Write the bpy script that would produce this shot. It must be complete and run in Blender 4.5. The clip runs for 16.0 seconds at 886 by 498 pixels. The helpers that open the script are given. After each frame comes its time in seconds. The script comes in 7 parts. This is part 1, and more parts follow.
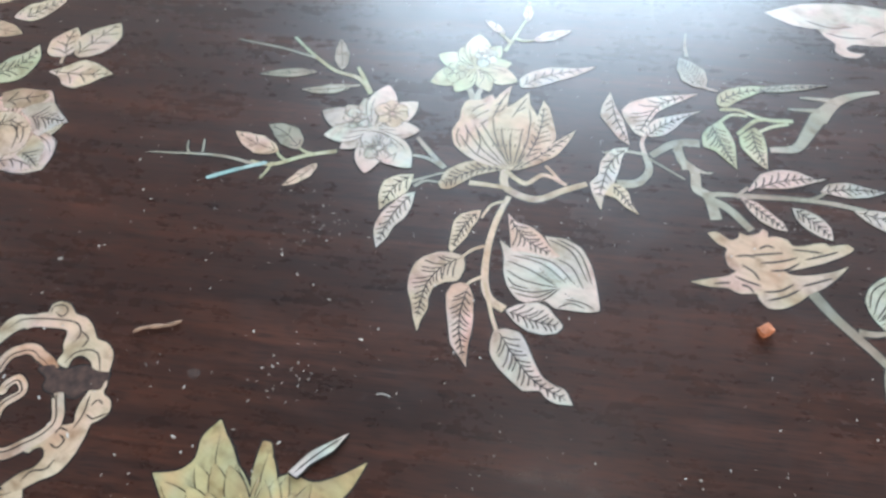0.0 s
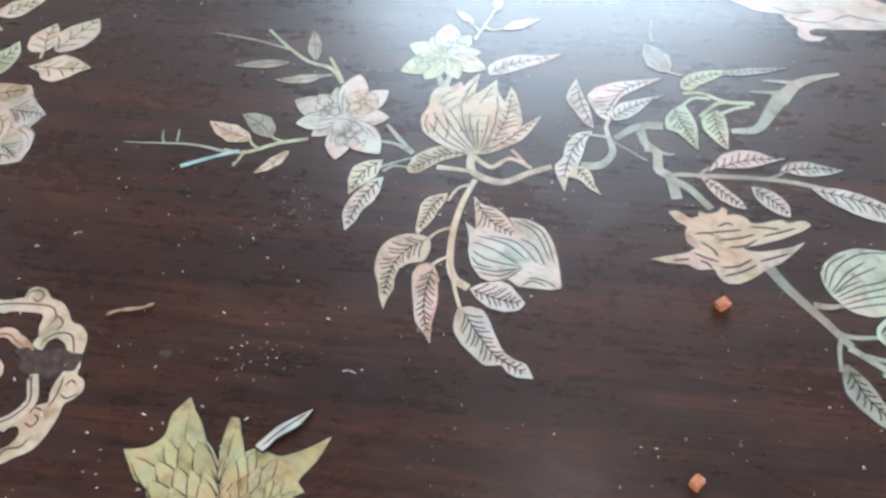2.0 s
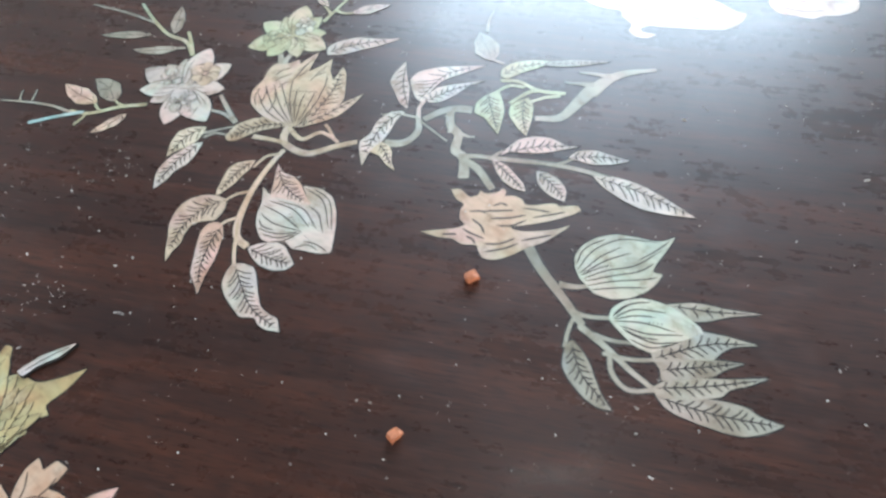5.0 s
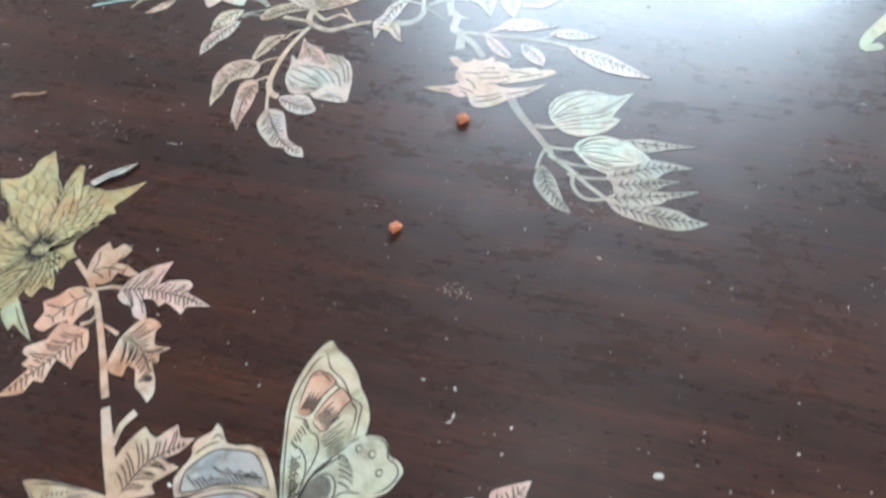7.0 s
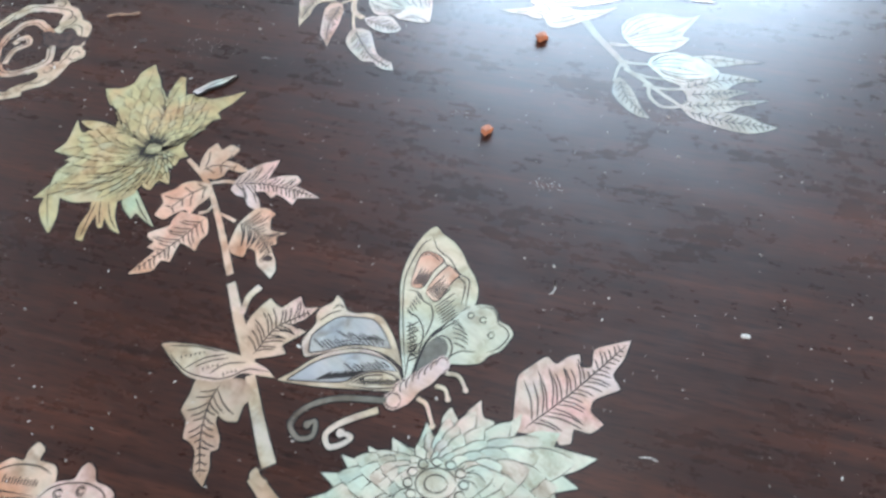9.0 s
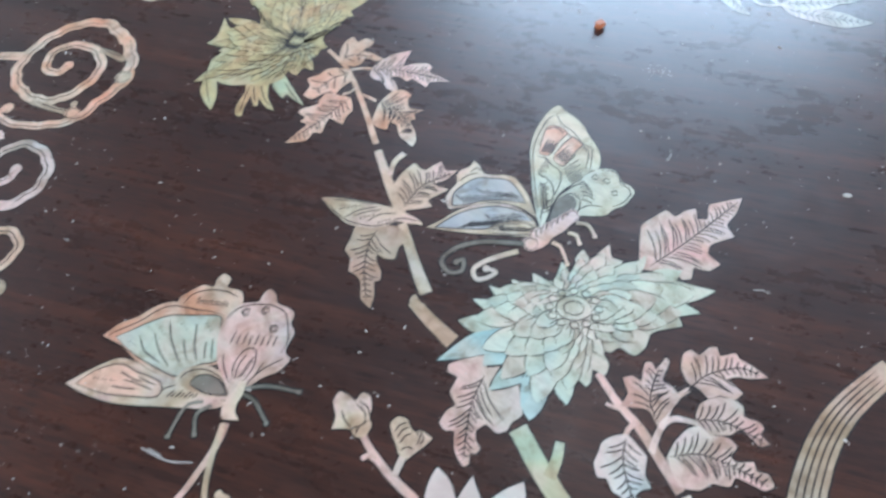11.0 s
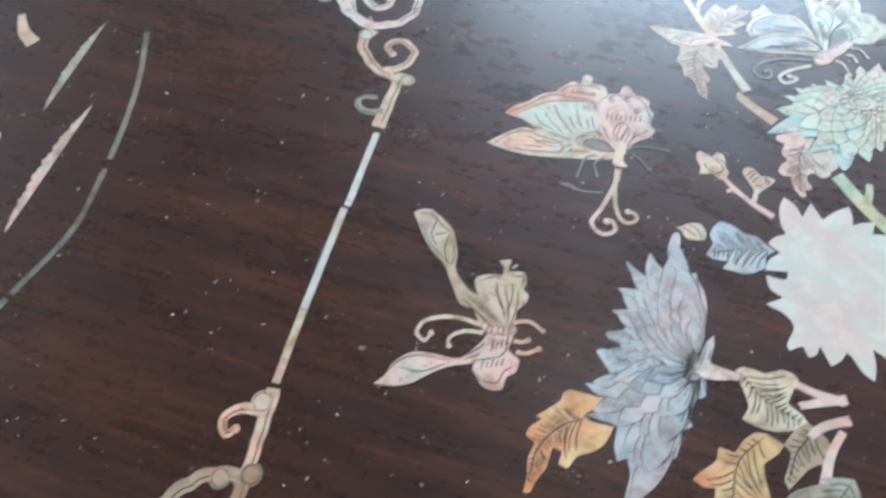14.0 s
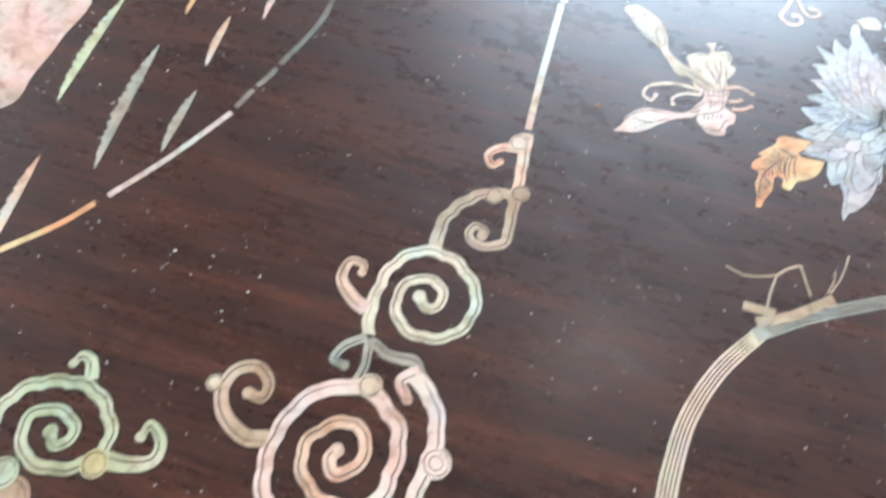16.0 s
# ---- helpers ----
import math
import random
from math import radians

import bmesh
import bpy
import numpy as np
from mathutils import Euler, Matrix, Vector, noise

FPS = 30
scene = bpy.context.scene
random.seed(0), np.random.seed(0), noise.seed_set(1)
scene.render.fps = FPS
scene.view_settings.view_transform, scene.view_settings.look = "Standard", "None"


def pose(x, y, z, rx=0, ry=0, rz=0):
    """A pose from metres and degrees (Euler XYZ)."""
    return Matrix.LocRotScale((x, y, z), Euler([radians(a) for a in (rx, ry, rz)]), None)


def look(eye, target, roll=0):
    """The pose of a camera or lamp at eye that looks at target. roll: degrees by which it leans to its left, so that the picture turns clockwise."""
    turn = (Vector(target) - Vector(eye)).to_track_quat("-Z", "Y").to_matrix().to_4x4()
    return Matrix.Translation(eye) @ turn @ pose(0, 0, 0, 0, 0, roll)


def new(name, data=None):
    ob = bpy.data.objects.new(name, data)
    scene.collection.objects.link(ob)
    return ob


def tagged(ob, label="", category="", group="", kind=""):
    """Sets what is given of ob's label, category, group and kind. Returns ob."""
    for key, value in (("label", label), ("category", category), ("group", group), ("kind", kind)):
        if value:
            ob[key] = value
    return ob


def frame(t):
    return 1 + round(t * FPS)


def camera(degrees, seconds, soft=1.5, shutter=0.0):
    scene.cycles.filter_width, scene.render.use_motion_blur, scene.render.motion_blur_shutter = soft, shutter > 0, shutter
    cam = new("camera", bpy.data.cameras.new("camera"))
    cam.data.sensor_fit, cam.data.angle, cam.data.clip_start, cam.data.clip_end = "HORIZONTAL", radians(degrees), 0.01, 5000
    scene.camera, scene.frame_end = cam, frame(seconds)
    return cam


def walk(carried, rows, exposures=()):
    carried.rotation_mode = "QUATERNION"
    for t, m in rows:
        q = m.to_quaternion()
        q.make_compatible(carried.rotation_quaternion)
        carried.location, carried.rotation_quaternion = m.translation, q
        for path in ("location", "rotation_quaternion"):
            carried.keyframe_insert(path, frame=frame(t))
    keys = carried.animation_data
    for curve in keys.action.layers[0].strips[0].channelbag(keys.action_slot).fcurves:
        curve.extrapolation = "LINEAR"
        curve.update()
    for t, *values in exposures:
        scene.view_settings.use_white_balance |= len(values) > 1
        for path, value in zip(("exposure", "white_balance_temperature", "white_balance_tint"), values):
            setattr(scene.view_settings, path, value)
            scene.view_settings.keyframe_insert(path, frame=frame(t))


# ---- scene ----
cam = camera(69.0, 16.0, soft=2.8, shutter=0.5)
PATH = [
    (0, (0.002, 0.021, 0.178), (-0.011, 1.059, -1.532), -4.5),
    (0.5, (0.005, 0.023, 0.18), (-0.006, 1.069, -1.525), -4.7),
    (1, (0.006, 0.024, 0.18), (-0.017, 1.058, -1.532), -5.6),
    (1.5, (0.006, 0.017, 0.175), (-0.011, 1.057, -1.533), -5.5),
    (2, (0.013, 0.012, 0.178), (-0.005, 1.057, -1.527), -5.5),
    (2.5, (0.023, 0.007, 0.177), (-0.001, 1.057, -1.525), -5.9),
    (3, (0.043, 0.008, 0.179), (0.002, 1.058, -1.522), -6.5),
    (3.5, (0.061, 0.005, 0.176), (-0.015, 1.061, -1.521), -7.7),
    (4, (0.075, 0.001, 0.172), (-0.024, 1.067, -1.518), -7.3),
    (6.5, (0.115, -0.049, 0.188), (-0.067, 0.972, -1.522), -8.3),
    (7, (0.107, -0.077, 0.183), (-0.063, 0.969, -1.513), -7.0),
    (7.5, (0.106, -0.091, 0.18), (-0.066, 0.944, -1.522), -6.6),
    (8, (0.092, -0.1, 0.186), (-0.074, 0.938, -1.515), -6.6),
    (8.5, (0.081, -0.108, 0.183), (-0.064, 0.913, -1.531), -5.4),
    (9, (0.074, -0.116, 0.183), (-0.07, 0.904, -1.531), -5.5),
    (11.5, (0.024, -0.18, 0.192), (-0.204, 0.772, -1.552), -8.6),
    (12, (0.001, -0.195, 0.205), (-0.208, 0.753, -1.544), -7.0),
    (12.5, (-0.025, -0.219, 0.21), (-0.203, 0.718, -1.548), -5.0),
    (13, (-0.051, -0.244, 0.217), (-0.235, 0.677, -1.549), -5.4),
    (13.5, (-0.064, -0.257, 0.222), (-0.235, 0.676, -1.539), -4.2),
    (14, (-0.089, -0.281, 0.221), (-0.246, 0.623, -1.556), -3.7),
    (14.5, (-0.112, -0.303, 0.223), (-0.259, 0.613, -1.548), -2.4),
    (15, (-0.14, -0.331, 0.225), (-0.277, 0.575, -1.552), -1.7),
    (15.5, (-0.154, -0.36, 0.222), (-0.289, 0.536, -1.561), -1.7),
    (16, (-0.174, -0.392, 0.213), (-0.299, 0.503, -1.571), -1.2),
]
walk(cam, [(t, look(eye, target, roll)) for t, eye, target, roll in PATH], exposures=[(0.0, 0.13, 6250, 10), (4.0, 0.13, 6250, 10), (7.0, 0.24, 6300, 10), (8.0, 0.24, 6000, 8), (9.0, 0.30, 5950, 10), (11.5, 0.11, 5650, 10), (13.0, 0.09, 5700, 7), (14.5, 0.31, 5950, 8), (15.5, 0.58, 6000, 7), (16.0, 0.76, 6150, 9)])

# ---- light: a grey day outside a tall window, added fill opposite, a dim ceiling lamp ----
sky = bpy.data.worlds.new("sky")
scene.world = sky
sky.use_nodes = True
sky_nodes = sky.node_tree.nodes
sky_tex = sky_nodes.new("ShaderNodeTexSky")
sky_tex.sky_type = "NISHITA"
sky_tex.sun_disc = False
sky_tex.sun_elevation = radians(40)
sky_tex.sun_rotation = radians(200)
sky.node_tree.links.new(sky_tex.outputs[0], sky_nodes["Background"].inputs[0])
sky_nodes["Background"].inputs[1].default_value = 0.12

WIN_X0, WIN_X1, WIN_Z0, WIN_Z1, WALL_Y = -0.25, 1.75, 0.25, 2.12, 2.6
BACK_X0, BACK_X1, BACK_Y = -1.3, 1.0, -2.6


def area_lamp(name, place, turn, wide, high, watts, colour):
    lamp = bpy.data.lights.new(name, "AREA")
    lamp.shape, lamp.size, lamp.size_y = "RECTANGLE", wide, high
    lamp.energy, lamp.color = watts, colour
    ob = new(name, lamp)
    ob.matrix_world = pose(*place, *turn)
    return ob


area_lamp("window_daylight", ((WIN_X0 + WIN_X1) / 2, WALL_Y + 0.06, (WIN_Z0 + WIN_Z1) / 2), (-90, 0, 0), WIN_X1 - WIN_X0, WIN_Z1 - WIN_Z0, 215, (0.70, 0.86, 1.0))
# Added fill from behind the camera, evens out the pearl; no known source.
area_lamp("back_fill_light", ((BACK_X0 + BACK_X1) / 2, BACK_Y - 0.06, (WIN_Z0 + WIN_Z1) / 2), (90, 0, 0), BACK_X1 - BACK_X0, WIN_Z1 - WIN_Z0, 66, (1.0, 0.95, 0.92))
area_lamp("ceiling_lamp_light", (0.33, 0.44, 2.28), (0, 0, 0), 0.24, 0.20, 1.0, (1.0, 0.97, 0.92))

# ---- materials ----
def material(name):
    m = bpy.data.materials.new(name)
    m.use_nodes = True
    nt = m.node_tree
    return m, nt, nt.nodes["Principled BSDF"]


def node(nt, kind, **values):
    n = nt.nodes.new(kind)
    for key, value in values.items():
        n.inputs[key.replace("_", " ")].default_value = value
    return n


def ramp(nt, source, stops):
    r = nt.nodes.new("ShaderNodeValToRGB")
    el = r.color_ramp.elements
    while len(el) < len(stops):
        el.new(0.5)
    for e, (at, c) in zip(el, stops):
        e.position, e.color = at, (*c, 1)
    nt.links.new(source, r.inputs[0])
    return r.outputs[0]


def coords(nt, scale, turn=0.0, shift=None):
    tc = nt.nodes.new("ShaderNodeTexCoord")
    mp = nt.nodes.new("ShaderNodeMapping")
    mp.inputs["Scale"].default_value = scale
    turned = nt.nodes.new("ShaderNodeMapping")
    turned.inputs["Rotation"].default_value = (0, 0, radians(turn))
    nt.links.new(tc.outputs["Object"], turned.inputs[0])
    nt.links.new(turned.outputs[0], mp.inputs[0])
    if shift:
        nt.links.new(shift, mp.inputs["Location"])
    return mp.outputs[0]


def mix(nt, factor, a, b, blend="MIX"):
    n = nt.nodes.new("ShaderNodeMix")
    n.data_type, n.blend_type = "RGBA", blend
    for sock, value in ((n.inputs[0], factor), (n.inputs[6], a), (n.inputs[7], b)):
        if isinstance(value, (int, float)):
            sock.default_value = value
        elif isinstance(value, tuple):
            sock.default_value = (*value, 1)
        else:
            nt.links.new(value, sock)
    return n.outputs[2]


def bump(nt, source, strength, distance, bsdf, under=None):
    b = node(nt, "ShaderNodeBump", Strength=strength, Distance=distance)
    nt.links.new(source, b.inputs["Height"])
    if under:
        nt.links.new(under, b.inputs["Normal"])
    nt.links.new(b.outputs[0], bsdf.inputs["Normal"])
    return b.outputs[0]


def rosewood():
    m, nt, p = material("dark_rosewood")
    broad = node(nt, "ShaderNodeTexNoise", Scale=1.0, Detail=5.0, Roughness=0.6, Distortion=0.4)
    nt.links.new(coords(nt, (7, 75, 75), 11), broad.inputs["Vector"])
    streak = node(nt, "ShaderNodeTexNoise", Scale=1.0, Detail=4.0, Roughness=0.65)
    nt.links.new(coords(nt, (24, 520, 520), 11), streak.inputs["Vector"])
    pore = node(nt, "ShaderNodeTexNoise", Scale=1.0, Detail=2.0)
    nt.links.new(coords(nt, (130, 1900, 1900), 11), pore.inputs["Vector"])
    c1 = ramp(nt, broad.outputs[0], [(0.28, (0.024, 0.0085, 0.0058)), (0.5, (0.044, 0.0142, 0.0080)), (0.72, (0.080, 0.0245, 0.0120))])
    c2 = ramp(nt, streak.outputs[0], [(0.34, (0.60, 0.58, 0.58)), (0.55, (1.0, 1.0, 1.0)), (0.75, (1.35, 1.2, 1.15))])
    c3 = ramp(nt, pore.outputs[0], [(0.36, (0.45, 0.45, 0.45)), (0.48, (1.0, 1.0, 1.0))])
    nt.links.new(mix(nt, 1.0, mix(nt, 1.0, c1, c2, "MULTIPLY"), c3, "MULTIPLY"), p.inputs["Base Color"])
    smear = node(nt, "ShaderNodeTexNoise", Scale=1.0, Detail=6.0, Roughness=0.62, Distortion=0.8)
    nt.links.new(coords(nt, (22, 40, 40), 14), smear.inputs["Vector"])
    fine = node(nt, "ShaderNodeTexNoise", Scale=260.0, Detail=3.0)
    nt.links.new(coords(nt, (1, 1, 1)), fine.inputs["Vector"])
    mottle = node(nt, "ShaderNodeTexNoise", Scale=1.0, Detail=6.0, Roughness=0.7)
    nt.links.new(coords(nt, (130, 210, 130), 11), mottle.inputs["Vector"])
    blotch = mix(nt, 0.15, mix(nt, 0.45, smear.outputs[0], mottle.outputs[0]), streak.outputs[0])
    rough = ramp(nt, blotch, [(0.34, (0.21, 0.21, 0.21)), (0.49, (0.29, 0.29, 0.29)), (0.66, (0.42, 0.42, 0.42))])
    nt.links.new(rough, p.inputs["Coat Roughness"])
    p.inputs["Coat Weight"].default_value = 1.0
    p.inputs["Coat IOR"].default_value = 1.52
    p.inputs["Roughness"].default_value = 0.55
    p.inputs["Specular IOR Level"].default_value = 0.15
    first = bump(nt, pore.outputs[0], 0.14, 0.0002, p)
    bump(nt, fine.outputs[0], 0.06, 0.0003, p, first)
    return m


def pearl(name, tones, gloss=0.54, worn=1.0):
    """Mother-of-pearl: soft clouds of a few near tones, fine growth lines, a satin surface."""
    m, nt, p = material(name)
    info = nt.nodes.new("ShaderNodeObjectInfo")
    far = nt.nodes.new("ShaderNodeVectorMath")
    far.operation = "SCALE"
    far.inputs[0].default_value = (0.035, 0.025, 0.01)
    nt.links.new(info.outputs["Random"], far.inputs["Scale"])
    cloud = node(nt, "ShaderNodeTexNoise", Scale=58.0, Detail=2.5, Roughness=0.5, Distortion=0.6)
    nt.links.new(coords(nt, (1, 1, 1), 0, far.outputs[0]), cloud.inputs["Vector"])
    grain = node(nt, "ShaderNodeTexNoise", Scale=1.0, Detail=3.0, Distortion=0.5)
    nt.links.new(coords(nt, (160, 620, 160), 35, far.outputs[0]), grain.inputs["Vector"])
    body = ramp(nt, cloud.outputs[0], [(0.34 + 0.32 * n / (len(tones) - 1), c) for n, c in enumerate(tones)])
    stripes = ramp(nt, grain.outputs[0], [(0.3, (1 - 0.14 * worn,) * 3), (0.6, (1.0, 1.0, 1.0))])
    stain = node(nt, "ShaderNodeTexNoise", Scale=130.0, Detail=5.0, Roughness=0.6, Distortion=0.5)
    nt.links.new(coords(nt, (1, 1, 1), 0, far.outputs[0]), stain.inputs["Vector"])
    stained = ramp(nt, stain.outputs[0], [(0.30, tuple(1 - worn * a for a in (0.40, 0.47, 0.54))), (0.49, (1.0, 0.985, 0.97)), (0.7, (1.14, 1.14, 1.14))])
    each = ramp(nt, info.outputs["Random"], [(0.0, (0.88, 0.86, 0.85)), (1.0, (1.05, 1.04, 1.03))])
    tone = mix(nt, 1.0, mix(nt, 1.0, body, stripes, "MULTIPLY"), mix(nt, 1.0, stained, each, "MULTIPLY"), "MULTIPLY")
    # Iridescent sheen painted into the base colour as fixed pink-to-blue patches.
    hue = node(nt, "ShaderNodeTexNoise", Scale=42.0, Detail=1.5, Distortion=0.8)
    nt.links.new(coords(nt, (1, 1, 1), 25), hue.inputs["Vector"])
    lustre = ramp(nt, hue.outputs[0], [(0.30, (1.10, 0.93, 0.90)), (0.44, (1.06, 1.0, 0.96)), (0.56, (0.97, 1.03, 0.97)), (0.70, (0.90, 1.03, 1.10))])
    nt.links.new(mix(nt, min(1.0, 0.3 + 0.6 * worn), tone, lustre, "MULTIPLY"), p.inputs["Base Color"])
    p.inputs["Roughness"].default_value = gloss
    p.inputs["Specular IOR Level"].default_value = 0.14
    p.inputs["Coat Weight"].default_value = 0.8
    p.inputs["Coat IOR"].default_value = 1.5
    p.inputs["Coat Roughness"].default_value = 0.28
    p.inputs["Metallic"].default_value = 0.06
    first = bump(nt, cloud.outputs[0], 0.2, 0.0015, p)
    bump(nt, grain.outputs[0], 0.14 * worn, 0.0002, p, first)
    return m


def plain(name, colour, rough, scale=200.0, low=0.7):
    m, nt, p = material(name)
    n = node(nt, "ShaderNodeTexNoise", Scale=scale, Detail=4.0)
    nt.links.new(coords(nt, (1, 1, 1)), n.inputs["Vector"])
    nt.links.new(ramp(nt, n.outputs[0], [(0.3, tuple(c * low for c in colour)), (0.7, colour)]), p.inputs["Base Color"])
    p.inputs["Roughness"].default_value = rough
    bump(nt, n.outputs[0], 0.15, 0.0004, p)
    return m


WOOD = rosewood()
CREAM = pearl("pearl_cream", [(0.46, 0.34, 0.23), (0.58, 0.47, 0.35), (0.58, 0.44, 0.38)])
WHITE = pearl("pearl_white", [(0.50, 0.41, 0.34), (0.60, 0.49, 0.45), (0.53, 0.52, 0.46)])
PINK = pearl("pearl_pink", [(0.55, 0.36, 0.28), (0.65, 0.46, 0.41), (0.60, 0.50, 0.42)])
PEACH = pearl("pearl_peach", [(0.54, 0.29, 0.18), (0.63, 0.42, 0.31), (0.62, 0.50, 0.40)])
ORANGE = pearl("pearl_orange", [(0.55, 0.24, 0.11), (0.62, 0.36, 0.18), (0.62, 0.48, 0.26)])
GOLD = pearl("pearl_gold", [(0.44, 0.32, 0.17), (0.50, 0.41, 0.22), (0.47, 0.43, 0.27)])
GREEN = pearl("pearl_green", [(0.40, 0.38, 0.24), (0.45, 0.48, 0.32), (0.53, 0.50, 0.38)])
MINT = pearl("pearl_mint", [(0.45, 0.51, 0.44), (0.52, 0.54, 0.44), (0.57, 0.50, 0.42)])
AQUA = pearl("pearl_aqua", [(0.28, 0.48, 0.51), (0.39, 0.55, 0.54), (0.48, 0.54, 0.48)])
BLUE = pearl("pearl_blue", [(0.30, 0.31, 0.34), (0.42, 0.42, 0.43), (0.47, 0.43, 0.40)])
GREY = pearl("pearl_grey", [(0.27, 0.24, 0.19), (0.36, 0.33, 0.27), (0.40, 0.37, 0.32)])
TAN = pearl("pearl_tan", [(0.32, 0.22, 0.14), (0.42, 0.31, 0.22), (0.46, 0.36, 0.28)])
BRIGHT = pearl("pearl_bright", [(0.50, 0.45, 0.38), (0.58, 0.54, 0.48), (0.56, 0.57, 0.57)], 0.4, 0.5)
OLIVE = pearl("pearl_olive", [(0.46, 0.42, 0.30), (0.54, 0.51, 0.39), (0.59, 0.52, 0.41)])
OPAL = pearl("pearl_opal", [(0.54, 0.45, 0.40), (0.55, 0.50, 0.44), (0.50, 0.52, 0.46)], 0.45, 0.12)
DULL = pearl("pearl_dull", [(0.13, 0.12, 0.10), (0.20, 0.18, 0.15), (0.24, 0.22, 0.18)])
RIM = plain("dark_putty", (0.012, 0.009, 0.008), 0.6)
LINE = plain("engraved_line", (0.018, 0.011, 0.008), 0.6, 900.0, 0.5)
for varnished in (RIM, LINE):
    shader = varnished.node_tree.nodes["Principled BSDF"]
    shader.inputs["Coat Weight"].default_value, shader.inputs["Coat Roughness"].default_value, shader.inputs["Coat IOR"].default_value = 0.7, 0.27, 1.5
DUST = plain("pale_dust", (0.62, 0.58, 0.52), 0.9)
CRUMB = plain("red_brown_crumb", (0.62, 0.21, 0.09), 0.7, 500.0, 0.5)
STRAW = plain("dry_straw", (0.42, 0.26, 0.17), 0.7, 500.0, 0.4)
WAX = plain("brown_wax", (0.085, 0.044, 0.032), 0.7, 420.0, 0.3)
PLASTER = plain("white_plaster", (0.74, 0.73, 0.71), 0.9, 12.0, 0.9)
BOARDS = plain("dark_ceiling_boards", (0.12, 0.09, 0.07), 0.8, 6.0, 0.7)
FLOORING = plain("grey_floor", (0.16, 0.13, 0.11), 0.5, 8.0, 0.7)
FRAMING = plain("painted_wood", (0.55, 0.54, 0.52), 0.5, 20.0, 0.9)
GLOW, glow_nt, glow_p = material("lamp_diffuser")
glow_p.inputs["Base Color"].default_value = (0.8, 0.8, 0.78, 1)
glow_p.inputs["Emission Color"].default_value = (1.0, 0.97, 0.92, 1)
glow_p.inputs["Emission Strength"].default_value = 1.0

# ---- builders: all plan sizes below are millimetres on the table top ----
MM = 0.001


def part(name, bm, mats, parent=None, label=""):
    me = bpy.data.meshes.new(name)
    bm.to_mesh(me)
    bm.free()
    for m in mats if isinstance(mats, (list, tuple)) else [mats]:
        me.materials.append(m)
    ob = new(name, me)
    if parent:
        ob.parent = parent
    return tagged(ob, label=label)


def box(bm, lo, hi, bevel=0.0):
    made = bmesh.ops.create_cube(bm, size=1.0)["verts"]
    for v in made:
        v.co = Vector([lo[i] + (v.co[i] + 0.5) * (hi[i] - lo[i]) for i in range(3)])
    if bevel:
        bmesh.ops.bevel(bm, geom=list({e for v in made for e in v.link_edges}), offset=bevel, segments=2, affect="EDGES")


class Motif:
    """One inlaid motif: an Empty on the table top that carries its pieces, each a little above the one before."""

    def __init__(self, name, label, category, group="", z=0.25):
        z = 0.04 + (z - 0.25) * 0.3
        self.empty = tagged(new(name), label=label, category=category, group=group)
        self.z = z

    def level(self):
        self.z += 0.005
        return self.z


def spline(points, per=8, closed=False):
    """A smooth curve through the points."""
    pts = [np.array(p, float) for p in points]
    if len(pts) == 2:
        return np.array([pts[0] + (pts[1] - pts[0]) * s for s in np.linspace(0, 1, per + 1)])
    ext = [pts[-1], *pts, pts[0], pts[1]] if closed else [2 * pts[0] - pts[1], *pts, 2 * pts[-1] - pts[-2]]
    out = []
    for a, b, c, d in zip(ext, ext[1:], ext[2:], ext[3:]):
        for s in np.arange(per) / per:
            out.append(0.5 * (2 * b + (c - a) * s + (2 * a - 5 * b + 4 * c - d) * s * s + (3 * b - a - 3 * c + d) * s ** 3))
    if not closed:
        out.append(pts[-1])
    return np.array(out)


def normals(line):
    d = np.gradient(line, axis=0)
    d /= np.maximum(np.linalg.norm(d, axis=1), 1e-6)[:, None]
    return np.stack([-d[:, 1], d[:, 0]], 1)


def wobble(outline, much, seed):
    """Hand-sawn unevenness."""
    return np.array([(x + much * noise.noise((x * 0.35, y * 0.35, seed)), y + much * noise.noise((x * 0.35, y * 0.35, seed + 9))) for x, y in outline])


def slab(bm, outline, top, mat_index=0, rim_index=1, edge=0.12):
    """A sawn plate: flat top with a worn edge, dark putty down its sides."""
    n = len(outline)
    area = 0.5 * sum(outline[i][0] * outline[(i + 1) % n][1] - outline[(i + 1) % n][0] * outline[i][1] for i in range(n))
    if area < 0:
        outline = outline[::-1]
    rings = [[bm.verts.new((x * MM, y * MM, z * MM)) for x, y in outline] for z in (top, -0.2)]
    try:
        f = bm.faces.new(rings[0])
    except ValueError:
        return
    f.material_index = mat_index
    ring = np.array(outline)
    out = normals(np.vstack([ring[-1:], ring, ring[:1]]))[1:-1]
    halo = [bm.verts.new((x * MM, y * MM, (0.004 + top * 0.12) * MM)) for x, y in ring - out * 0.5]
    inner = [bm.verts.new((x * MM, y * MM, (0.004 + top * 0.12) * MM)) for x, y in ring]
    for i in range(n):
        bm.faces.new((inner[i], halo[i], halo[(i + 1) % n], inner[(i + 1) % n])).material_index = rim_index
    for i in range(n):
        f = bm.faces.new((rings[0][i], rings[1][i], rings[1][(i + 1) % n], rings[0][(i + 1) % n]))
        f.material_index = rim_index


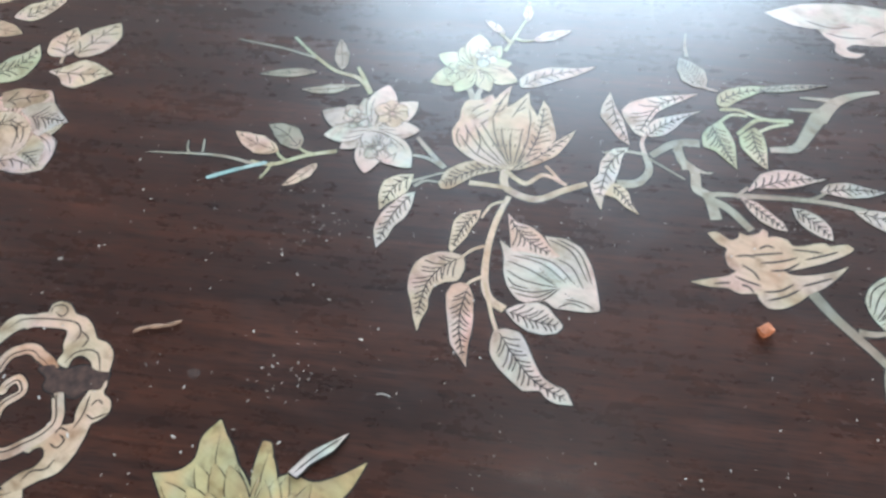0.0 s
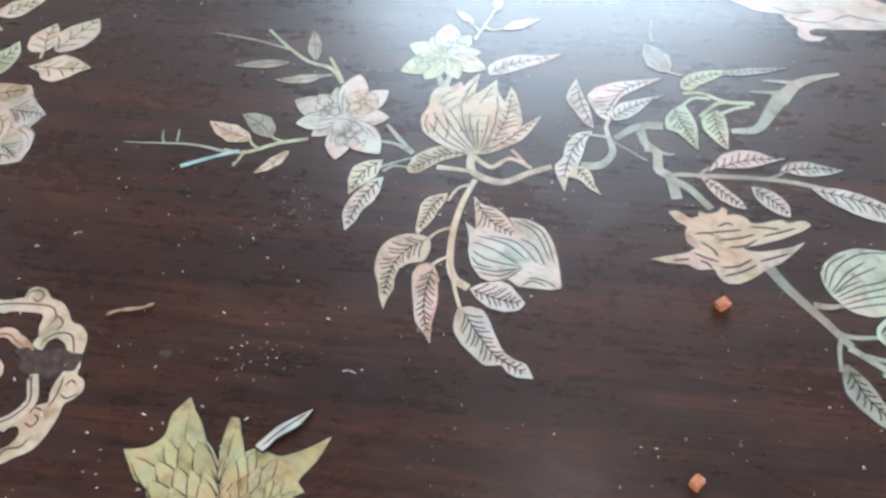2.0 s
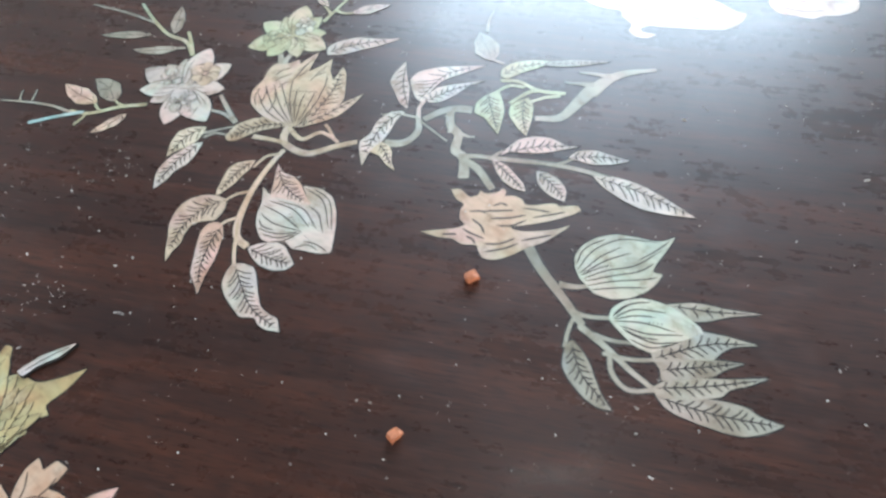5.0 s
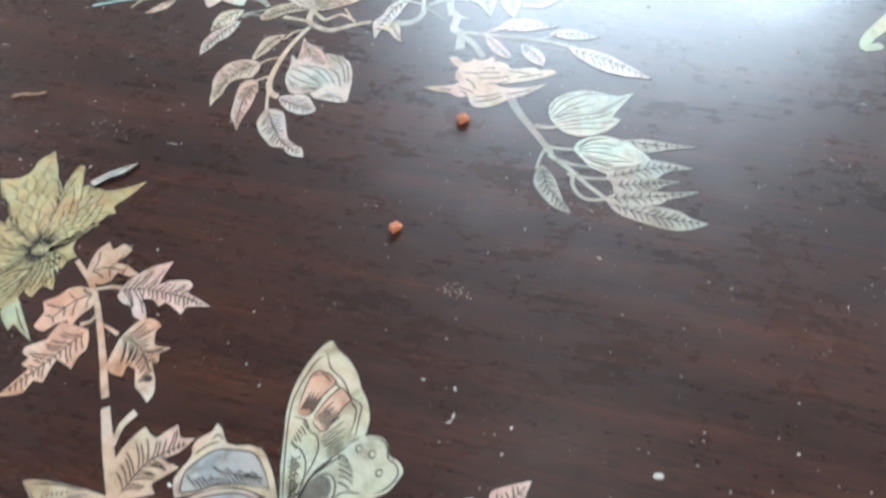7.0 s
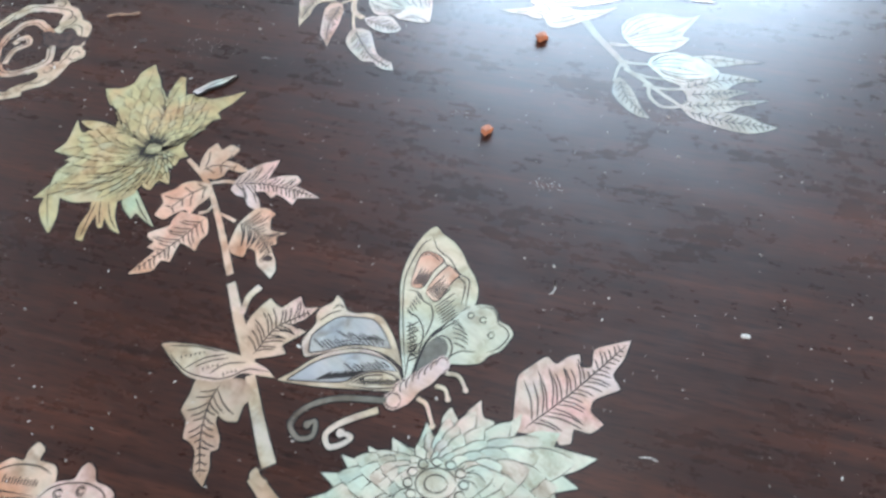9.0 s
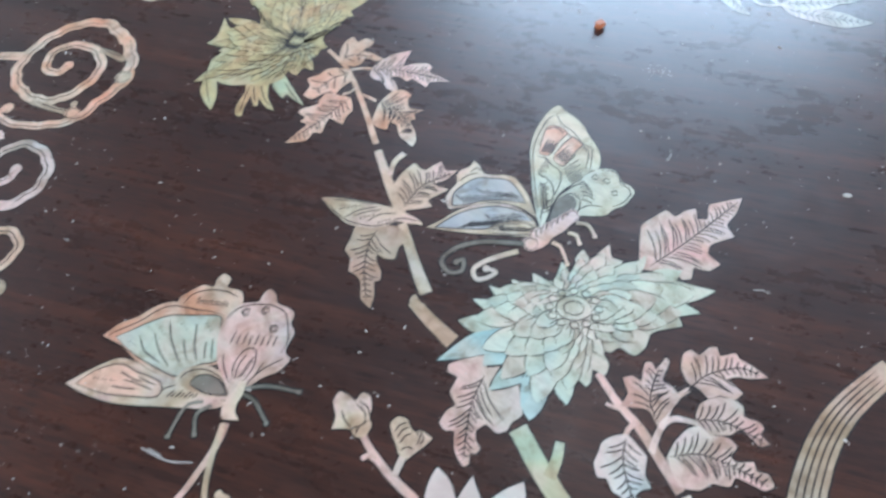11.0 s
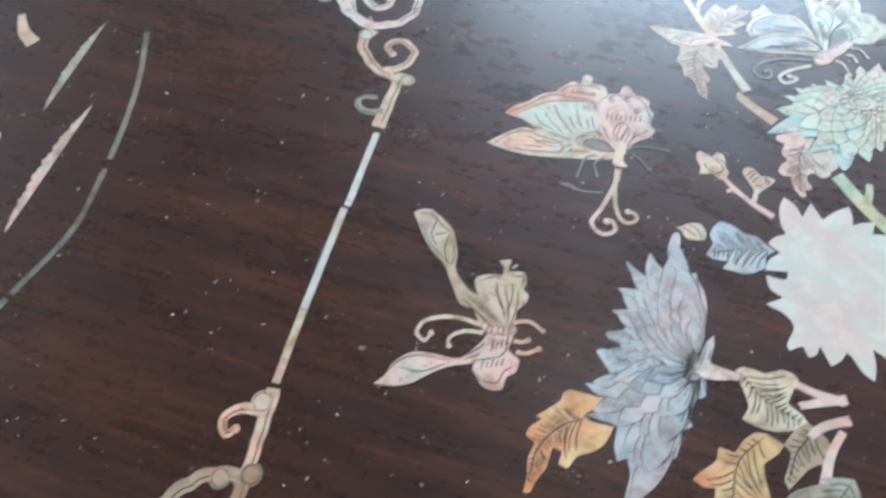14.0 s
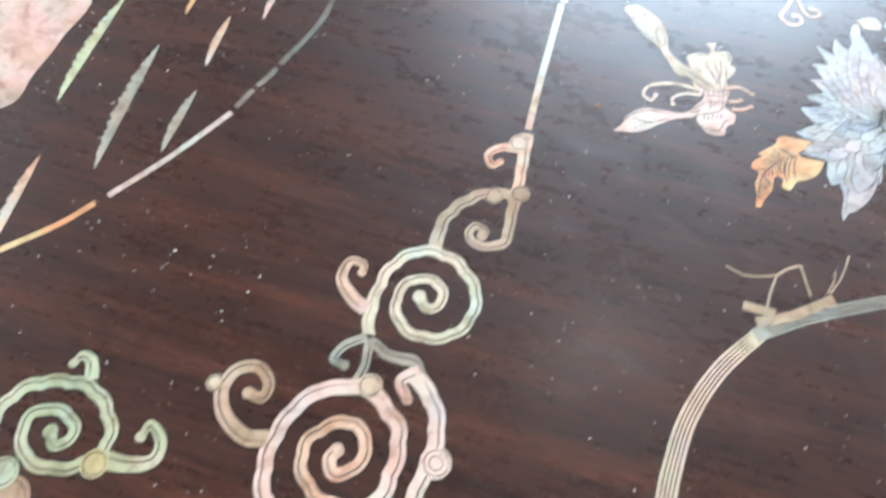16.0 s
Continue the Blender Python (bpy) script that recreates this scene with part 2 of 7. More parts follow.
def strip(bm, line, width, top, mat_index=0, ends=0.25):
    """A thin cut line, tapered at its ends."""
    line = np.asarray(line, float)
    nrm = normals(line)
    s = np.linspace(0, 1, len(line))
    w = width / 2 * np.clip(np.minimum(s, 1 - s) / 0.18 + ends, 0, 1)
    left = [bm.verts.new((*((p + q * h) * MM), top * MM)) for p, q, h in zip(line, nrm, w)]
    right = [bm.verts.new((*((p - q * h) * MM), top * MM)) for p, q, h in zip(line, nrm, w)]
    for i in range(len(line) - 1):
        bm.faces.new((left[i], right[i], right[i + 1], left[i + 1])).material_index = mat_index


def finish(motif, name, outline, mat, lines=(), label="", line_width=0.4, rough=0.12):
    """One piece of shell with its engraving."""
    z = motif.level()
    bm = bmesh.new()
    slab(bm, wobble(outline, rough, z * 40), z)
    piece = part(name, bm, [mat, RIM], motif.empty, label)
    if lines:
        bm = bmesh.new()
        for line in lines:
            strip(bm, line, line_width, z + 0.003)
        tagged(part("engraving", bm, LINE, piece), kind="stuff")
    return piece


def leaf(motif, base, tip, aspect, mat, bend=0.0, style="smooth", veins=9, peak=0.42, lobes=3, name="leaf", label="", combed=False):
    """A leaf or petal from base to tip. aspect: width by length; bend: bow of the midrib by length, to the left."""
    base, tip = np.array(base, float), np.array(tip, float)
    way = tip - base
    length = np.linalg.norm(way)
    side = np.array([-way[1], way[0]]) / length
    ctrl = (base + tip) / 2 + side * bend * length * 2
    s = np.linspace(0, 1, 45)
    mid = np.outer((1 - s) ** 2, base) + np.outer(2 * s * (1 - s), ctrl) + np.outer(s * s, tip)
    nrm = normals(mid)
    along = np.stack([nrm[:, 1], -nrm[:, 0]], 1)
    b = {"smooth": 1.12, "petal": 0.62, "lobed": 0.95, "toothed": 0.85, "fringe": 0.8, "round": 0.5}[style]
    a = b * peak / (1 - peak)
    shape = s ** a * (1 - s) ** b
    shape = shape / shape.max() * aspect * length / 2 * (0.9 if style == "smooth" else 1.0)
    halves = []
    for sign in (1, -1):
        h, push = shape.copy(), np.zeros_like(s)
        if style in ("lobed", "toothed"):
            u = (s * (lobes + 0.4) + (0.15 if sign > 0 else 0.45)) % 1
            deep = 0.48 if style == "lobed" else 0.25
            tooth = np.sin(np.pi * np.clip(u, 0, 1) ** 1.35) ** 0.65
            h = shape * (1 - deep + deep * 1.3 * tooth)
            push = h * 0.5 * tooth
            h[0] = h[-1] = 0
            push[-1] = push[0] = 0
            push *= np.clip((1 - s) / 0.12, 0, 1)
        if style == "smooth" and aspect > 0.25:
            h = shape * (1 + 0.07 * np.sin(s * 19 + sign) * np.sin(np.pi * s))
        if style == "fringe" and sign > 0:
            h = shape * (0.55 + 0.9 * ((s * lobes) % 1))
        halves.append(mid + nrm * (sign * h)[:, None] + along * push[:, None])
    outline = [*halves[0][:-1], *halves[1][::-1][:-1]]
    lines = []
    if veins:
        lines.append(mid[2:-3])
        for i in range(veins):
            f = 0.10 + 0.72 * i / max(1, veins - 1)
            k = int(f * 44)
            for sign in (1, -1):
                reach = shape[min(k + 5, 44)] * (0.78 if not combed else 0.9)
                if style in ("lobed", "toothed"):
                    reach *= 0.62
                q0, q1 = mid[k] + nrm[k] * sign * 0.15, mid[min(k + 2, 44)] + nrm[k] * sign * reach + along[k] * reach * 0.7
                qm = (q0 + q1) / 2 + along[k] * -0.06 * length * 0.3
                lines.append(spline([q0, qm, q1], 4))
    return finish(motif, name, outline, mat, lines, label, line_width=0.36 if veins > 4 else 0.26)


def petal(motif, base, tip, aspect, mat, bend=0.0, lines=4, peak=0.55, name="petal", label="", style="point"):
    """A petal engraved with lines that run its length."""
    base, tip = np.array(base, float), np.array(tip, float)
    way = tip - base
    length = np.linalg.norm(way)
    side = np.array([-way[1], way[0]]) / length
    ctrl = (base + tip) / 2 + side * bend * length * 2
    s = np.linspace(0, 1, 33)
    mid = np.outer((1 - s) ** 2, base) + np.outer(2 * s * (1 - s), ctrl) + np.outer(s * s, tip)
    nrm = normals(mid)
    b = {"point": 0.9, "petal": 0.62, "smooth": 1.0, "round": 0.45}[style]
    a = b * peak / (1 - peak)
    shape = s ** a * (1 - s) ** b
    shape = shape / shape.max() * aspect * length / 2
    outline = [*(mid + nrm * shape[:, None])[:-1], *(mid - nrm * shape[:, None])[::-1][:-1]]
    cuts = [(mid + nrm * (shape * f)[:, None])[2:-1] for f in (0.97, -0.97)] if name == "petal" else []
    for k in range(lines):
        f = (k + 0.5) / lines * 2 - 1
        lo, hi = (3, 22 - 5 * (k % 2)) if abs(f) < 0.7 else (4, 29)
        cuts.append((mid + nrm * (shape * f * 0.9)[:, None])[lo:hi])
    return finish(motif, name, outline, mat, cuts, label, line_width=0.28)


def blossom(motif, centre, tips, aspect, mats, lines=3):
    for n, tip in enumerate(tips):
        petal(motif, centre, tip, aspect, mats[n % len(mats)], lines=lines, peak=0.6)
    disc(motif, centre, 1.6, mats[0])


def disc(motif, centre, radius, mat, name="flower_heart", squash=1.0, rings=1):
    a = np.linspace(0, 2 * np.pi, 20, endpoint=False)
    c = np.array(centre)
    ring = lambda r: np.stack([c[0] + r * np.cos(a), c[1] + r * squash * np.sin(a)], 1)
    cuts = [np.vstack([ring(radius * (0.8 - 0.35 * k)), ring(radius * (0.8 - 0.35 * k))[:1]]) for k in range(rings)]
    return finish(motif, name, ring(radius), mat, cuts)


def petal_rows(motif, centre, tips, mats, aspect, rows):
    """Overlapping rows of pointed petals, each row shorter than the one beneath it."""
    c = np.array(centre, float)
    for k, r in enumerate(rows):
        for i in range(len(tips) - (k % 2)):
            t = np.array(tips[i], float)
            if k % 2:
                t = (t + np.array(tips[i + 1], float)) / 2
            tip = c + (t - c) * r
            petal(motif, c + (tip - c) * 0.15, tip, aspect * (1 + 0.16 * k), mats[(i + k) % len(mats)], 0.03 * math.sin(i * 2.1 + k), 3, 0.66)


def band(motif, points, width, mat, taper=(1.0, 1.0), name="stem", scallop=0.0, groove=False, label="", knob=0.0, per=8):
    scallop *= 2.2
    """A strip of shell along a curve. taper: its width at both ends; scallop: bumps along its edge."""
    line = spline(points, per)
    nrm = normals(line)
    run = np.r_[0, np.cumsum(np.linalg.norm(np.diff(line, axis=0), axis=1))]
    s = run / run[-1]
    w = width / 2 * (taper[0] + (taper[1] - taper[0]) * s)
    if scallop:
        turn = np.sum(np.cross(np.diff(line, axis=0)[:-1], np.diff(line, axis=0)[1:]))
        lobe = np.abs(np.sin(run / (width * 2.0) * np.pi)) ** 0.7 - 0.6
        line = line - nrm * (math.copysign(1, turn) * scallop * w * lobe * np.clip((1.15 - s) * 1.6, 0, 1))[:, None]
    left, right = line + nrm * w[:, None], line - nrm * w[:, None]
    outline = [*left, *right[::-1]]
    if knob:
        d = (line[-1] - line[-2]) / np.linalg.norm(line[-1] - line[-2])
        ang = math.atan2(d[1], d[0])
        a = np.linspace(-2.4, 2.4, 13)
        tip = np.stack([line[-1][0] + knob * np.cos(ang + a), line[-1][1] + knob * np.sin(ang + a)], 1)
        outline = [*right, *tip, *left[::-1]]
    cuts = []
    if groove:
        cuts = [(line + nrm * (w * f)[:, None])[2:-2] for f in ((0.3,) if groove is True else np.linspace(-0.6, 0.6, groove))]
    return finish(motif, name, outline, mat, cuts, label, line_width=0.5)


def sheet(motif, points, mat, name, lines=(), label="", per=6, rim=0.0):
    """A plate with a smooth freehand outline."""
    edge = spline(points, per, closed=True)
    n = normals(np.vstack([edge[-1:], edge, edge[:1]]))[1:-1]
    area = np.sum(edge[:, 0] * np.roll(edge[:, 1], -1) - np.roll(edge[:, 0], -1) * edge[:, 1])
    lines = list(lines)
    if rim:
        inset = edge + n * math.copysign(rim, area)
        lines.append(np.vstack([inset, inset[:1]]))
    return finish(motif, name, edge, mat, lines, label)


def crisp(points, per=4, soft=0.6):
    """A closed outline through the points that keeps its sharp tips."""
    pts = np.array(points, float)
    before, after = np.roll(pts, 1, 0), np.roll(pts, -1, 0)
    inward, onward = pts - before, after - pts
    a, b = np.linalg.norm(inward, axis=1), np.linalg.norm(onward, axis=1)
    bend = np.sum(inward * onward, axis=1) / np.maximum(a * b, 1e-6)
    slope = (after - before) / np.maximum(a + b, 1e-6)[:, None] * (soft * np.clip((bend + 0.35) * 1.6, 0, 1))[:, None]
    out = []
    for i in range(len(pts)):
        j = (i + 1) % len(pts)
        p, q, u, v = pts[i], pts[j], slope[i] * b[i], slope[j] * b[i]
        for s in np.arange(per) / per:
            out.append(p * (2 * s ** 3 - 3 * s * s + 1) + u * (s ** 3 - 2 * s * s + s) + q * (3 * s * s - 2 * s ** 3) + v * (s ** 3 - s * s))
    return np.array(out)


def depth_to_edge(edge, start, way):
    """How far it is from start along way to the outline."""
    a, b = edge - start, np.roll(edge, -1, 0) - edge
    den = way[0] * b[:, 1] - way[1] * b[:, 0]
    den = np.where(np.abs(den) < 1e-9, 1e-9, den)
    r, u = (a[:, 0] * b[:, 1] - a[:, 1] * b[:, 0]) / den, (a[:, 0] * way[1] - a[:, 1] * way[0]) / den
    good = r[(u >= 0) & (u <= 1) & (r > 0.05)]
    return good.min() if len(good) else 0.0


def cut(m, points, mat, name="leaf", rib=None, comb=0, lines=(), label="", lean=48, reach=0.84, width=0.46, soft=0.6):
    """A sawn plate with an engraved midrib and veins combed off it to both sides."""
    edge = crisp(points, 4, soft)
    marks = [spline(q, 5) for q in lines]
    if name == "wing_panel":
        marks.append(np.vstack([edge, edge[:1]]))
    if rib:
        line = spline(rib, 12)
        marks.append(line)
        run = np.r_[0, np.cumsum(np.linalg.norm(np.diff(line, axis=0), axis=1))]
        for i in range(comb):
            d = run[-1] * (0.06 + 0.86 * i / max(1, comb - 1))
            p = np.array([np.interp(d, run, line[:, 0]), np.interp(d, run, line[:, 1])])
            k = min(int(np.searchsorted(run, d)), len(line) - 2)
            ahead = line[k + 1] - line[max(k - 1, 0)]
            ang = math.atan2(ahead[1], ahead[0])
            for sign in (1, -1):
                turn = ang + sign * radians(lean + 5 * math.sin(i * 2.3 + sign))
                way = np.array([math.cos(turn), math.sin(turn)])
                far = depth_to_edge(edge, p, way) * reach * (0.88 + 0.12 * math.sin(i * 1.7 + sign * 2))
                if 0.7 < far < 25:
                    tip = p + way * far
                    sag = (p + tip) / 2 + np.array([-way[1], way[0]]) * sign * -0.07 * far
                    marks.append(spline([p + way * 0.15, sag, tip], 4))
    return finish(m, name, edge, mat, marks, label, line_width=width, rough=0.08)


def hatch(start, end, way, count, swell=0.3):
    """Short parallel graver strokes from start to end, each going off by way."""
    a, b, w = np.array(start, float), np.array(end, float), np.array(way, float)
    return [[tuple(a + (b - a) * f), tuple(a + (b - a) * f + w * (1 - swell * abs(math.sin(3.1 * f + i))))] for i, f in enumerate(np.linspace(0, 1, count))]


# ---- the room and the table ----
def room():
    x0, x1, y0, y1, z0, z1, t = -2.3, 2.5, -2.6, WALL_Y, -0.75, 2.35, 0.15
    for name, lo, hi, mat in (
        ("floor", (x0, y0, z0 - t), (x1, y1, z0), FLOORING),
        ("ceiling", (x0, y0, z1), (x1, y1, z1 + t), BOARDS),
        ("wall_west", (x0 - t, y0 - t, z0 - t), (x0, y1 + t, z1 + t), PLASTER),
        ("wall_east", (x1, y0 - t, z0 - t), (x1 + t, y1 + t, z1 + t), PLASTER),
    ):
        bm = bmesh.new()
        box(bm, lo, hi)
        tagged(part(name, bm, mat), label="plain pale plastered wall of the room" if mat is PLASTER else "plain dull dark boarded surface of the room", category=name.split("_")[0], kind="structure")
    for wall, opening, a, b, c, d, inner in (
        ("wall_north", "window_1", WIN_X0, WIN_X1, y1, y1 + t, y1 - 0.011),
        # Unseen opening, added only to hold the fill light.
        ("wall_south", "back_fill_opening", BACK_X0, BACK_X1, y0 - t, y0, y0 + 0.011),
    ):
        bm = bmesh.new()
        for lo, hi in (
            ((x0, c, z0 - t), (a, d, z1 + t)),
            ((b, c, z0 - t), (x1, d, z1 + t)),
            ((a, c, z0 - t), (b, d, WIN_Z0)),
            ((a, c, WIN_Z1), (b, d, z1 + t)),
        ):
            box(bm, lo, hi)
        tagged(part(wall, bm, PLASTER), label="plain plastered wall with one tall opening for light", category="wall", kind="structure")
        window = tagged(new(opening), label="tall open window full of grey daylight; the back one is added for fill", category="window", kind="structure")
        for lx, lz, hx, hz in ((a - 0.05, WIN_Z0 - 0.05, a, WIN_Z1 + 0.05), (b, WIN_Z0 - 0.05, b + 0.05, WIN_Z1 + 0.05), (a, WIN_Z1, b, WIN_Z1 + 0.05), (a, WIN_Z0 - 0.05, b, WIN_Z0)):
            bm = bmesh.new()
            box(bm, (lx, inner - 0.009, lz), (hx, inner + 0.009, hz), 0.003)
            part("window_frame", bm, FRAMING, window)
    lamp = tagged(new("ceiling_lamp"), label="small flat white lamp on the ceiling", category="lamp")
    bm = bmesh.new()
    box(bm, (0.15, 0.28, 2.31), (0.51, 0.60, 2.35), 0.01)
    part("housing", bm, FRAMING, lamp)
    bm = bmesh.new()
    box(bm, (0.19, 0.32, 2.29), (0.47, 0.56, 2.31), 0.004)
    part("diffuser", bm, GLOW, lamp, "glowing white diffuser")


def table():
    top = tagged(new("inlaid_table"), label="dark polished rosewood table top inlaid with mother-of-pearl", category="table")
    bm = bmesh.new()
    box(bm, (-0.75, -0.8, -0.035), (0.65, 0.7, 0.0), 0.004)
    part("tabletop", bm, WOOD, top)
    for x in (-0.68, 0.58):
        for y in (-0.73, 0.63):
            bm = bmesh.new()
            box(bm, (x - 0.035, y - 0.035, -0.75), (x + 0.035, y + 0.035, -0.035), 0.005)
            part("leg", bm, WOOD, top)


room()
table()

# ---- the flowering branch ----
m = Motif("flowering_branch", "pearl branch with large blooms and veined leaves inlaid in the table", "inlay")
for mat, w, taper, pts in (
    (CREAM, 3.0, (1, 0.7), [(24.0, 160.0), (23.0, 154.0), (25.0, 150.0), (33.0, 146.0), (43.0, 149.0), (51.0, 151.0)]),
    (CREAM, 2.2, (1, 0.6), [(11.0, 155.0), (19.0, 153.0), (25.0, 151.0)]),
    (CREAM, 2.0, (1, 0.7), [(24.0, 159.0), (30.0, 153.0), (37.0, 156.0), (44.0, 151.0)]),
    (CREAM, 1.4, (1, 0.7), [(38.0, 160.0), (40.0, 157.0), (42.0, 153.0)]),
    (CREAM, 2.2, (0.8, 1.2), [(24.0, 148.0), (19.0, 139.0), (15.0, 128.0), (13.0, 116.0), (14.0, 110.0), (18.0, 106.0)]),
    (CREAM, 1.2, (1, 1), [(13.0, 116.0), (14.0, 105.0), (15.0, 99.0)]),
    (CREAM, 1.1, (1, 0.8), [(23.0, 146.0), (18.0, 145.0), (14.0, 140.0)]),
    (CREAM, 1.1, (1, 0.8), [(14.0, 129.0), (10.0, 128.0), (6.0, 125.0)]),
    (CREAM, 1.1, (1, 0.8), [(12.0, 118.0), (8.0, 116.0), (7.0, 114.0)]),
    (GREY, 1.3, (1, 0.6), [(-9.0, 157.0), (-2.0, 159.0), (3.0, 160.0)]),
    (GREY, 1.3, (1, 0.6), [(-8.0, 155.0), (-4.0, 157.0), (1.0, 156.0)]),
    (GREY, 2.0, (1, 0.7), [(3.0, 162.0), (-2.0, 170.0), (-6.0, 177.0)]),
    (GREY, 1.6, (1, 0.7), [(3.0, 162.0), (-3.0, 167.0), (-9.0, 169.0)]),
    (GREY, 2.0, (0.8, 1.4), [(14.0, 202.0), (15.0, 197.0), (16.0, 192.0)]),
    (GREY, 2.0, (0.8, 1.2), [(22.0, 202.0), (18.0, 197.0), (17.0, 192.0)]),
):
    band(m, pts, w, mat, taper)
for mat, comb, rib, edge in (
    (OLIVE, 6, [(-9.1, 159.5), (-14.7, 155.6), (-19, 148.3)], [(-7.7, 160.2), (-13.2, 160.4), (-18.2, 158.3), (-20.2, 152.5), (-20, 146.1), (-17.5, 148.2), (-13.6, 150.7), (-10.1, 153.3)]),
    (WHITE, 9, [(-8.9, 151.7), (-15.4, 143.9), (-20.6, 133.6)], [(-7.6, 152.6), (-9.1, 146.8), (-11.5, 142.2), (-15.1, 139.3), (-17.4, 135), (-21.1, 131.2), (-21.9, 137.2), (-21.1, 141.4), (-18.3, 145.9), (-14.4, 149.6), (-10.9, 152.1)]),
    (CREAM, 8, [(12.9, 142.4), (8.2, 137.4), (3.8, 129.9)], [(14.3, 143.2), (12.8, 139.3), (10.8, 136.7), (8.4, 132.7), (3.3, 127.6), (2.5, 129.1), (3.5, 134.5), (4.8, 139.5), (7.2, 142), (11.1, 143.1)]),
    (CREAM, 13, [(6.4, 125.4), (-0.5, 122), (-5.7, 115.7), (-8.7, 105.4)], [(7, 125.6), (7, 121.4), (4.6, 117.1), (0.2, 116.8), (-3.3, 115.1), (-5, 111.3), (-5.2, 108.2), (-7.4, 104.6), (-8.7, 100.9), (-9.9, 105.9), (-10.3, 110.7), (-11.2, 115.7), (-10.6, 119.7), (-8.8, 124.1), (-5.7, 126.6), (-1, 128.1), (3.5, 127.5)]),
    (PINK, 11, [(7.6, 114.7), (4.8, 106.7), (3.8, 99.3), (4.4, 91.7)], [(2.7, 115.6), (5.5, 116.4), (7.7, 115.3), (8.9, 111.2), (8.6, 106.4), (7.8, 100.8), (6.2, 95.5), (5, 88.5), (3.7, 91.2), (1, 96.2), (0.7, 101.4), (0.5, 108), (0.8, 112.8)]),
    (WHITE, 13, [(15.6, 98.8), (19.4, 90.6), (24.2, 82.9), (32.4, 76.6)], [(13, 96.4), (14.4, 99.4), (17.9, 99.7), (21.9, 98), (23.5, 94.2), (24.9, 88.8), (26.7, 83.9), (30.3, 80.8), (32.6, 79.7), (34.1, 75.1), (29.6, 75.9), (26.7, 77.8), (25.4, 80), (20.6, 80.3), (17, 84.2), (14.1, 87.9), (12.4, 92.4)]),
    (WHITE, 8, [(19, 105.5), (25.8, 101.9), (33.2, 99.3)], [(18.5, 105.7), (22.1, 107.3), (28.2, 107.6), (31.4, 105.7), (33, 102.7), (34.9, 99.2), (32.7, 97.2), (28.5, 96.9), (23.7, 98.8), (20.6, 101.8)]),
    (CREAM, 10, [(22.8, 160), (13.4, 160.1), (1.9, 154.9)], [(0.5, 155.3), (3.6, 160.9), (9.7, 163.9), (15.7, 164.4), (20.5, 162.5), (23.2, 159.7), (19.2, 158.8), (13.2, 157.6), (8.1, 154.9), (4.1, 152.8), (1.4, 153.3)]),
    (WHITE, 7, [(34.5, 198.9), (44.9, 203), (58.3, 205)], [(34, 197.8), (34.1, 202.5), (38.8, 205.7), (46.7, 207.4), (56.2, 205.8), (64.1, 206), (55.6, 201.9), (47.7, 199.7), (39.9, 197.5)]),
):
    cut(m, edge, mat, "leaf", rib, comb)
# the large open bloom
cut(m, [(26.1, 159), (17.5, 162.2), (11.9, 166), (7.2, 171.9), (6.7, 178.8), (9.9, 184.6), (10.9, 189.5), (13.3, 193.3), (18.2, 193.1), (23, 195.3), (25.7, 184.5), (26.5, 172.2)], CREAM, "petal", lines=(
    [(23.3, 161), (16.2, 170), (11.3, 181.1)], [(22.3, 160.5), (13.6, 168.2), (9, 177.5)], [(24.5, 160.6), (18.7, 170.8), (14.7, 181.9)], [(25.1, 161), (20.9, 172.7), (17.2, 182.5)], [(9.2, 170.6), (8.1, 175.2), (9.2, 180.2)], [(14.5, 186.9), (16.8, 189.5), (20.5, 190.9)], [(14.8, 183.6), (17.5, 185.8), (21, 187.5)], [(16.6, 179.8), (19.3, 182.6), (21.5, 184)], [(10.6, 170.5), (12.2, 176.2), (11.8, 181.1)], [(14.9, 166.8), (16.5, 173.1), (15.6, 178)]))
cut(m, [(25.7, 159), (22.2, 170), (19.5, 179.6), (21.6, 189.1), (25.1, 194.5), (30.9, 199.5), (29.1, 194.1), (27.6, 188.2), (31.9, 191), (36.8, 195.1), (36.5, 188.8), (38.2, 182.5), (35.9, 172.7), (31.5, 163.5)], CREAM, "petal", lines=(
    [(25.4, 160.5), (22.2, 173.9), (22, 184.8)], [(25.8, 160.5), (24.5, 172.4), (24.8, 179.1)], [(26.2, 160.4), (26.8, 170.9), (27.9, 176.1)], [(26.8, 160.4), (29.9, 169.8), (32, 177.6)], [(27.4, 160.3), (32.7, 170.4), (35, 179)], [(28, 160.3), (34.9, 171.5), (36.8, 179.9)], [(21.9, 183.5), (25.3, 190.2), (29.3, 196.4)], [(23.3, 189.5), (25.1, 190.5), (26.2, 192.7)], [(23.8, 186.1), (26.1, 187.5), (27.3, 189.7)], [(28.7, 182.8), (32.4, 188.1), (35.6, 192.3)], [(30.4, 185.5), (32.6, 186.6), (34.5, 187.9)], [(34, 175.5), (35.5, 180.8), (35.7, 186.4)], *hatch([(20.6, 169.6)][0], [(33.1, 168.5)][0], (0.4, 2.2), 9), *hatch([(23, 177.3)][0], [(32.1, 176.5)][0], (0.3, 0.9), 8)))
cut(m, [(30.4, 162.1), (33.9, 172.9), (37.9, 182), (41.5, 190.4), (43.1, 186.5), (43.6, 178.7), (43.5, 172), (40.1, 167.9), (34.5, 163.2)], CREAM, "petal", [(31.5, 163), (38, 175.2), (41.3, 187.2)], 9)
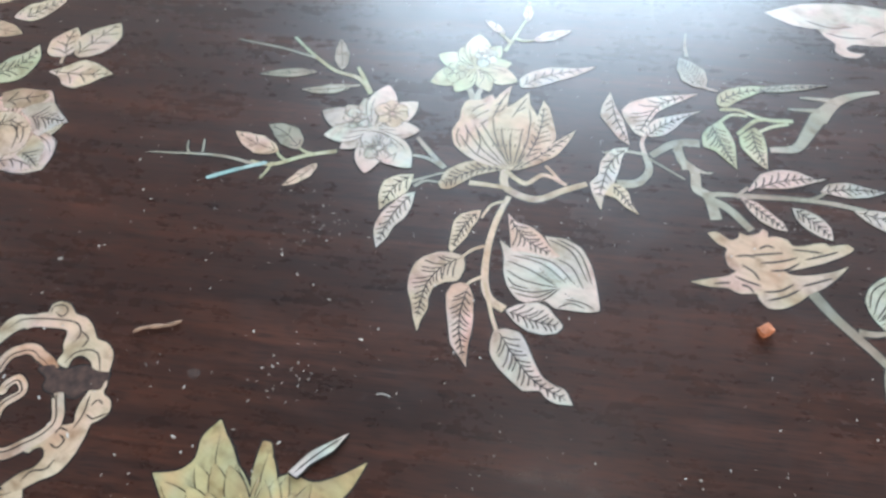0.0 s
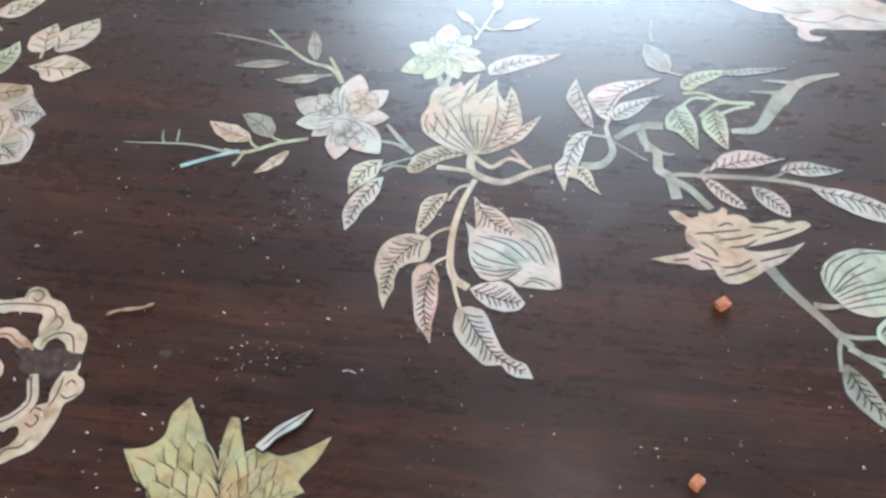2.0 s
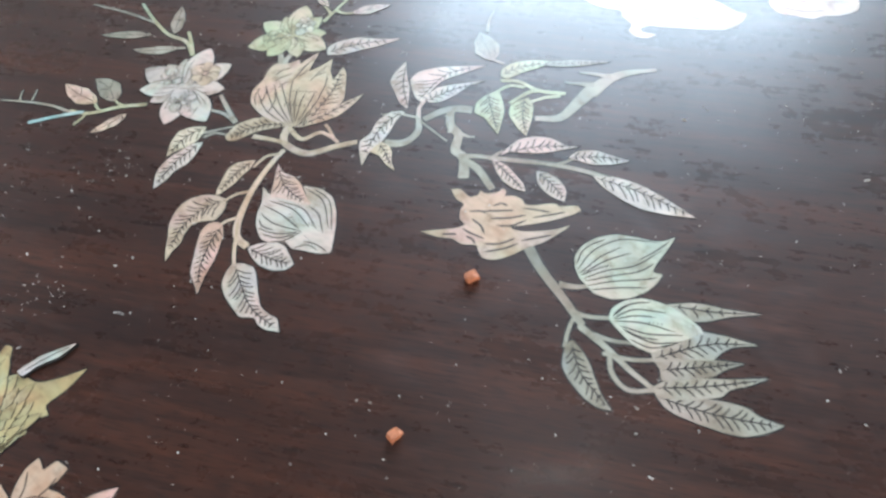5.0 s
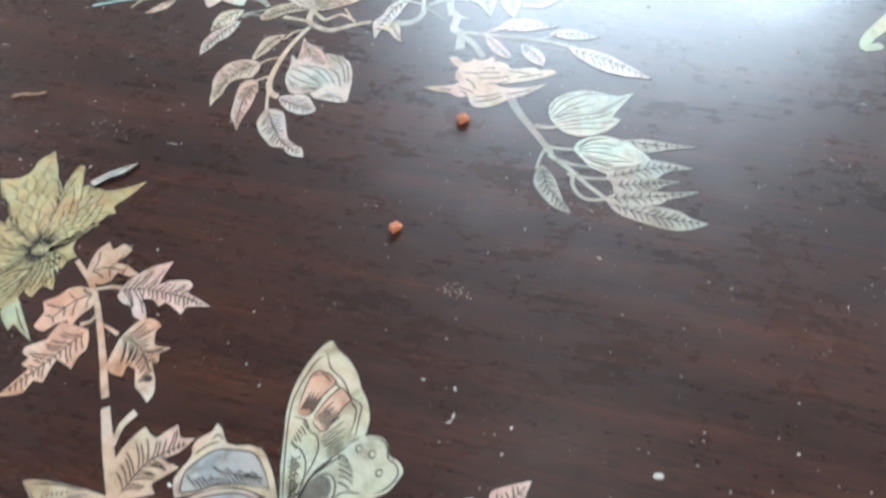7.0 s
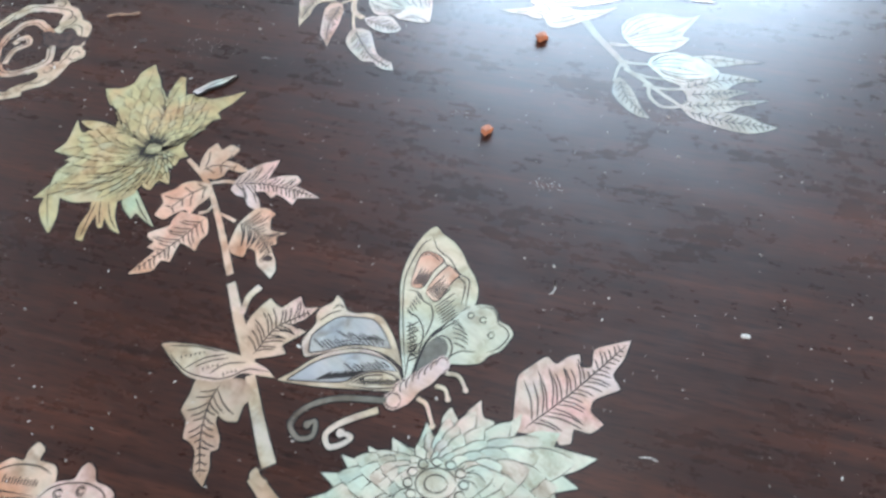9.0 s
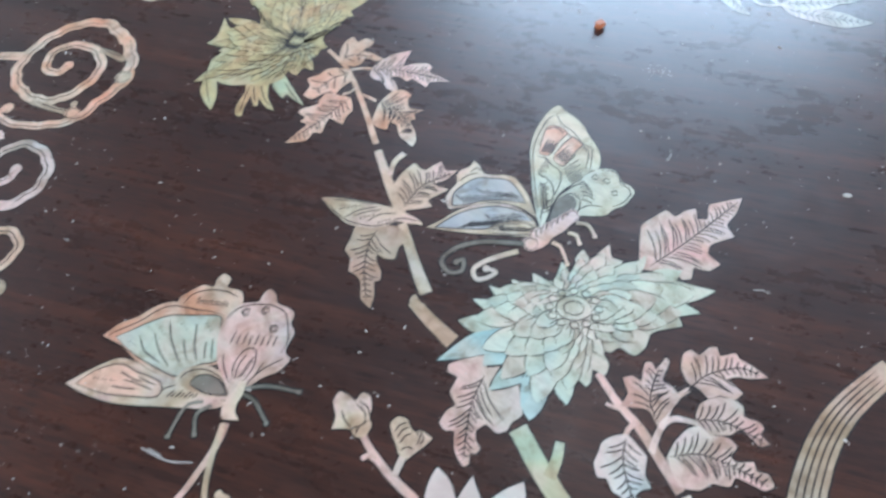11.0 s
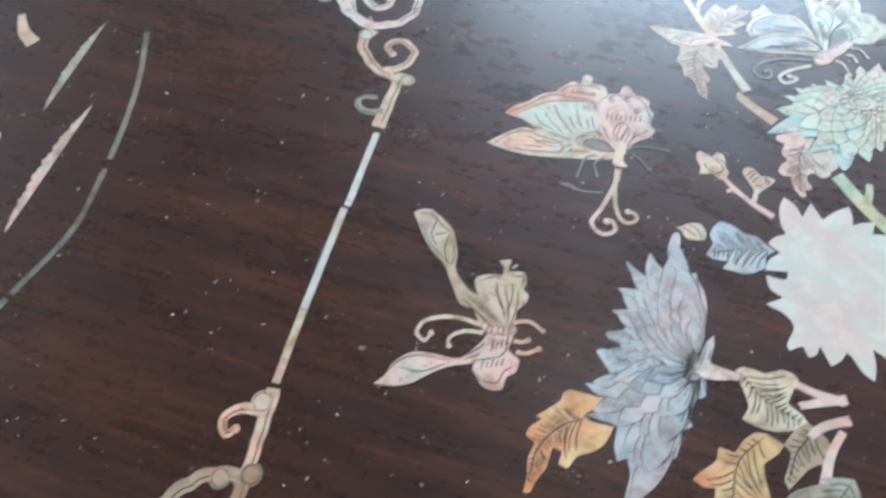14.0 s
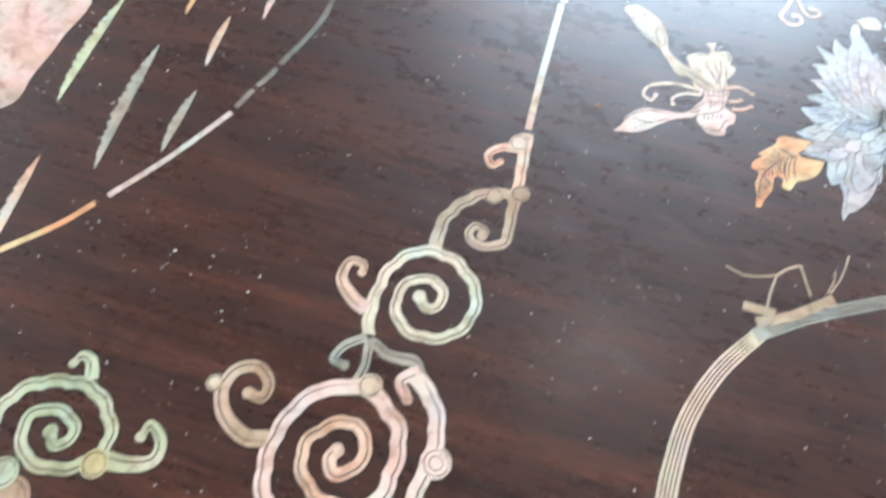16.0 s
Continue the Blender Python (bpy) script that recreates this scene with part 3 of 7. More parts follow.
cut(m, [(26.2, 158.9), (33.5, 163.8), (41.3, 169.3), (51.2, 175), (47.6, 169.8), (42.5, 164.1), (35.1, 160.7), (30, 159.1)], CREAM, "petal", [(27.5, 159.3), (36.6, 164.3), (49.3, 173.3)], 8)
# the hanging bud
cut(m, [(19.2, 131.2), (22.6, 127.3), (30.5, 125), (36.4, 123.3), (33.8, 131.1), (40.2, 129.5), (44.7, 125.8), (46.8, 119.3), (47.2, 113.2), (46.6, 103.4), (43, 103.1), (36.4, 104.5), (33.1, 105.4), (30.8, 107.8), (26.4, 107.4), (22.3, 109.2), (19.6, 114.8), (19.2, 119.4), (19.9, 124.6)], WHITE, "bud", label="striped pearl bud with cut dots", lines=(
    [(20.8, 123), (27.9, 118.8), (35, 112.6)], [(20.1, 119.8), (25.7, 115.3), (35.8, 111.9)], [(22.3, 125), (31.7, 120.9), (38.1, 113.5)], [(25.9, 124.7), (35, 121.1), (40.8, 112.7)], [(36.4, 122.6), (40.7, 118.8), (43, 111.2)], [(34.8, 130), (41.6, 124.3), (44.7, 113.4)], [(37.5, 129.8), (43.9, 124.1), (46, 112.3)], [(20.2, 113.7), (26.9, 111.2), (35.4, 111.8)], [(22, 111.2), (28.4, 109.4), (34.3, 111.5)], [(24.8, 107.7), (30.4, 108.4), (35.7, 111.7)], [(36.9, 108.1), (41.8, 106.4), (45.2, 103.9)], [(34.1, 105.3), (38.4, 106.5), (42.3, 104.3)], [(20.1, 117.3), (22, 114.2), (26.2, 112.5)], *hatch([(30.6, 119)][0], [(33.5, 114.3)][0], (0.3, 0.3), 5), *hatch([(38, 114.9)][0], [(41.4, 112.1)][0], (0.3, 0.3), 4), *hatch([(37.2, 109.7)][0], [(39, 108)][0], (0.3, 0.3), 3), *hatch([(39.9, 127.8)][0], [(43.1, 124.6)][0], (0.3, 0.3), 4)))
cut(m, [(23, 141.2), (25.5, 137.3), (29.9, 135.2), (33.1, 131.2), (35.2, 126.5), (37.8, 123.2), (34.6, 122.6), (30.4, 124.6), (26.1, 126), (22.5, 126.5), (22.7, 131.8)], PINK, "leaf", [(23.3, 139.3), (27.5, 130.6), (34.4, 124.5)], 9)

m = Motif("blossom_twig", "pale pearl blossom on a thin forked twig inlaid in wood", "inlay", z=0.5)
for mat, w, taper, pts in (
    (GREEN, 1.9, (1, 0.6), [(-23.0, 201.0), (-28.0, 209.0), (-37.0, 214.0), (-46.0, 224.0), (-54.0, 235.0)]),
    (GREY, 1.3, (1, 0.4), [(-45.0, 222.0), (-59.0, 229.0), (-77.0, 236.0)]),
    (GREEN, 2.0, (1, 0.7), [(-23.0, 200.0), (-25.0, 207.0), (-28.0, 215.0)]),
    (GREY, 1.2, (1, 0.7), [(-27.0, 205.0), (-31.0, 205.0), (-34.0, 206.0)]),
    (GREEN, 1.7, (1, 0.9), [(-35.0, 173.0), (-46.0, 172.0), (-58.0, 169.0), (-66.0, 171.0)]),
    (GREY, 1.3, (1, 0.4), [(-65.0, 170.0), (-79.0, 175.0), (-104.0, 179.0)]),
    (AQUA, 1.6, (1, 0.9), [(-60.0, 170.0), (-70.0, 168.0), (-81.0, 165.0)]),
    (GREEN, 1.3, (1, 0.7), [(-58.0, 170.0), (-60.0, 166.0), (-62.0, 163.0)]),
    (GREY, 0.9, (1, 0.5), [(-89.0, 177.0), (-90.0, 180.0), (-90.0, 183.0)]),
    (GREY, 0.9, (1, 0.5), [(-84.0, 177.0), (-84.0, 180.0), (-84.0, 183.0)]),
    (GREEN, 1.2, (1, 0.7), [(-53.0, 170.0), (-56.0, 173.0), (-57.0, 176.0)]),
    (GREEN, 1.2, (1, 0.7), [(-43.0, 172.0), (-47.0, 174.0), (-49.0, 176.0)]),
):
    band(m, pts, w, mat, taper)
for mat, aspect, bend, pts in (
    (GREY, 0.22, 0.0, [(-44.0, 214.0), (-67.0, 215.0)]), (GREY, 0.26, 0.05, [(-30.0, 205.0), (-50.0, 205.0)]), (GREY, 0.36, 0.0, [(-34.0, 214.0), (-35.0, 232.0)]),
    (CREAM, 0.42, 0.05, [(-56.0, 175.0), (-73.0, 186.0)]), (GREY, 0.55, -0.1, [(-49.0, 175.0), (-61.0, 188.0)]), (CREAM, 0.34, 0.05, [(-42.0, 168.0), (-54.0, 159.0)]),
):
    leaf(m, *pts, aspect, mat, bend, veins=3)
for tip in [(-41.0, 193.0), (-32.0, 195.0), (-25.0, 198.0), (-16.0, 204.0), (-5.0, 194.0), (-5.0, 180.0), (-9.0, 163.0), (-16.0, 165.0), (-25.0, 162.0), (-34.0, 174.0), (-40.0, 181.0)]:
    petal(m, (-22.0, 182.0), tip, 0.52, WHITE, lines=3)
blossom(m, (-15.0, 189.0), [(-15.0, 196.0), (-9.0, 192.0), (-9.0, 186.0), (-14.0, 182.0), (-20.0, 186.0), (-21.0, 193.0)], 0.9, [CREAM], 2)
blossom(m, (-20.0, 173.0), [(-26.0, 177.0), (-25.0, 181.0), (-16.0, 177.0), (-13.0, 171.0), (-18.0, 167.0), (-25.0, 169.0)], 0.8, [WHITE], 3)
blossom(m, (-28.0, 187.0), [(-33.0, 190.0), (-30.0, 193.0), (-24.0, 189.0), (-24.0, 184.0), (-30.0, 183.0)], 0.8, [WHITE], 2)

m = Motif("blossom_twig", "greenish pearl blossoms and small leaves inlaid in the table", "inlay", z=0.5)
for tip in [(-0.0, 204.0), (4.0, 219.0), (13.0, 222.0), (21.0, 229.0), (29.0, 221.0), (32.0, 211.0), (33.0, 201.0), (22.0, 197.0), (18.0, 201.0), (9.0, 198.0)]:
    petal(m, (18.0, 210.0), tip, 0.56, GREEN, lines=3)
blossom(m, (10.0, 209.0), [(5.0, 209.0), (9.0, 214.0), (14.0, 211.0), (13.0, 205.0), (8.0, 203.0)], 0.8, [GREEN], 2)
blossom(m, (22.0, 216.0), [(18.0, 217.0), (22.0, 222.0), (27.0, 218.0), (26.0, 212.0), (20.0, 210.0)], 0.8, [MINT], 2)
for pts in ([(30.0, 218.0), (35.0, 226.0), (41.0, 236.0)], [(33.0, 222.0), (31.0, 226.0), (29.0, 228.0)], [(35.0, 225.0), (38.0, 223.0), (42.0, 223.0)]):
    band(m, pts, 1.6, GREEN, (1, 0.6))
for pts in ([(31.0, 228.0), (24.0, 237.0)], [(42.0, 223.0), (58.0, 227.0)], [(41.0, 234.0), (43.0, 246.0)]):
    leaf(m, *pts, 0.36, WHITE, veins=3)

m = Motif("leafy_branch", "knotted pearl branch with long pointed veined leaves inlaid in the table", "inlay", z=0.3)
for mat, w, taper, pts in (
    (WHITE, 1.8, (1, 0.8), [(73.0, 161.0), (73.0, 167.0), (75.0, 171.0)]),
    (GREY, 1.3, (1, 0.7), [(73.0, 162.0), (66.0, 164.0), (59.0, 164.0)]),
    (GREY, 4.0, (0.5, 0.9), [(73.0, 162.0), (73.0, 155.0), (68.0, 150.0), (61.0, 150.0)]),
    (GREY, 3.6, (0.7, 1.0), [(75.0, 161.0), (82.0, 165.0), (88.0, 166.0), (93.0, 165.0)]),
    (GREY, 3.8, (0.8, 1.0), [(85.0, 165.0), (85.0, 158.0), (88.0, 153.0), (87.0, 146.0), (90.0, 142.0), (90.0, 133.0)]),
    (GREY, 2.0, (1.0, 0.4), [(85.0, 154.0), (85.0, 159.0), (83.0, 163.0)]),
    (GREY, 3.0, (1, 0.8), [(89.0, 142.0), (95.0, 137.0), (100.0, 128.0)]),
    (GREY, 1.2, (1, 0.6), [(74.0, 160.0), (79.0, 155.0), (84.0, 150.0)]),
    (GREY, 2.0, (1, 0.3), [(88.0, 154.0), (92.0, 152.0), (94.0, 152.0)]),
    (GREY, 2.2, (1, 0.7), [(88.0, 143.0), (93.0, 143.0), (100.0, 142.0)]),
    (GREY, 2.0, (1, 0.9), [(99.0, 142.0), (117.0, 139.0), (129.0, 136.0), (139.0, 132.0)]),
    (GREY, 1.2, (1, 0.9), [(119.0, 138.0), (125.0, 139.0), (129.0, 141.0)]),
    (GREY, 1.2, (1, 0.9), [(99.0, 141.0), (101.0, 143.0), (104.0, 145.0)]),
    (GREEN, 1.8, (1, 0.8), [(128.0, 172.0), (118.0, 174.0), (111.0, 179.0), (104.0, 180.0)]),
    (GREEN, 1.6, (1, 0.8), [(118.0, 174.0), (114.0, 173.0), (107.0, 168.0)]),
    (GREEN, 1.4, (1, 0.8), [(126.0, 171.0), (119.0, 170.0), (112.0, 167.0)]),
    (GREEN, 1.4, (1, 0.8), [(113.0, 176.0), (107.0, 177.0), (101.0, 173.0)]),
    (GREY, 6.4, (0.35, 0.9), [(116.0, 160.0), (125.0, 160.0), (132.0, 167.0), (139.0, 175.0)]),
    (GREY, 6.6, (0.9, 0.2), [(137.0, 172.0), (145.0, 179.0), (153.0, 182.0), (163.0, 183.0)]),
    (GREY, 2.5, (0.3, 1), [(128.0, 178.0), (133.0, 177.0), (139.0, 176.0)]),
    (GREY, 2.5, (0.3, 1), [(134.0, 183.0), (139.0, 182.0), (146.0, 180.0)]),
    (GREY, 1.6, (0.4, 1), [(102.0, 221.0), (100.0, 215.0), (99.0, 208.0)]),
    (GREY, 1.4, (1, 0.7), [(100.0, 194.0), (102.0, 191.0), (106.0, 189.0)]),
):
    band(m, pts, w, mat, taper)
for mat, comb, rib, edge in (
    (WHITE, 7, [(66.5, 190), (66.3, 179.4), (68.5, 167.9)], [(66.7, 192.3), (67.3, 184.8), (68.8, 177.8), (68.6, 166.4), (65.4, 169.8), (62.7, 176.7), (61, 180.9), (62.7, 186.4)]),
    (WHITE, 10, [(94, 187.7), (82.7, 183.9), (72.9, 171.7)], [(69, 182.7), (72.9, 186.5), (80.6, 188.4), (87.9, 188.5), (98.6, 188.4), (87, 183.5), (81.4, 180.7), (77, 175.1), (74.4, 169.5), (71.7, 171.9), (69.6, 177.4)]),
    (WHITE, 8, [(75.8, 170.2), (82.6, 174.6), (93.8, 178.7)], [(75.7, 172.6), (79.8, 177.3), (87.7, 178.8), (98, 180), (91.7, 177.6), (86.7, 173.1), (81.5, 169.9), (76.4, 169.6)]),
    (WHITE, 8, [(67.1, 165), (59.9, 158.5), (53.9, 145)], [(68, 165.4), (62.5, 165.1), (57.5, 160.5), (55.3, 154.5), (52, 151.1), (52.2, 145.9), (53.7, 139.5), (56, 146), (59.9, 150.4), (63, 156.3), (64.9, 161.1)]),
    (CREAM, 6, [(59.3, 149.3), (61.6, 145.6), (64.4, 138.6)], [(59.5, 150.5), (62.3, 149), (64, 146.1), (64.2, 141.4), (65.7, 136.9), (62.1, 140.2), (59.5, 144.1), (56, 146)]),
    (GREEN, 10, [(99, 173.1), (100.2, 164.3), (102.3, 153.8)], [(97.8, 172.1), (103, 174.9), (104.4, 169.1), (104.9, 163.9), (102.4, 152.6), (99.9, 156.7), (97.2, 161.3), (93.9, 163.6), (94.7, 168.7)]),
    (GREEN, 8, [(112.5, 169.7), (111.6, 161.5), (112.5, 152.9)], [(107.4, 167), (113.8, 170.4), (115.6, 166.8), (115, 160.4), (112.4, 151.5), (109.3, 155.9), (106.7, 161.9)]),
    (GREEN, 7, [(104.8, 183), (111.5, 186.9), (122.5, 188.7)], [(104.9, 186.4), (109.1, 189.4), (116.7, 190.4), (125.2, 189.3), (117.4, 185.7), (111.5, 183.5), (106.7, 180.8), (104, 182.5)]),
    (WHITE, 9, [(104.3, 143.6), (115.9, 146.4), (129.1, 146.2)], [(105.8, 146.3), (109.4, 149.8), (115.6, 151.2), (121.9, 149.9), (126.4, 146.6), (130.8, 146), (121.7, 144), (115.8, 143.3), (106.7, 144.1), (103.1, 143)]),
    (WHITE, 8, [(127.5, 141.1), (137.5, 141), (146.4, 138.9)], [(126.7, 141), (130.2, 144), (136.7, 143.9), (141.5, 141.6), (147.4, 139), (141.8, 137.6), (134.4, 137.8)]),
    (WHITE, 8, [(100.6, 140.6), (104.8, 135.1), (110.5, 127.5)], [(100, 141.4), (104.9, 138.4), (107.5, 134.8), (110.6, 130.1), (111.1, 126.6), (107.2, 128.2), (103.7, 131.4), (101.4, 136)]),
    (WHITE, 7, [(115.8, 134.8), (120.3, 129.4), (123.7, 123.7)], [(115.3, 135.5), (119.3, 134.3), (122.9, 131.3), (124.9, 126.8), (123.9, 122.2), (120.2, 124), (116.9, 127.5), (115.4, 130.9)]),
    (WHITE, 11, [(135, 132), (148.6, 125.8), (163.8, 115.9)], [(134.4, 132.5), (140.9, 132.3), (148.5, 129.2), (155.4, 124.2), (161.1, 118.9), (165.5, 114.7), (156.9, 116.1), (148.7, 118.6), (142.6, 122.8), (137.3, 127.7)]),
):
    cut(m, edge, mat, "leaf", rib, comb)
leaf(m, (119.0, 188.0), (146.0, 188.0), 0.14, GREY, 0.0)
leaf(m, (101.0, 191.0), (96.0, 208.0), 0.62, GREY, 0.0)

# ---- the spray of buds below it ----
m = Motif("bud_spray", "grey pearl stem with striped buds inlaid in the table", "inlay", z=0.3)
for w, taper, pts in (
    (3.2, (1.1, 0.7), [(111.0, 105.0), (115.0, 96.0), (121.0, 86.0), (126.0, 77.0)]), (2.0, (1.1, 0.7), [(125.0, 77.0), (132.0, 70.0), (138.0, 63.0), (144.0, 57.0)]),
    (2.4, (1, 0.5), [(120.0, 91.0), (124.0, 90.0), (129.0, 90.0)]), (1.5, (1, 0.8), [(123.0, 82.0), (127.0, 80.0), (135.0, 79.0)]),
    (1.4, (1, 0.8), [(129.0, 74.0), (134.0, 72.0), (141.0, 71.0)]), (1.4, (1, 0.8), [(131.0, 68.0), (139.0, 66.0), (148.0, 66.0)]),
    (1.5, (1, 0.8), [(133.0, 68.0), (133.0, 62.0), (137.0, 57.0), (145.0, 57.0)]), (1.3, (1, 0.8), [(124.0, 80.0), (122.0, 76.0), (120.0, 70.0)]),
):
    band(m, pts, w, GREY, taper)
cut(m, [(120.7, 70.9), (122.5, 72.2), (124.5, 69.9), (126.7, 65.7), (128, 60.8), (129.2, 56.1), (131.7, 51.1), (128.3, 51.8), (124.5, 54.7), (121, 59.5), (119.1, 64.4)], GREY, "leaf", [(122.3, 70.9), (124.4, 61.7), (130.6, 52.3)], 9)
for mat, comb, rib, edge in (
    (GREY, 6, [(153.4, 83.1), (163.9, 81.1), (176.1, 80.2)], [(151.6, 83.5), (158.4, 84.1), (163.7, 83.3), (168.8, 81.8), (178.5, 80.1), (169.6, 79.4), (162.9, 78), (158.2, 77.9), (155, 80.5)]),
    (GREY, 12, [(145.2, 54.8), (159, 50.1), (175.2, 46.9)], [(144.1, 55.8), (148.9, 55.3), (156.1, 54.7), (163, 53.6), (168.2, 51.9), (171.5, 49.2), (176.9, 47), (171.4, 44.9), (165.5, 44.1), (160.3, 45.3), (154, 47.7), (148.9, 50), (146, 52.4)]),
    (GREY, 10, [(144.8, 57.5), (158.5, 58), (173.7, 59.8)], [(144.1, 58), (148.7, 60), (157.8, 60.4), (165, 60.1), (176, 60.3), (170.3, 58.3), (164.8, 57), (162, 55), (154.5, 54.2), (147.3, 54.5), (144, 56.1)]),
    (GREY, 9, [(147.3, 62.9), (158.7, 63.7), (168.7, 64.6)], [(145.3, 65.2), (153.4, 66.2), (162.4, 65.8), (170.4, 64.7), (164.4, 62.8), (160.9, 60.9), (151.6, 59.7), (146.4, 59.8), (146.5, 62.9)]),
    (GREY, 10, [(145.7, 66.5), (160.7, 70.5), (173.6, 70.5)], [(144.8, 68.1), (153.3, 71.2), (159.6, 74.5), (166.2, 73.3), (175.2, 70.2), (168.1, 69.7), (164.5, 68), (161.6, 65.7), (153.4, 66.1), (145.6, 65.1)]),
):
    cut(m, edge, mat, "leaf", rib, comb)
cut(m, [(126.4, 93.2), (125.4, 97.1), (125.8, 101.1), (128.6, 105), (133.4, 107.8), (139.6, 108.9), (146.2, 107.5), (151, 106.1), (154.4, 106.1), (158, 107.6), (154.5, 102.5), (150.6, 97.7), (149.1, 94.9), (151.9, 93.8), (149.7, 90.8), (146.6, 88.2), (141.2, 85.9), (135.5, 85.6), (130.3, 87.7)], MINT, "bud", lines=(
    [(126, 95.7), (131.6, 102.8), (140.9, 106.9), (152.5, 105.4)], [(126.6, 94.5), (133.7, 100.6), (140.7, 104.1)], [(126.8, 93.8), (134.1, 98.6), (143.2, 101.9)], [(127.1, 92.6), (135.2, 95.6), (143.8, 97.1), (153, 102.6)], [(127.8, 91.8), (136.4, 93.6), (145, 95.1), (150, 98)], [(128.3, 90.2), (136.8, 91.7), (146, 92.2), (150.4, 92.9)], [(128.8, 88.7), (137.2, 89.4), (146.4, 89.3)], [(125.9, 98.1), (129.2, 103.9), (135.9, 107.2)], [(127.9, 94.1), (132, 96.2), (136.4, 97.5)], [(145.1, 99), (150.9, 102.3), (156.1, 106.1)], *hatch([(135.1, 99.6)][0], [(140.5, 100.9)][0], (0.3, 0.3), 4)))
cut(m, [(134, 79), (135.4, 82.5), (139.4, 85), (144.4, 85.7), (149, 84.6), (153.2, 82.5), (156.4, 79.7), (160, 76), (160.5, 74.3), (155, 72), (150, 70.5), (144.8, 68.1), (140.7, 70.1), (137.6, 73.4)], MINT, "bud", lines=(
    [(135.1, 79.8), (140.7, 83.7), (147.3, 84.5)], [(135.3, 79.3), (142, 82), (151.1, 80.7)], [(136, 78.2), (144, 77.5), (152.6, 74.5)], [(136.8, 76.8), (144.7, 74), (154.7, 73.5)], [(138, 75), (145.6, 71.2), (152.1, 71.3)], [(135.6, 80.5), (139, 83.1), (143.3, 84.3)], [(139, 72.5), (144.9, 69.6), (150, 70.5)], [(135.7, 78.9), (141.8, 79.9), (147.7, 79.4)], [(137.4, 75.9), (142.2, 73.1), (147.4, 72.1)], *hatch([(145.6, 77.6)][0], [(148.9, 76.9)][0], (0.3, 0.3), 4)))

# a bird shape, kept plain
m = Motif("bird_ornament", "plain cream pearl bird silhouette inlaid beside the branch", "inlay", z=0.75)
bm = bmesh.new()
slab(bm, crisp([(85.8, 128.3), (88.8, 128.5), (92.4, 125), (95, 125.8), (95.8, 127.5), (98.1, 126.2), (102, 126.9), (103.3, 128.3), (104.8, 127.1), (104.1, 125), (106.9, 125.2), (109.9, 123.5), (111, 121.3), (114.5, 121), (117.3, 121.4), (120.9, 121.5), (122.3, 120.3), (127.7, 120.5), (129.3, 118.7), (126.3, 116.9), (118.4, 114.5), (110.9, 113.1), (105.5, 112.6), (106.5, 111.5), (110, 110.6), (115.3, 110.7), (120.7, 111.3), (125.3, 112.7), (120.9, 109.3), (115.3, 105.9), (110.5, 104.3), (106.2, 101.8), (100.5, 100), (96.5, 100.7), (94.9, 103.7), (94.6, 105.6), (89.6, 106), (86.7, 108.2), (81.7, 109), (75.9, 111.2), (82.5, 111.9), (87.9, 112.4), (90.9, 113.8), (88.9, 115.9), (89.2, 120), (90.3, 122), (87.7, 124.3)], 3, 0.8), 0.13)
for mark in ([(93.0, 116.0), (96.0, 113.0), (97.0, 110.0)], [(90.0, 112.0), (93.0, 110.0), (97.0, 108.0)], [(97.0, 119.0), (103.0, 119.0), (107.0, 119.0)], [(99.0, 116.0), (105.0, 116.0), (111.0, 117.0)], [(101.0, 113.0), (106.0, 113.0), (111.0, 115.0)], [(110.0, 120.0), (115.0, 119.0), (119.0, 118.0)], [(113.0, 116.0), (119.0, 117.0), (124.0, 118.0)],
            [(97.0, 106.0), (102.0, 106.0), (107.0, 108.0)], [(97.0, 103.0), (103.0, 104.0), (108.0, 106.0)], [(109.0, 107.0), (114.0, 108.0), (119.0, 109.0)], [(92.0, 119.0), (96.0, 119.0), (98.0, 118.0)], [(100.0, 121.0), (103.0, 122.0), (105.0, 121.0)], [(83.0, 110.0), (86.0, 110.0), (88.0, 110.0)], [(91.0, 109.0), (93.0, 108.0), (94.0, 106.0)]):
    strip(bm, spline(mark, 5), 0.7, 0.133, 2)
part("silhouette", bm, [CREAM, RIM, LINE], m.empty)

# ---- blooms along the far edge of the picture field ----
m = Motif("flowering_branch", "pearl blossom with broad leaves inlaid near a scroll", "inlay")
for mat, aspect, bend, pts in (
    (CREAM, 0.5, 0.0, [(-177.0, 260.0), (-157.0, 269.0)]), (CREAM, 0.5, 0.0, [(-190.0, 256.0), (-170.0, 249.0)]), (CREAM, 0.5, 0.0, [(-188.0, 271.0), (-174.0, 281.0)]),
):
    leaf(m, *pts, aspect, mat, bend, veins=4)
band(m, [(-149.0, 229.0), (-149.0, 233.0), (-149.0, 237.0)], 1.4, CREAM)
blossom(m, (-160.0, 195.0), [(-149.0, 214.0), (-139.0, 197.0), (-142.0, 174.0), (-155.0, 175.0), (-176.0, 193.0), (-177.0, 211.0)], 0.74, [PINK, CREAM, PINK], 5)
blossom(m, (-156.0, 190.0), [(-151.0, 205.0), (-145.0, 186.0), (-150.0, 176.0), (-164.0, 184.0), (-169.0, 204.0)], 0.6, [PINK], 3)

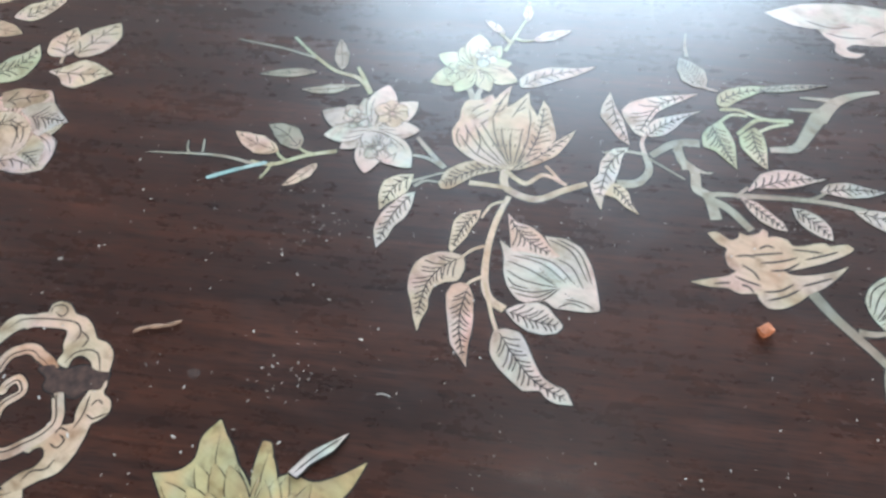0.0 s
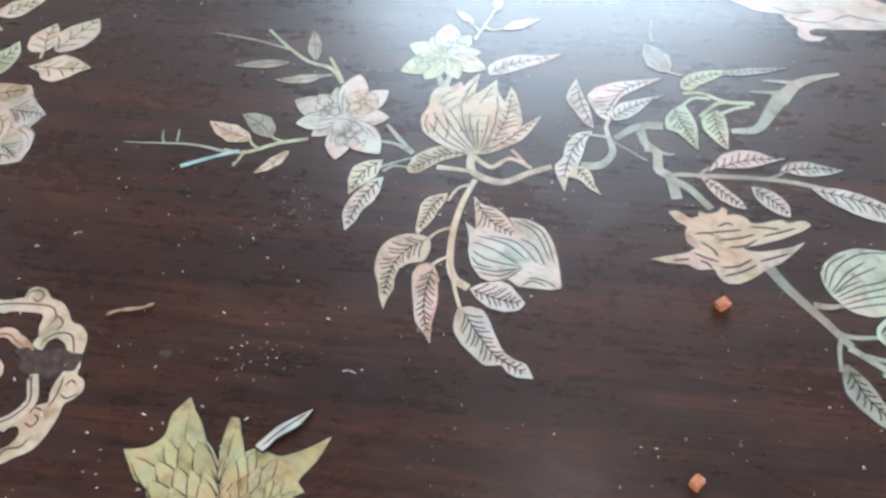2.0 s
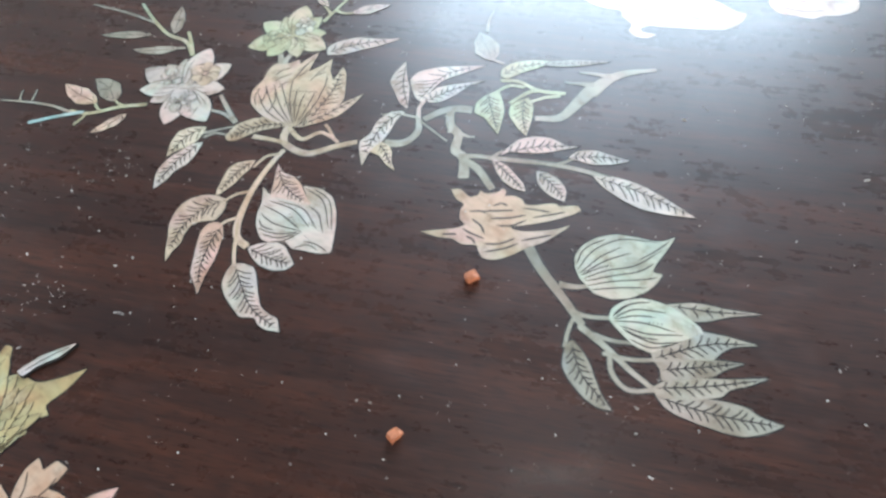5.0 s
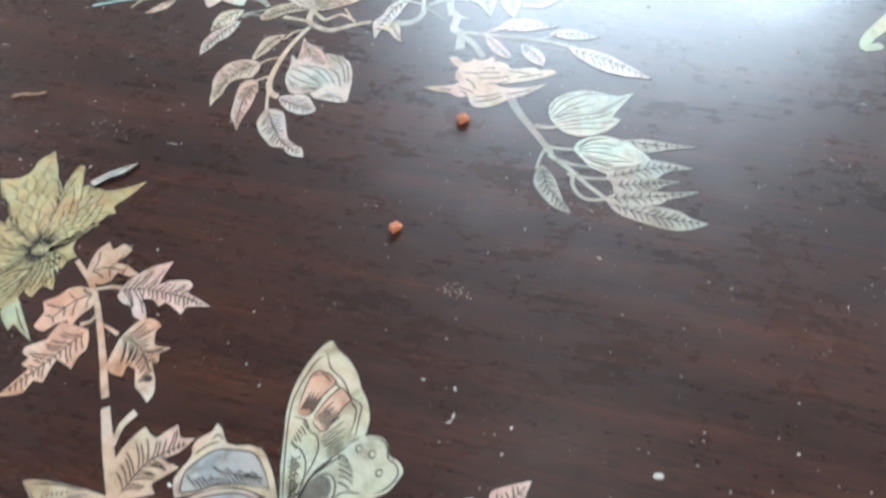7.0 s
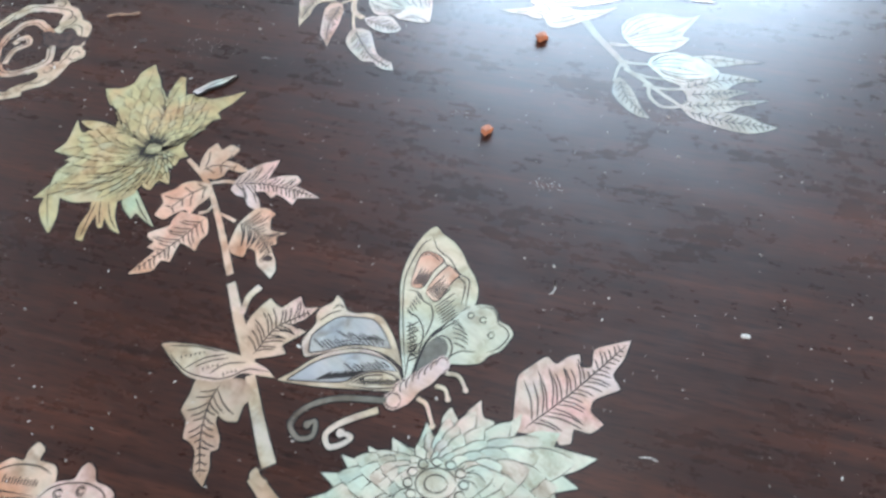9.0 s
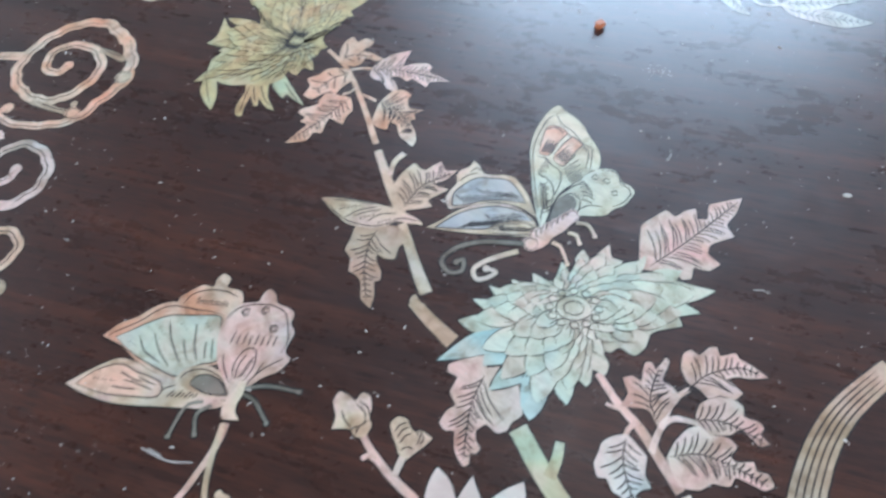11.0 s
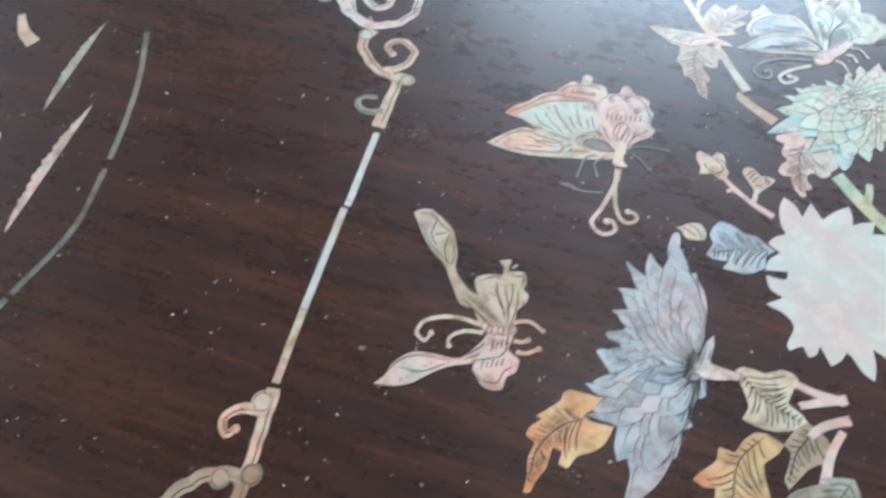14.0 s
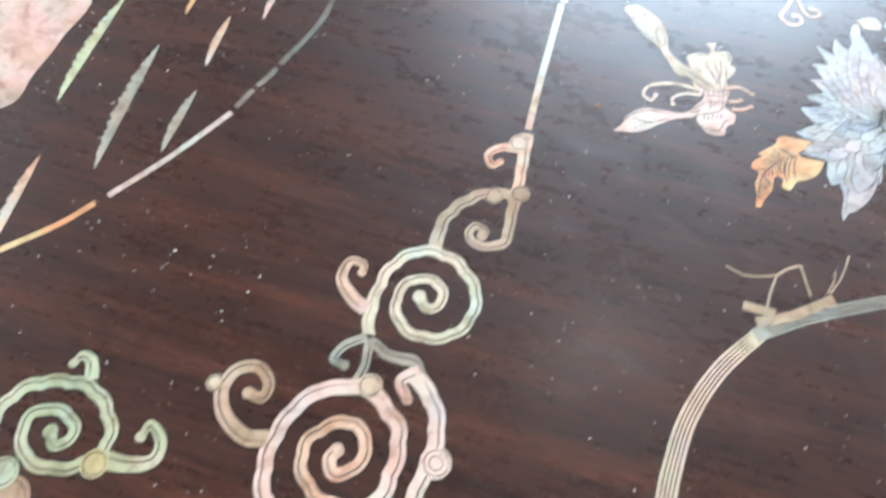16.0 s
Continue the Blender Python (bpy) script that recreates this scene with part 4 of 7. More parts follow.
for mat, comb, rib, edge in (
    (CREAM, 4, [(-148.3, 233.8), (-149.3, 241.6), (-147.8, 248.7)], [(-156.5, 236.6), (-156.4, 243.4), (-152.6, 247.1), (-147.2, 250.4), (-144.9, 245.6), (-144.6, 237.7), (-145.8, 234.8), (-149.5, 232.9), (-153.9, 233.7)]),
    (CREAM, 4, [(-143.6, 233.6), (-137.5, 241.4), (-130.3, 249.7)], [(-144.7, 234.1), (-145.1, 243.6), (-140.2, 247.9), (-133.5, 250.1), (-128.9, 251.4), (-126.9, 242.8), (-129, 237.8), (-132.4, 234.2), (-137.7, 232), (-142.3, 231.8)]),
    (CREAM, 5, [(-151.5, 224.7), (-138.7, 221.8), (-127.4, 220.7)], [(-152.9, 224.8), (-148.9, 226), (-144.8, 227.8), (-139.5, 229.9), (-134.4, 227.8), (-130.3, 224.8), (-125.8, 220.5), (-130.2, 219.1), (-134.1, 216.4), (-140.3, 214.5), (-145.4, 216.8), (-147.5, 220.8)]),
    (CREAM, 5, [(-172, 259.1), (-165.9, 263.6), (-158.1, 268.8)], [(-174.8, 258.7), (-172.6, 265.4), (-166.2, 269.3), (-159.4, 271.9), (-156.1, 268.9), (-159.6, 262.9), (-164.4, 258), (-168.9, 256.6)]),
    (GREEN, 6, [(-175, 225.4), (-166.9, 229.1), (-160.3, 237)], [(-176.6, 227.4), (-170.8, 234.4), (-165.6, 236.5), (-160.8, 241.1), (-158.4, 234.1), (-158.9, 229.2), (-161.8, 223.1), (-165.6, 220.6), (-174.4, 220.6)]),
    (TAN, 3, [(-165.7, 209.6), (-158.3, 210.7), (-150.2, 211.2)], [(-168.3, 214.4), (-160.9, 216.2), (-152.5, 214.1), (-148.8, 211.6), (-150.3, 208.2), (-157.9, 205.6), (-165.2, 206.3)]),
    (WHITE, 7, [(-154, 200.9), (-147.4, 199.1), (-139.5, 196.9)], [(-158, 204.1), (-153.9, 207), (-146.3, 207.2), (-143, 203), (-140.7, 199.9), (-137.9, 196.5), (-142.9, 194.4), (-147.2, 190.3), (-150.2, 192), (-152.8, 198.2)]),
    (CREAM, 5, [(-151.4, 182.8), (-148.1, 179.8), (-144.5, 175.8)], [(-150, 191.4), (-146.2, 188.3), (-143.8, 184.8), (-144, 179.5), (-143.7, 174.5), (-148.8, 177.3), (-153.5, 181.4), (-151.3, 185.5)]),
    (PINK, 4, [(-160.4, 179.3), (-153.5, 179.3), (-145.7, 175.7)], [(-161.8, 181), (-154.3, 182), (-149, 177.8), (-143.8, 174.7), (-151.1, 174.3), (-160.2, 175.9)]),
    (CREAM, 4, [(-165.3, 197.3), (-160.3, 198.9), (-153.9, 194.6)], [(-169.3, 204), (-160.6, 203.5), (-155.2, 199.8), (-151.3, 194.3), (-151.3, 186.8), (-154.6, 182.8), (-162.4, 181.9)]),
):
    cut(m, edge, mat, "petal" if mat in (WHITE, PINK) else "leaf", rib, comb)

m = Motif("cloud_scroll", "pink-white pearl cloud scroll inlaid near the far edge", "inlay")
cut(m, [(135.5, 230), (143.4, 222.3), (149.5, 219.2), (153.3, 218.1), (154.1, 214.2), (156.9, 209.5), (155.5, 205.7), (157.2, 202.5), (162.3, 201.1), (165.9, 203), (160.9, 204.5), (160.3, 206.9), (163.8, 208.2), (168.9, 207), (177.3, 205.8), (187.6, 204.4), (194.5, 204.7), (200, 208.5), (202.7, 213), (199.1, 214.7), (192.3, 221.7), (174.3, 230.2), (152.1, 233.4)], WHITE, "scroll", soft=0.9, width=0.6, lines=([(171.1, 211.8), (178.2, 214.1), (183.4, 211.2), (191.2, 208.1)], [(150.3, 223.4), (158.3, 218.3), (167.1, 218.1)], [(155.5, 215.8), (161.5, 212.5), (169.8, 210.9)], [(196.6, 212.2), (199.7, 212.6), (201.4, 211.1)]))
cut(m, [(212.7, 219.5), (214.7, 213.1), (221.4, 210.7), (227.1, 208.7), (230.8, 210), (237.7, 210), (245.7, 213.2), (246.9, 221.8), (229.2, 227.4), (217.8, 226.1)], PINK, "scroll", soft=0.9, width=0.6, lines=([(216.8, 216.3), (224.5, 213.4), (233, 213.2)],))
m = Motif("leaf_tendril", "small green pearl tendril inlaid near the table edge", "inlay")
band(m, [(268.0, 152.0), (259.0, 144.0), (251.0, 136.0), (249.0, 131.0), (254.0, 132.0)], 6.0, GREEN, (1.2, 0.5), "tendril", knob=2.0)
band(m, [(259.0, 126.0), (264.0, 132.0), (273.0, 135.0)], 4.0, GREEN, (0.5, 1.0), "tendril")

# ---- the scrolled border ----
def curl(m, pts, w, mat, taper=(1.0, 0.75), scallop=0.0, knob=0.8, groove=True):
    return band(m, pts, w * 0.87, mat, taper, "scroll", scallop, groove, knob=knob * w * 0.55, per=12)


m = Motif("border_scroll", "large coiled peach pearl scroll of the border", "inlay", "border scrolls")
curl(m, [(-128.0, 33.0), (-140.0, 43.0), (-154.0, 42.0), (-166.0, 32.0), (-171.0, 18.0), (-168.0, 8.0), (-158.0, -0.0), (-147.0, -1.0), (-138.0, 6.0), (-134.0, 17.0), (-140.0, 27.0), (-151.0, 30.0), (-159.0, 25.0), (-158.0, 16.0), (-152.0, 14.0), (-149.0, 18.0)], 5.6, PEACH, (1.1, 0.8), 0.22)
curl(m, [(-129.0, 35.0), (-122.0, 22.0), (-121.0, 10.0), (-128.0, -1.0), (-134.0, -10.0), (-145.0, -14.0), (-160.0, -14.0), (-169.0, -9.0), (-166.0, -6.0)], 6.0, PEACH, (1.1, 0.55), 0.25)
curl(m, [(-172.0, 23.0), (-185.0, 22.0), (-194.0, 13.0), (-189.0, 4.0), (-181.0, 3.0), (-179.0, 10.0), (-186.0, 13.0)], 4.6, PEACH, (1.2, 0.7))
curl(m, [(-157.0, -2.0), (-145.0, -6.0), (-138.0, -7.0), (-138.0, -3.0)], 3.6, TAN, (1, 0.6))
curl(m, [(-138.0, 27.0), (-132.0, 25.0), (-126.0, 22.0)], 3.4, TAN, (1, 1))
disc(m, (-122.0, 12.0), 3.6, CREAM, "boss")
disc(m, (-137.0, -8.0), 3.2, PEACH, "boss")
m = Motif("border_scroll", "coiled cream pearl scroll patched with brown wax", "inlay", "border scrolls")
curl(m, [(-121.0, 113.0), (-128.0, 113.0), (-136.0, 111.0), (-147.0, 93.0), (-145.0, 76.0), (-132.0, 63.0), (-125.0, 60.0), (-117.0, 62.0)], 4.8, CREAM, (1, 1), 0.22, 0)
cut(m, [(-138.2, 108.5), (-136, 112.9), (-132.2, 115.1), (-124.3, 115.4), (-123.3, 118.3), (-120.8, 119.3), (-117.4, 117.8), (-115.2, 114.7), (-111.2, 112.8), (-108.3, 109.4), (-106.3, 105.5), (-103, 103.9), (-100.4, 100.5), (-100.1, 96.9), (-101.1, 93.1), (-104.9, 93.4), (-106.1, 97), (-106.9, 98.3), (-109.9, 100.3), (-112.3, 99.6), (-113.3, 96.6), (-115.3, 97.3), (-117, 99), (-115.8, 101.6), (-116.5, 104.4), (-116.3, 108.7), (-121.1, 110.2), (-129.3, 111), (-133.2, 109.4), (-137.2, 105.1)], CREAM, "scroll", soft=0.9, width=0.5, lines=([(-135.4, 110.9), (-131.8, 113.7), (-125.6, 113.6), (-117.3, 112.4), (-113.3, 110.7), (-112, 107.2), (-113.6, 104.8)], [(-114.6, 98.3), (-111.9, 101.3), (-107.7, 101.9), (-104.7, 99.9), (-103, 93.9)], [(-112.3, 108.7), (-109.2, 105.7), (-110.5, 102.7)], [(-123.3, 114.9), (-122.7, 117.6), (-119.5, 117.8), (-117.9, 115.7), (-119.4, 113.9), (-121.7, 115.6)]))
cut(m, [(-101.3, 93.8), (-100.1, 90.8), (-100.6, 87.9), (-98, 85.6), (-97.7, 82.3), (-100.2, 80), (-102.3, 78.9), (-103.1, 75.5), (-105.6, 69.5), (-108.6, 65.9), (-113.5, 64.1), (-117.6, 62.1), (-120.6, 61.6), (-123.4, 63.3), (-118.9, 66.6), (-115.4, 67.9), (-113.5, 70.8), (-114.5, 73.1), (-116.8, 73), (-118.1, 71.9), (-119.6, 72.7), (-118.3, 75.3), (-115.5, 76.6), (-112.5, 77.7), (-110.5, 79.1), (-107.4, 79.7), (-107.4, 83), (-106.5, 86.2), (-104.8, 89.4), (-103.2, 91.9)], CREAM, "scroll", soft=0.9, width=0.5, lines=([(-104.4, 87.7), (-105.2, 82), (-107, 78.1)], [(-118.3, 64.4), (-115.9, 66.9), (-112.1, 67.2), (-110.1, 69.8)], [(-112.9, 74.3), (-110.4, 72.9), (-108.9, 74.9), (-110.6, 76.6)], [(-104.2, 81.9), (-101.9, 80.5), (-98.6, 81.8)], [(-103.6, 84.3), (-101.8, 85.9), (-99.9, 84.6)], [(-112, 76.9), (-110.8, 78.4), (-108.3, 77.4)]))
curl(m, [(-117.0, 96.0), (-125.0, 103.0), (-132.0, 102.0), (-137.0, 91.0), (-136.0, 81.0), (-130.0, 73.0), (-123.0, 73.0), (-113.0, 79.0), (-114.0, 88.0), (-115.0, 88.0)], 4.4, PEACH, (0.9, 0.9), 0.15, 0)
curl(m, [(-131.0, 78.0), (-130.0, 86.0), (-125.0, 90.0), (-127.0, 94.0), (-130.0, 93.0), (-131.0, 91.0)], 3.4, PEACH, (0.8, 0.9))
curl(m, [(-202.0, 50.0), (-200.0, 41.0), (-206.0, 38.0), (-213.0, 42.0)], 4.2, CREAM, (1.2, 0.8))
sheet(m, [(-122.0, 97.0), (-118.0, 98.0), (-115.0, 96.0), (-108.0, 97.0), (-104.0, 95.0), (-100.0, 94.0), (-101.0, 91.0), (-102.0, 89.0), (-106.0, 89.0), (-109.0, 87.0), (-113.0, 89.0), (-116.0, 89.0), (-119.0, 91.0), (-119.0, 94.0)], WAX, "wax_patch", label="brown wax filling")
m = Motif("border_scroll", "coiled pearl scroll with a blue and pink sheen", "inlay", "border scrolls", z=0.4)
curl(m, [(-162.0, -19.0), (-172.0, -26.0), (-173.0, -37.0), (-167.0, -47.0), (-156.0, -53.0), (-145.0, -52.0), (-137.0, -45.0), (-136.0, -35.0), (-142.0, -27.0), (-151.0, -24.0), (-159.0, -29.0), (-161.0, -36.0), (-156.0, -42.0), (-150.0, -41.0), (-149.0, -36.0)], 5.4, WHITE, (1.1, 0.75), 0.22)
cut(m, [(-161.1, -18.5), (-166.8, -21.1), (-173.6, -25.9), (-172.6, -33.7), (-170.2, -43.5), (-165.3, -50.1), (-160.7, -55.2), (-152, -56.3), (-143.8, -53.5), (-142.3, -50.3), (-151.5, -51.8), (-159.6, -49.5), (-164.4, -44.6), (-166.5, -36.3), (-165.9, -29.1), (-161.9, -22.7)], WHITE, "scroll", soft=0.9, width=0.5, lines=([(-163.6, -21.6), (-167.6, -32.1), (-166.8, -42.5), (-159.2, -49.3), (-148.9, -53.5)], [(-172.1, -26.4), (-169, -24.8), (-167.5, -28.9), (-170.2, -29.6)]))
curl(m, [(-171.0, -29.0), (-178.0, -32.0), (-179.0, -37.0), (-182.0, -39.0), (-186.0, -35.0)], 4.2, GREY, (1.2, 0.6))
m = Motif("border_scroll", "small cream pearl scroll ending in a curl above the rod", "inlay", "border scrolls", z=0.55)
curl(m, [(-154.0, -57.0), (-158.0, -65.0), (-154.0, -74.0), (-148.0, -81.0), (-140.0, -85.0)], 5.0, CREAM, (1.2, 0.9), 0.15)
curl(m, [(-145.0, -81.0), (-137.0, -78.0), (-133.0, -70.0), (-137.0, -64.0), (-143.0, -63.0), (-146.0, -67.0), (-143.0, -71.0)], 4.4, CREAM, (1.0, 0.8), 0.15)
curl(m, [(-137.0, -82.0), (-139.0, -92.0), (-141.0, -102.0), (-143.0, -113.0)], 6.0, CREAM, (0.8, 1.2), 0.1, 0.0)
curl(m, [(-142.0, -104.0), (-149.0, -105.0), (-154.0, -101.0), (-152.0, -97.0), (-147.0, -97.0)], 3.4, GREY, (1.2, 0.7))
disc(m, (-134.0, -86.0), 3.4, CREAM, "boss")
disc(m, (-157.0, -60.0), 3.6, MINT, "boss")

m = Motif("border_rod", "straight segmented pearl rod joining two border scrolls", "inlay")
for mat, pts in ((BRIGHT, [(-143.0, -116.0), (-149.0, -153.0)]), (BRIGHT, [(-150.0, -154.0), (-157.0, -198.0)]), (CREAM, [(-157.0, -198.0), (-161.0, -227.0)])):
    band(m, pts, 2.9, mat, (1.0, 1.0), "rod_segment")

m = Motif("border_scroll", "peach pearl scroll with a small curl below the rod", "inlay", "border scrolls")
curl(m, [(-161.0, -229.0), (-162.0, -240.0), (-163.0, -253.0), (-165.0, -262.0)], 5.4, PEACH, (1.1, 0.8), 0.1, 0.0)
curl(m, [(-164.0, -237.0), (-171.0, -237.0), (-176.0, -241.0), (-174.0, -246.0), (-171.0, -244.0)], 3.6, PEACH, (1.3, 0.8))
curl(m, [(-165.0, -259.0), (-174.0, -259.0), (-183.0, -264.0), (-190.0, -273.0), (-192.0, -285.0)], 5.0, TAN, (1, 1.2), 0.2, 0.0)
curl(m, [(-164.0, -259.0), (-165.0, -269.0), (-167.0, -280.0), (-176.0, -282.0), (-180.0, -278.0), (-178.0, -274.0), (-174.0, -276.0), (-175.0, -278.0)], 4.6, TAN, (1.2, 0.7), 0.12)
disc(m, (-164.0, -234.0), 4.0, PEACH, "boss")
disc(m, (-162.0, -258.0), 3.8, TAN, "boss")
disc(m, (-172.0, -260.0), 3.6, TAN, "boss")
m = Motif("border_scroll", "coiled cream and mint pearl scroll", "inlay", "border scrolls", z=0.4)
curl(m, [(-211.0, -321.0), (-211.0, -309.0), (-207.0, -295.0), (-197.0, -287.0), (-185.0, -289.0), (-178.0, -296.0), (-175.0, -302.0), (-176.0, -311.0), (-182.0, -318.0), (-191.0, -320.0), (-199.0, -317.0), (-203.0, -309.0), (-200.0, -300.0), (-192.0, -298.0), (-187.0, -302.0), (-188.0, -308.0), (-192.0, -309.0), (-195.0, -305.0)], 5.6, OLIVE, (0.9, 0.75), 0.22)
curl(m, [(-213.0, -312.0), (-219.0, -308.0), (-224.0, -301.0), (-222.0, -294.0), (-217.0, -295.0), (-217.0, -298.0)], 4.0, CREAM, (1.6, 0.8))
m = Motif("border_scroll", "large coiled pink pearl scroll with curls at its joint", "inlay", "border scrolls", z=0.55)
curl(m, [(-211.0, -322.0), (-218.0, -326.0), (-221.0, -331.0), (-217.0, -333.0)], 4.0, GREY, (1, 0.8))
curl(m, [(-210.0, -323.0), (-210.0, -332.0), (-212.0, -338.0)], 3.6, GREY, (1, 1), 0, 0)
curl(m, [(-210.0, -323.0), (-202.0, -328.0), (-194.0, -329.0), (-191.0, -334.0)], 4.2, GREY, (0.9, 1.3), 0.1, 0)
curl(m, [(-207.0, -340.0), (-196.0, -351.0), (-195.0, -362.0), (-198.0, -373.0), (-208.0, -385.0), (-222.0, -388.0), (-232.0, -381.0), (-236.0, -368.0), (-233.0, -354.0), (-224.0, -343.0), (-208.0, -339.0)], 6.0, PINK, (1, 1), 0.2, 0)
curl(m, [(-203.0, -377.0), (-216.0, -376.0), (-224.0, -368.0), (-224.0, -359.0), (-217.0, -353.0), (-210.0, -352.0), (-205.0, -358.0), (-207.0, -365.0), (-213.0, -368.0), (-216.0, -364.0), (-214.0, -361.0)], 5.6, PEACH, (0.8, 0.9), 0.2)
curl(m, [(-237.0, -360.0), (-245.0, -360.0), (-253.0, -354.0), (-256.0, -346.0), (-253.0, -339.0), (-246.0, -337.0), (-241.0, -342.0), (-242.0, -347.0), (-247.0, -346.0)], 4.8, TAN, (1.3, 0.9))
curl(m, [(-191.0, -332.0), (-197.0, -336.0), (-194.0, -342.0)], 4.4, PINK, (1.2, 0.9))
curl(m, [(-192.0, -334.0), (-185.0, -343.0), (-183.0, -353.0), (-185.0, -363.0), (-189.0, -376.0), (-193.0, -386.0)], 5.6, PINK, (1.2, 1.0), 0.12, 0)
disc(m, (-182.0, -361.0), 5.0, PINK, "boss", rings=2)
disc(m, (-207.0, -339.0), 4.2, CREAM, "boss")
disc(m, (-259.0, -344.0), 3.0, CREAM, "boss")
m = Motif("border_scroll", "coiled green-gold pearl scroll with a hooked tail", "inlay", "border scrolls", z=0.4)
curl(m, [(-327.0, -375.0), (-328.0, -363.0), (-323.0, -354.0), (-314.0, -350.0), (-302.0, -350.0), (-293.0, -356.0), (-288.0, -366.0), (-293.0, -374.0), (-303.0, -377.0), (-312.0, -375.0), (-317.0, -368.0), (-316.0, -361.0), (-308.0, -359.0), (-301.0, -363.0), (-301.0, -368.0), (-305.0, -370.0), (-308.0, -366.0)], 5.6, GREEN, (1, 0.75), 0.22)
curl(m, [(-291.0, -372.0), (-280.0, -373.0), (-272.0, -371.0), (-271.0, -365.0), (-276.0, -360.0), (-278.0, -364.0)], 4.4, GREEN, (1.6, 0.7))
curl(m, [(-301.0, -348.0), (-303.0, -342.0), (-307.0, -340.0), (-309.0, -343.0)], 4.2, GREEN, (1.4, 0.7))
disc(m, (-290.0, -374.0), 4.6, GOLD, "boss")
disc(m, (-314.0, -388.0), 8.0, TAN, "boss")
disc(m, (-318.0, -380.0), 5.0, GREEN, "boss")

# ---- the chrysanthemum spray ----
m = Motif("chrysanthemum", "yellow-green pearl chrysanthemum in side view inlaid in the table", "inlay", "chrysanthemums", z=0.4)
heart = [(-51.8, 32.5)][0]
ring = [(-41, 29.2), (-42.7, 17.4), (-49.3, 14.8), (-53.9, 13.2), (-59.8, 8.6), (-68, 9.1), (-81.2, 10.6), (-90.4, 10.3), (-87.6, 21.7), (-90.9, 31.8), (-87.6, 47.4), (-74.2, 39.9), (-72.5, 49.9), (-81, 63.4), (-64.5, 76.9), (-55, 60.6), (-50, 69.6), (-37.5, 60.2), (-31.5, 50.5), (-36.1, 43.8), (-39.3, 39)]
cut(m, [(-69.2, 11.3), (-60.1, 12), (-57.8, 2.6), (-53.9, -4.1), (-57.9, -2.2), (-61.5, 2.5), (-61.1, -1.8), (-62.7, -1.8), (-65, 3.6), (-66.2, -1.9), (-66.2, -7.5), (-69.1, -6.4), (-69.5, -1.3), (-67.9, 5.9)], GOLD, "petals", soft=0.9, lines=([(-66.7, 8.4), (-67.3, 1.1), (-67.4, -5.4)], [(-65.2, 8.9), (-63.8, 3.6), (-62.3, -0.6)], [(-62.2, 9), (-59.4, 2.5), (-56, -2.1)]))
cut(m, [(-57.4, 9.1), (-53.7, 14.7), (-48.6, 7.6), (-42.4, -1.3), (-46.8, 1.7), (-50.7, 4.4), (-51.7, 2.2)], GREEN, "petals", soft=0.9, lines=([(-52.9, 11.2), (-48.9, 5.2), (-44.7, 0.8)],))
cut(m, [(-61, 37.3), (-49.1, 30.6), (-43.2, 21.5), (-42.4, 17.2), (-46.7, 18.9), (-48.6, 14.5), (-51.1, 15.7), (-54.1, 18.7), (-53.8, 12.9), (-59.6, 9.3), (-68, 9.1), (-75.1, 8.5), (-81.2, 10.6), (-79.1, 2), (-79.5, -4.8), (-83.3, -0.5), (-86.9, 5.5), (-87, 10.4), (-91.1, 10.1), (-86.8, 16.8), (-86.7, 22), (-83.8, 26), (-82.6, 28.7), (-91.3, 31.8), (-88.4, 35.4), (-87.7, 39.6), (-87.7, 47.7), (-83.5, 41.1), (-79.5, 42), (-74.2, 39.9), (-70.8, 43.9)], GOLD, "petals", soft=0.9, width=0.34, lines=[[(-87.2, 20.6), (-86, 11.7), (-81, -1.6)], [(-86.7, 22), (-76.3, 23.5), (-64.1, 26.3)]])
cut(m, [(-41.4, 34.3), (-38.5, 30.3), (-41.4, 28.9), (-42.2, 25.7), (-45.8, 26.7), (-49.3, 24), (-58.5, 29.1), (-64.3, 37.2), (-67.5, 40), (-70.8, 43.9), (-71.4, 50), (-73.9, 54.1), (-77.2, 55.5), (-82, 64.4), (-75.4, 64.4), (-70.9, 67.3), (-69.8, 73), (-67.1, 75.9), (-65, 77.9), (-62.8, 73), (-63.1, 66.7), (-58.4, 60.3), (-54.5, 58.8), (-54.7, 62.1), (-52.5, 70.9), (-49.9, 70), (-48.5, 60.7), (-44.1, 61.6), (-37.7, 59), (-31.1, 60.2), (-23.4, 63.3), (-27.6, 56.7), (-32.3, 51.9), (-30.5, 49), (-38, 46.6), (-35.2, 43.8), (-39.7, 40.4)], GOLD, "petals", soft=0.9)
dense = [q for a, b in zip(ring, ring[1:]) for q in (a, tuple(np.array(heart) + ((np.array(a) + np.array(b)) / 2 - np.array(heart)) * 0.94))] + ring[-1:]
petal_rows(m, heart, dense, [GOLD], 0.17, (0.95, 0.84, 0.73, 0.61, 0.49, 0.37))
cut(m, [(-44.5, 61.9), (-38.5, 66.9), (-28.5, 71.1), (-32.6, 66.7), (-38.8, 63.5), (-42.2, 60.4)], WHITE, "petal", [(-43, 61.6), (-36.1, 66.6), (-30, 70.1)])
disc(m, heart, 3.0, GOLD, "flower_heart", 0.8, 2)

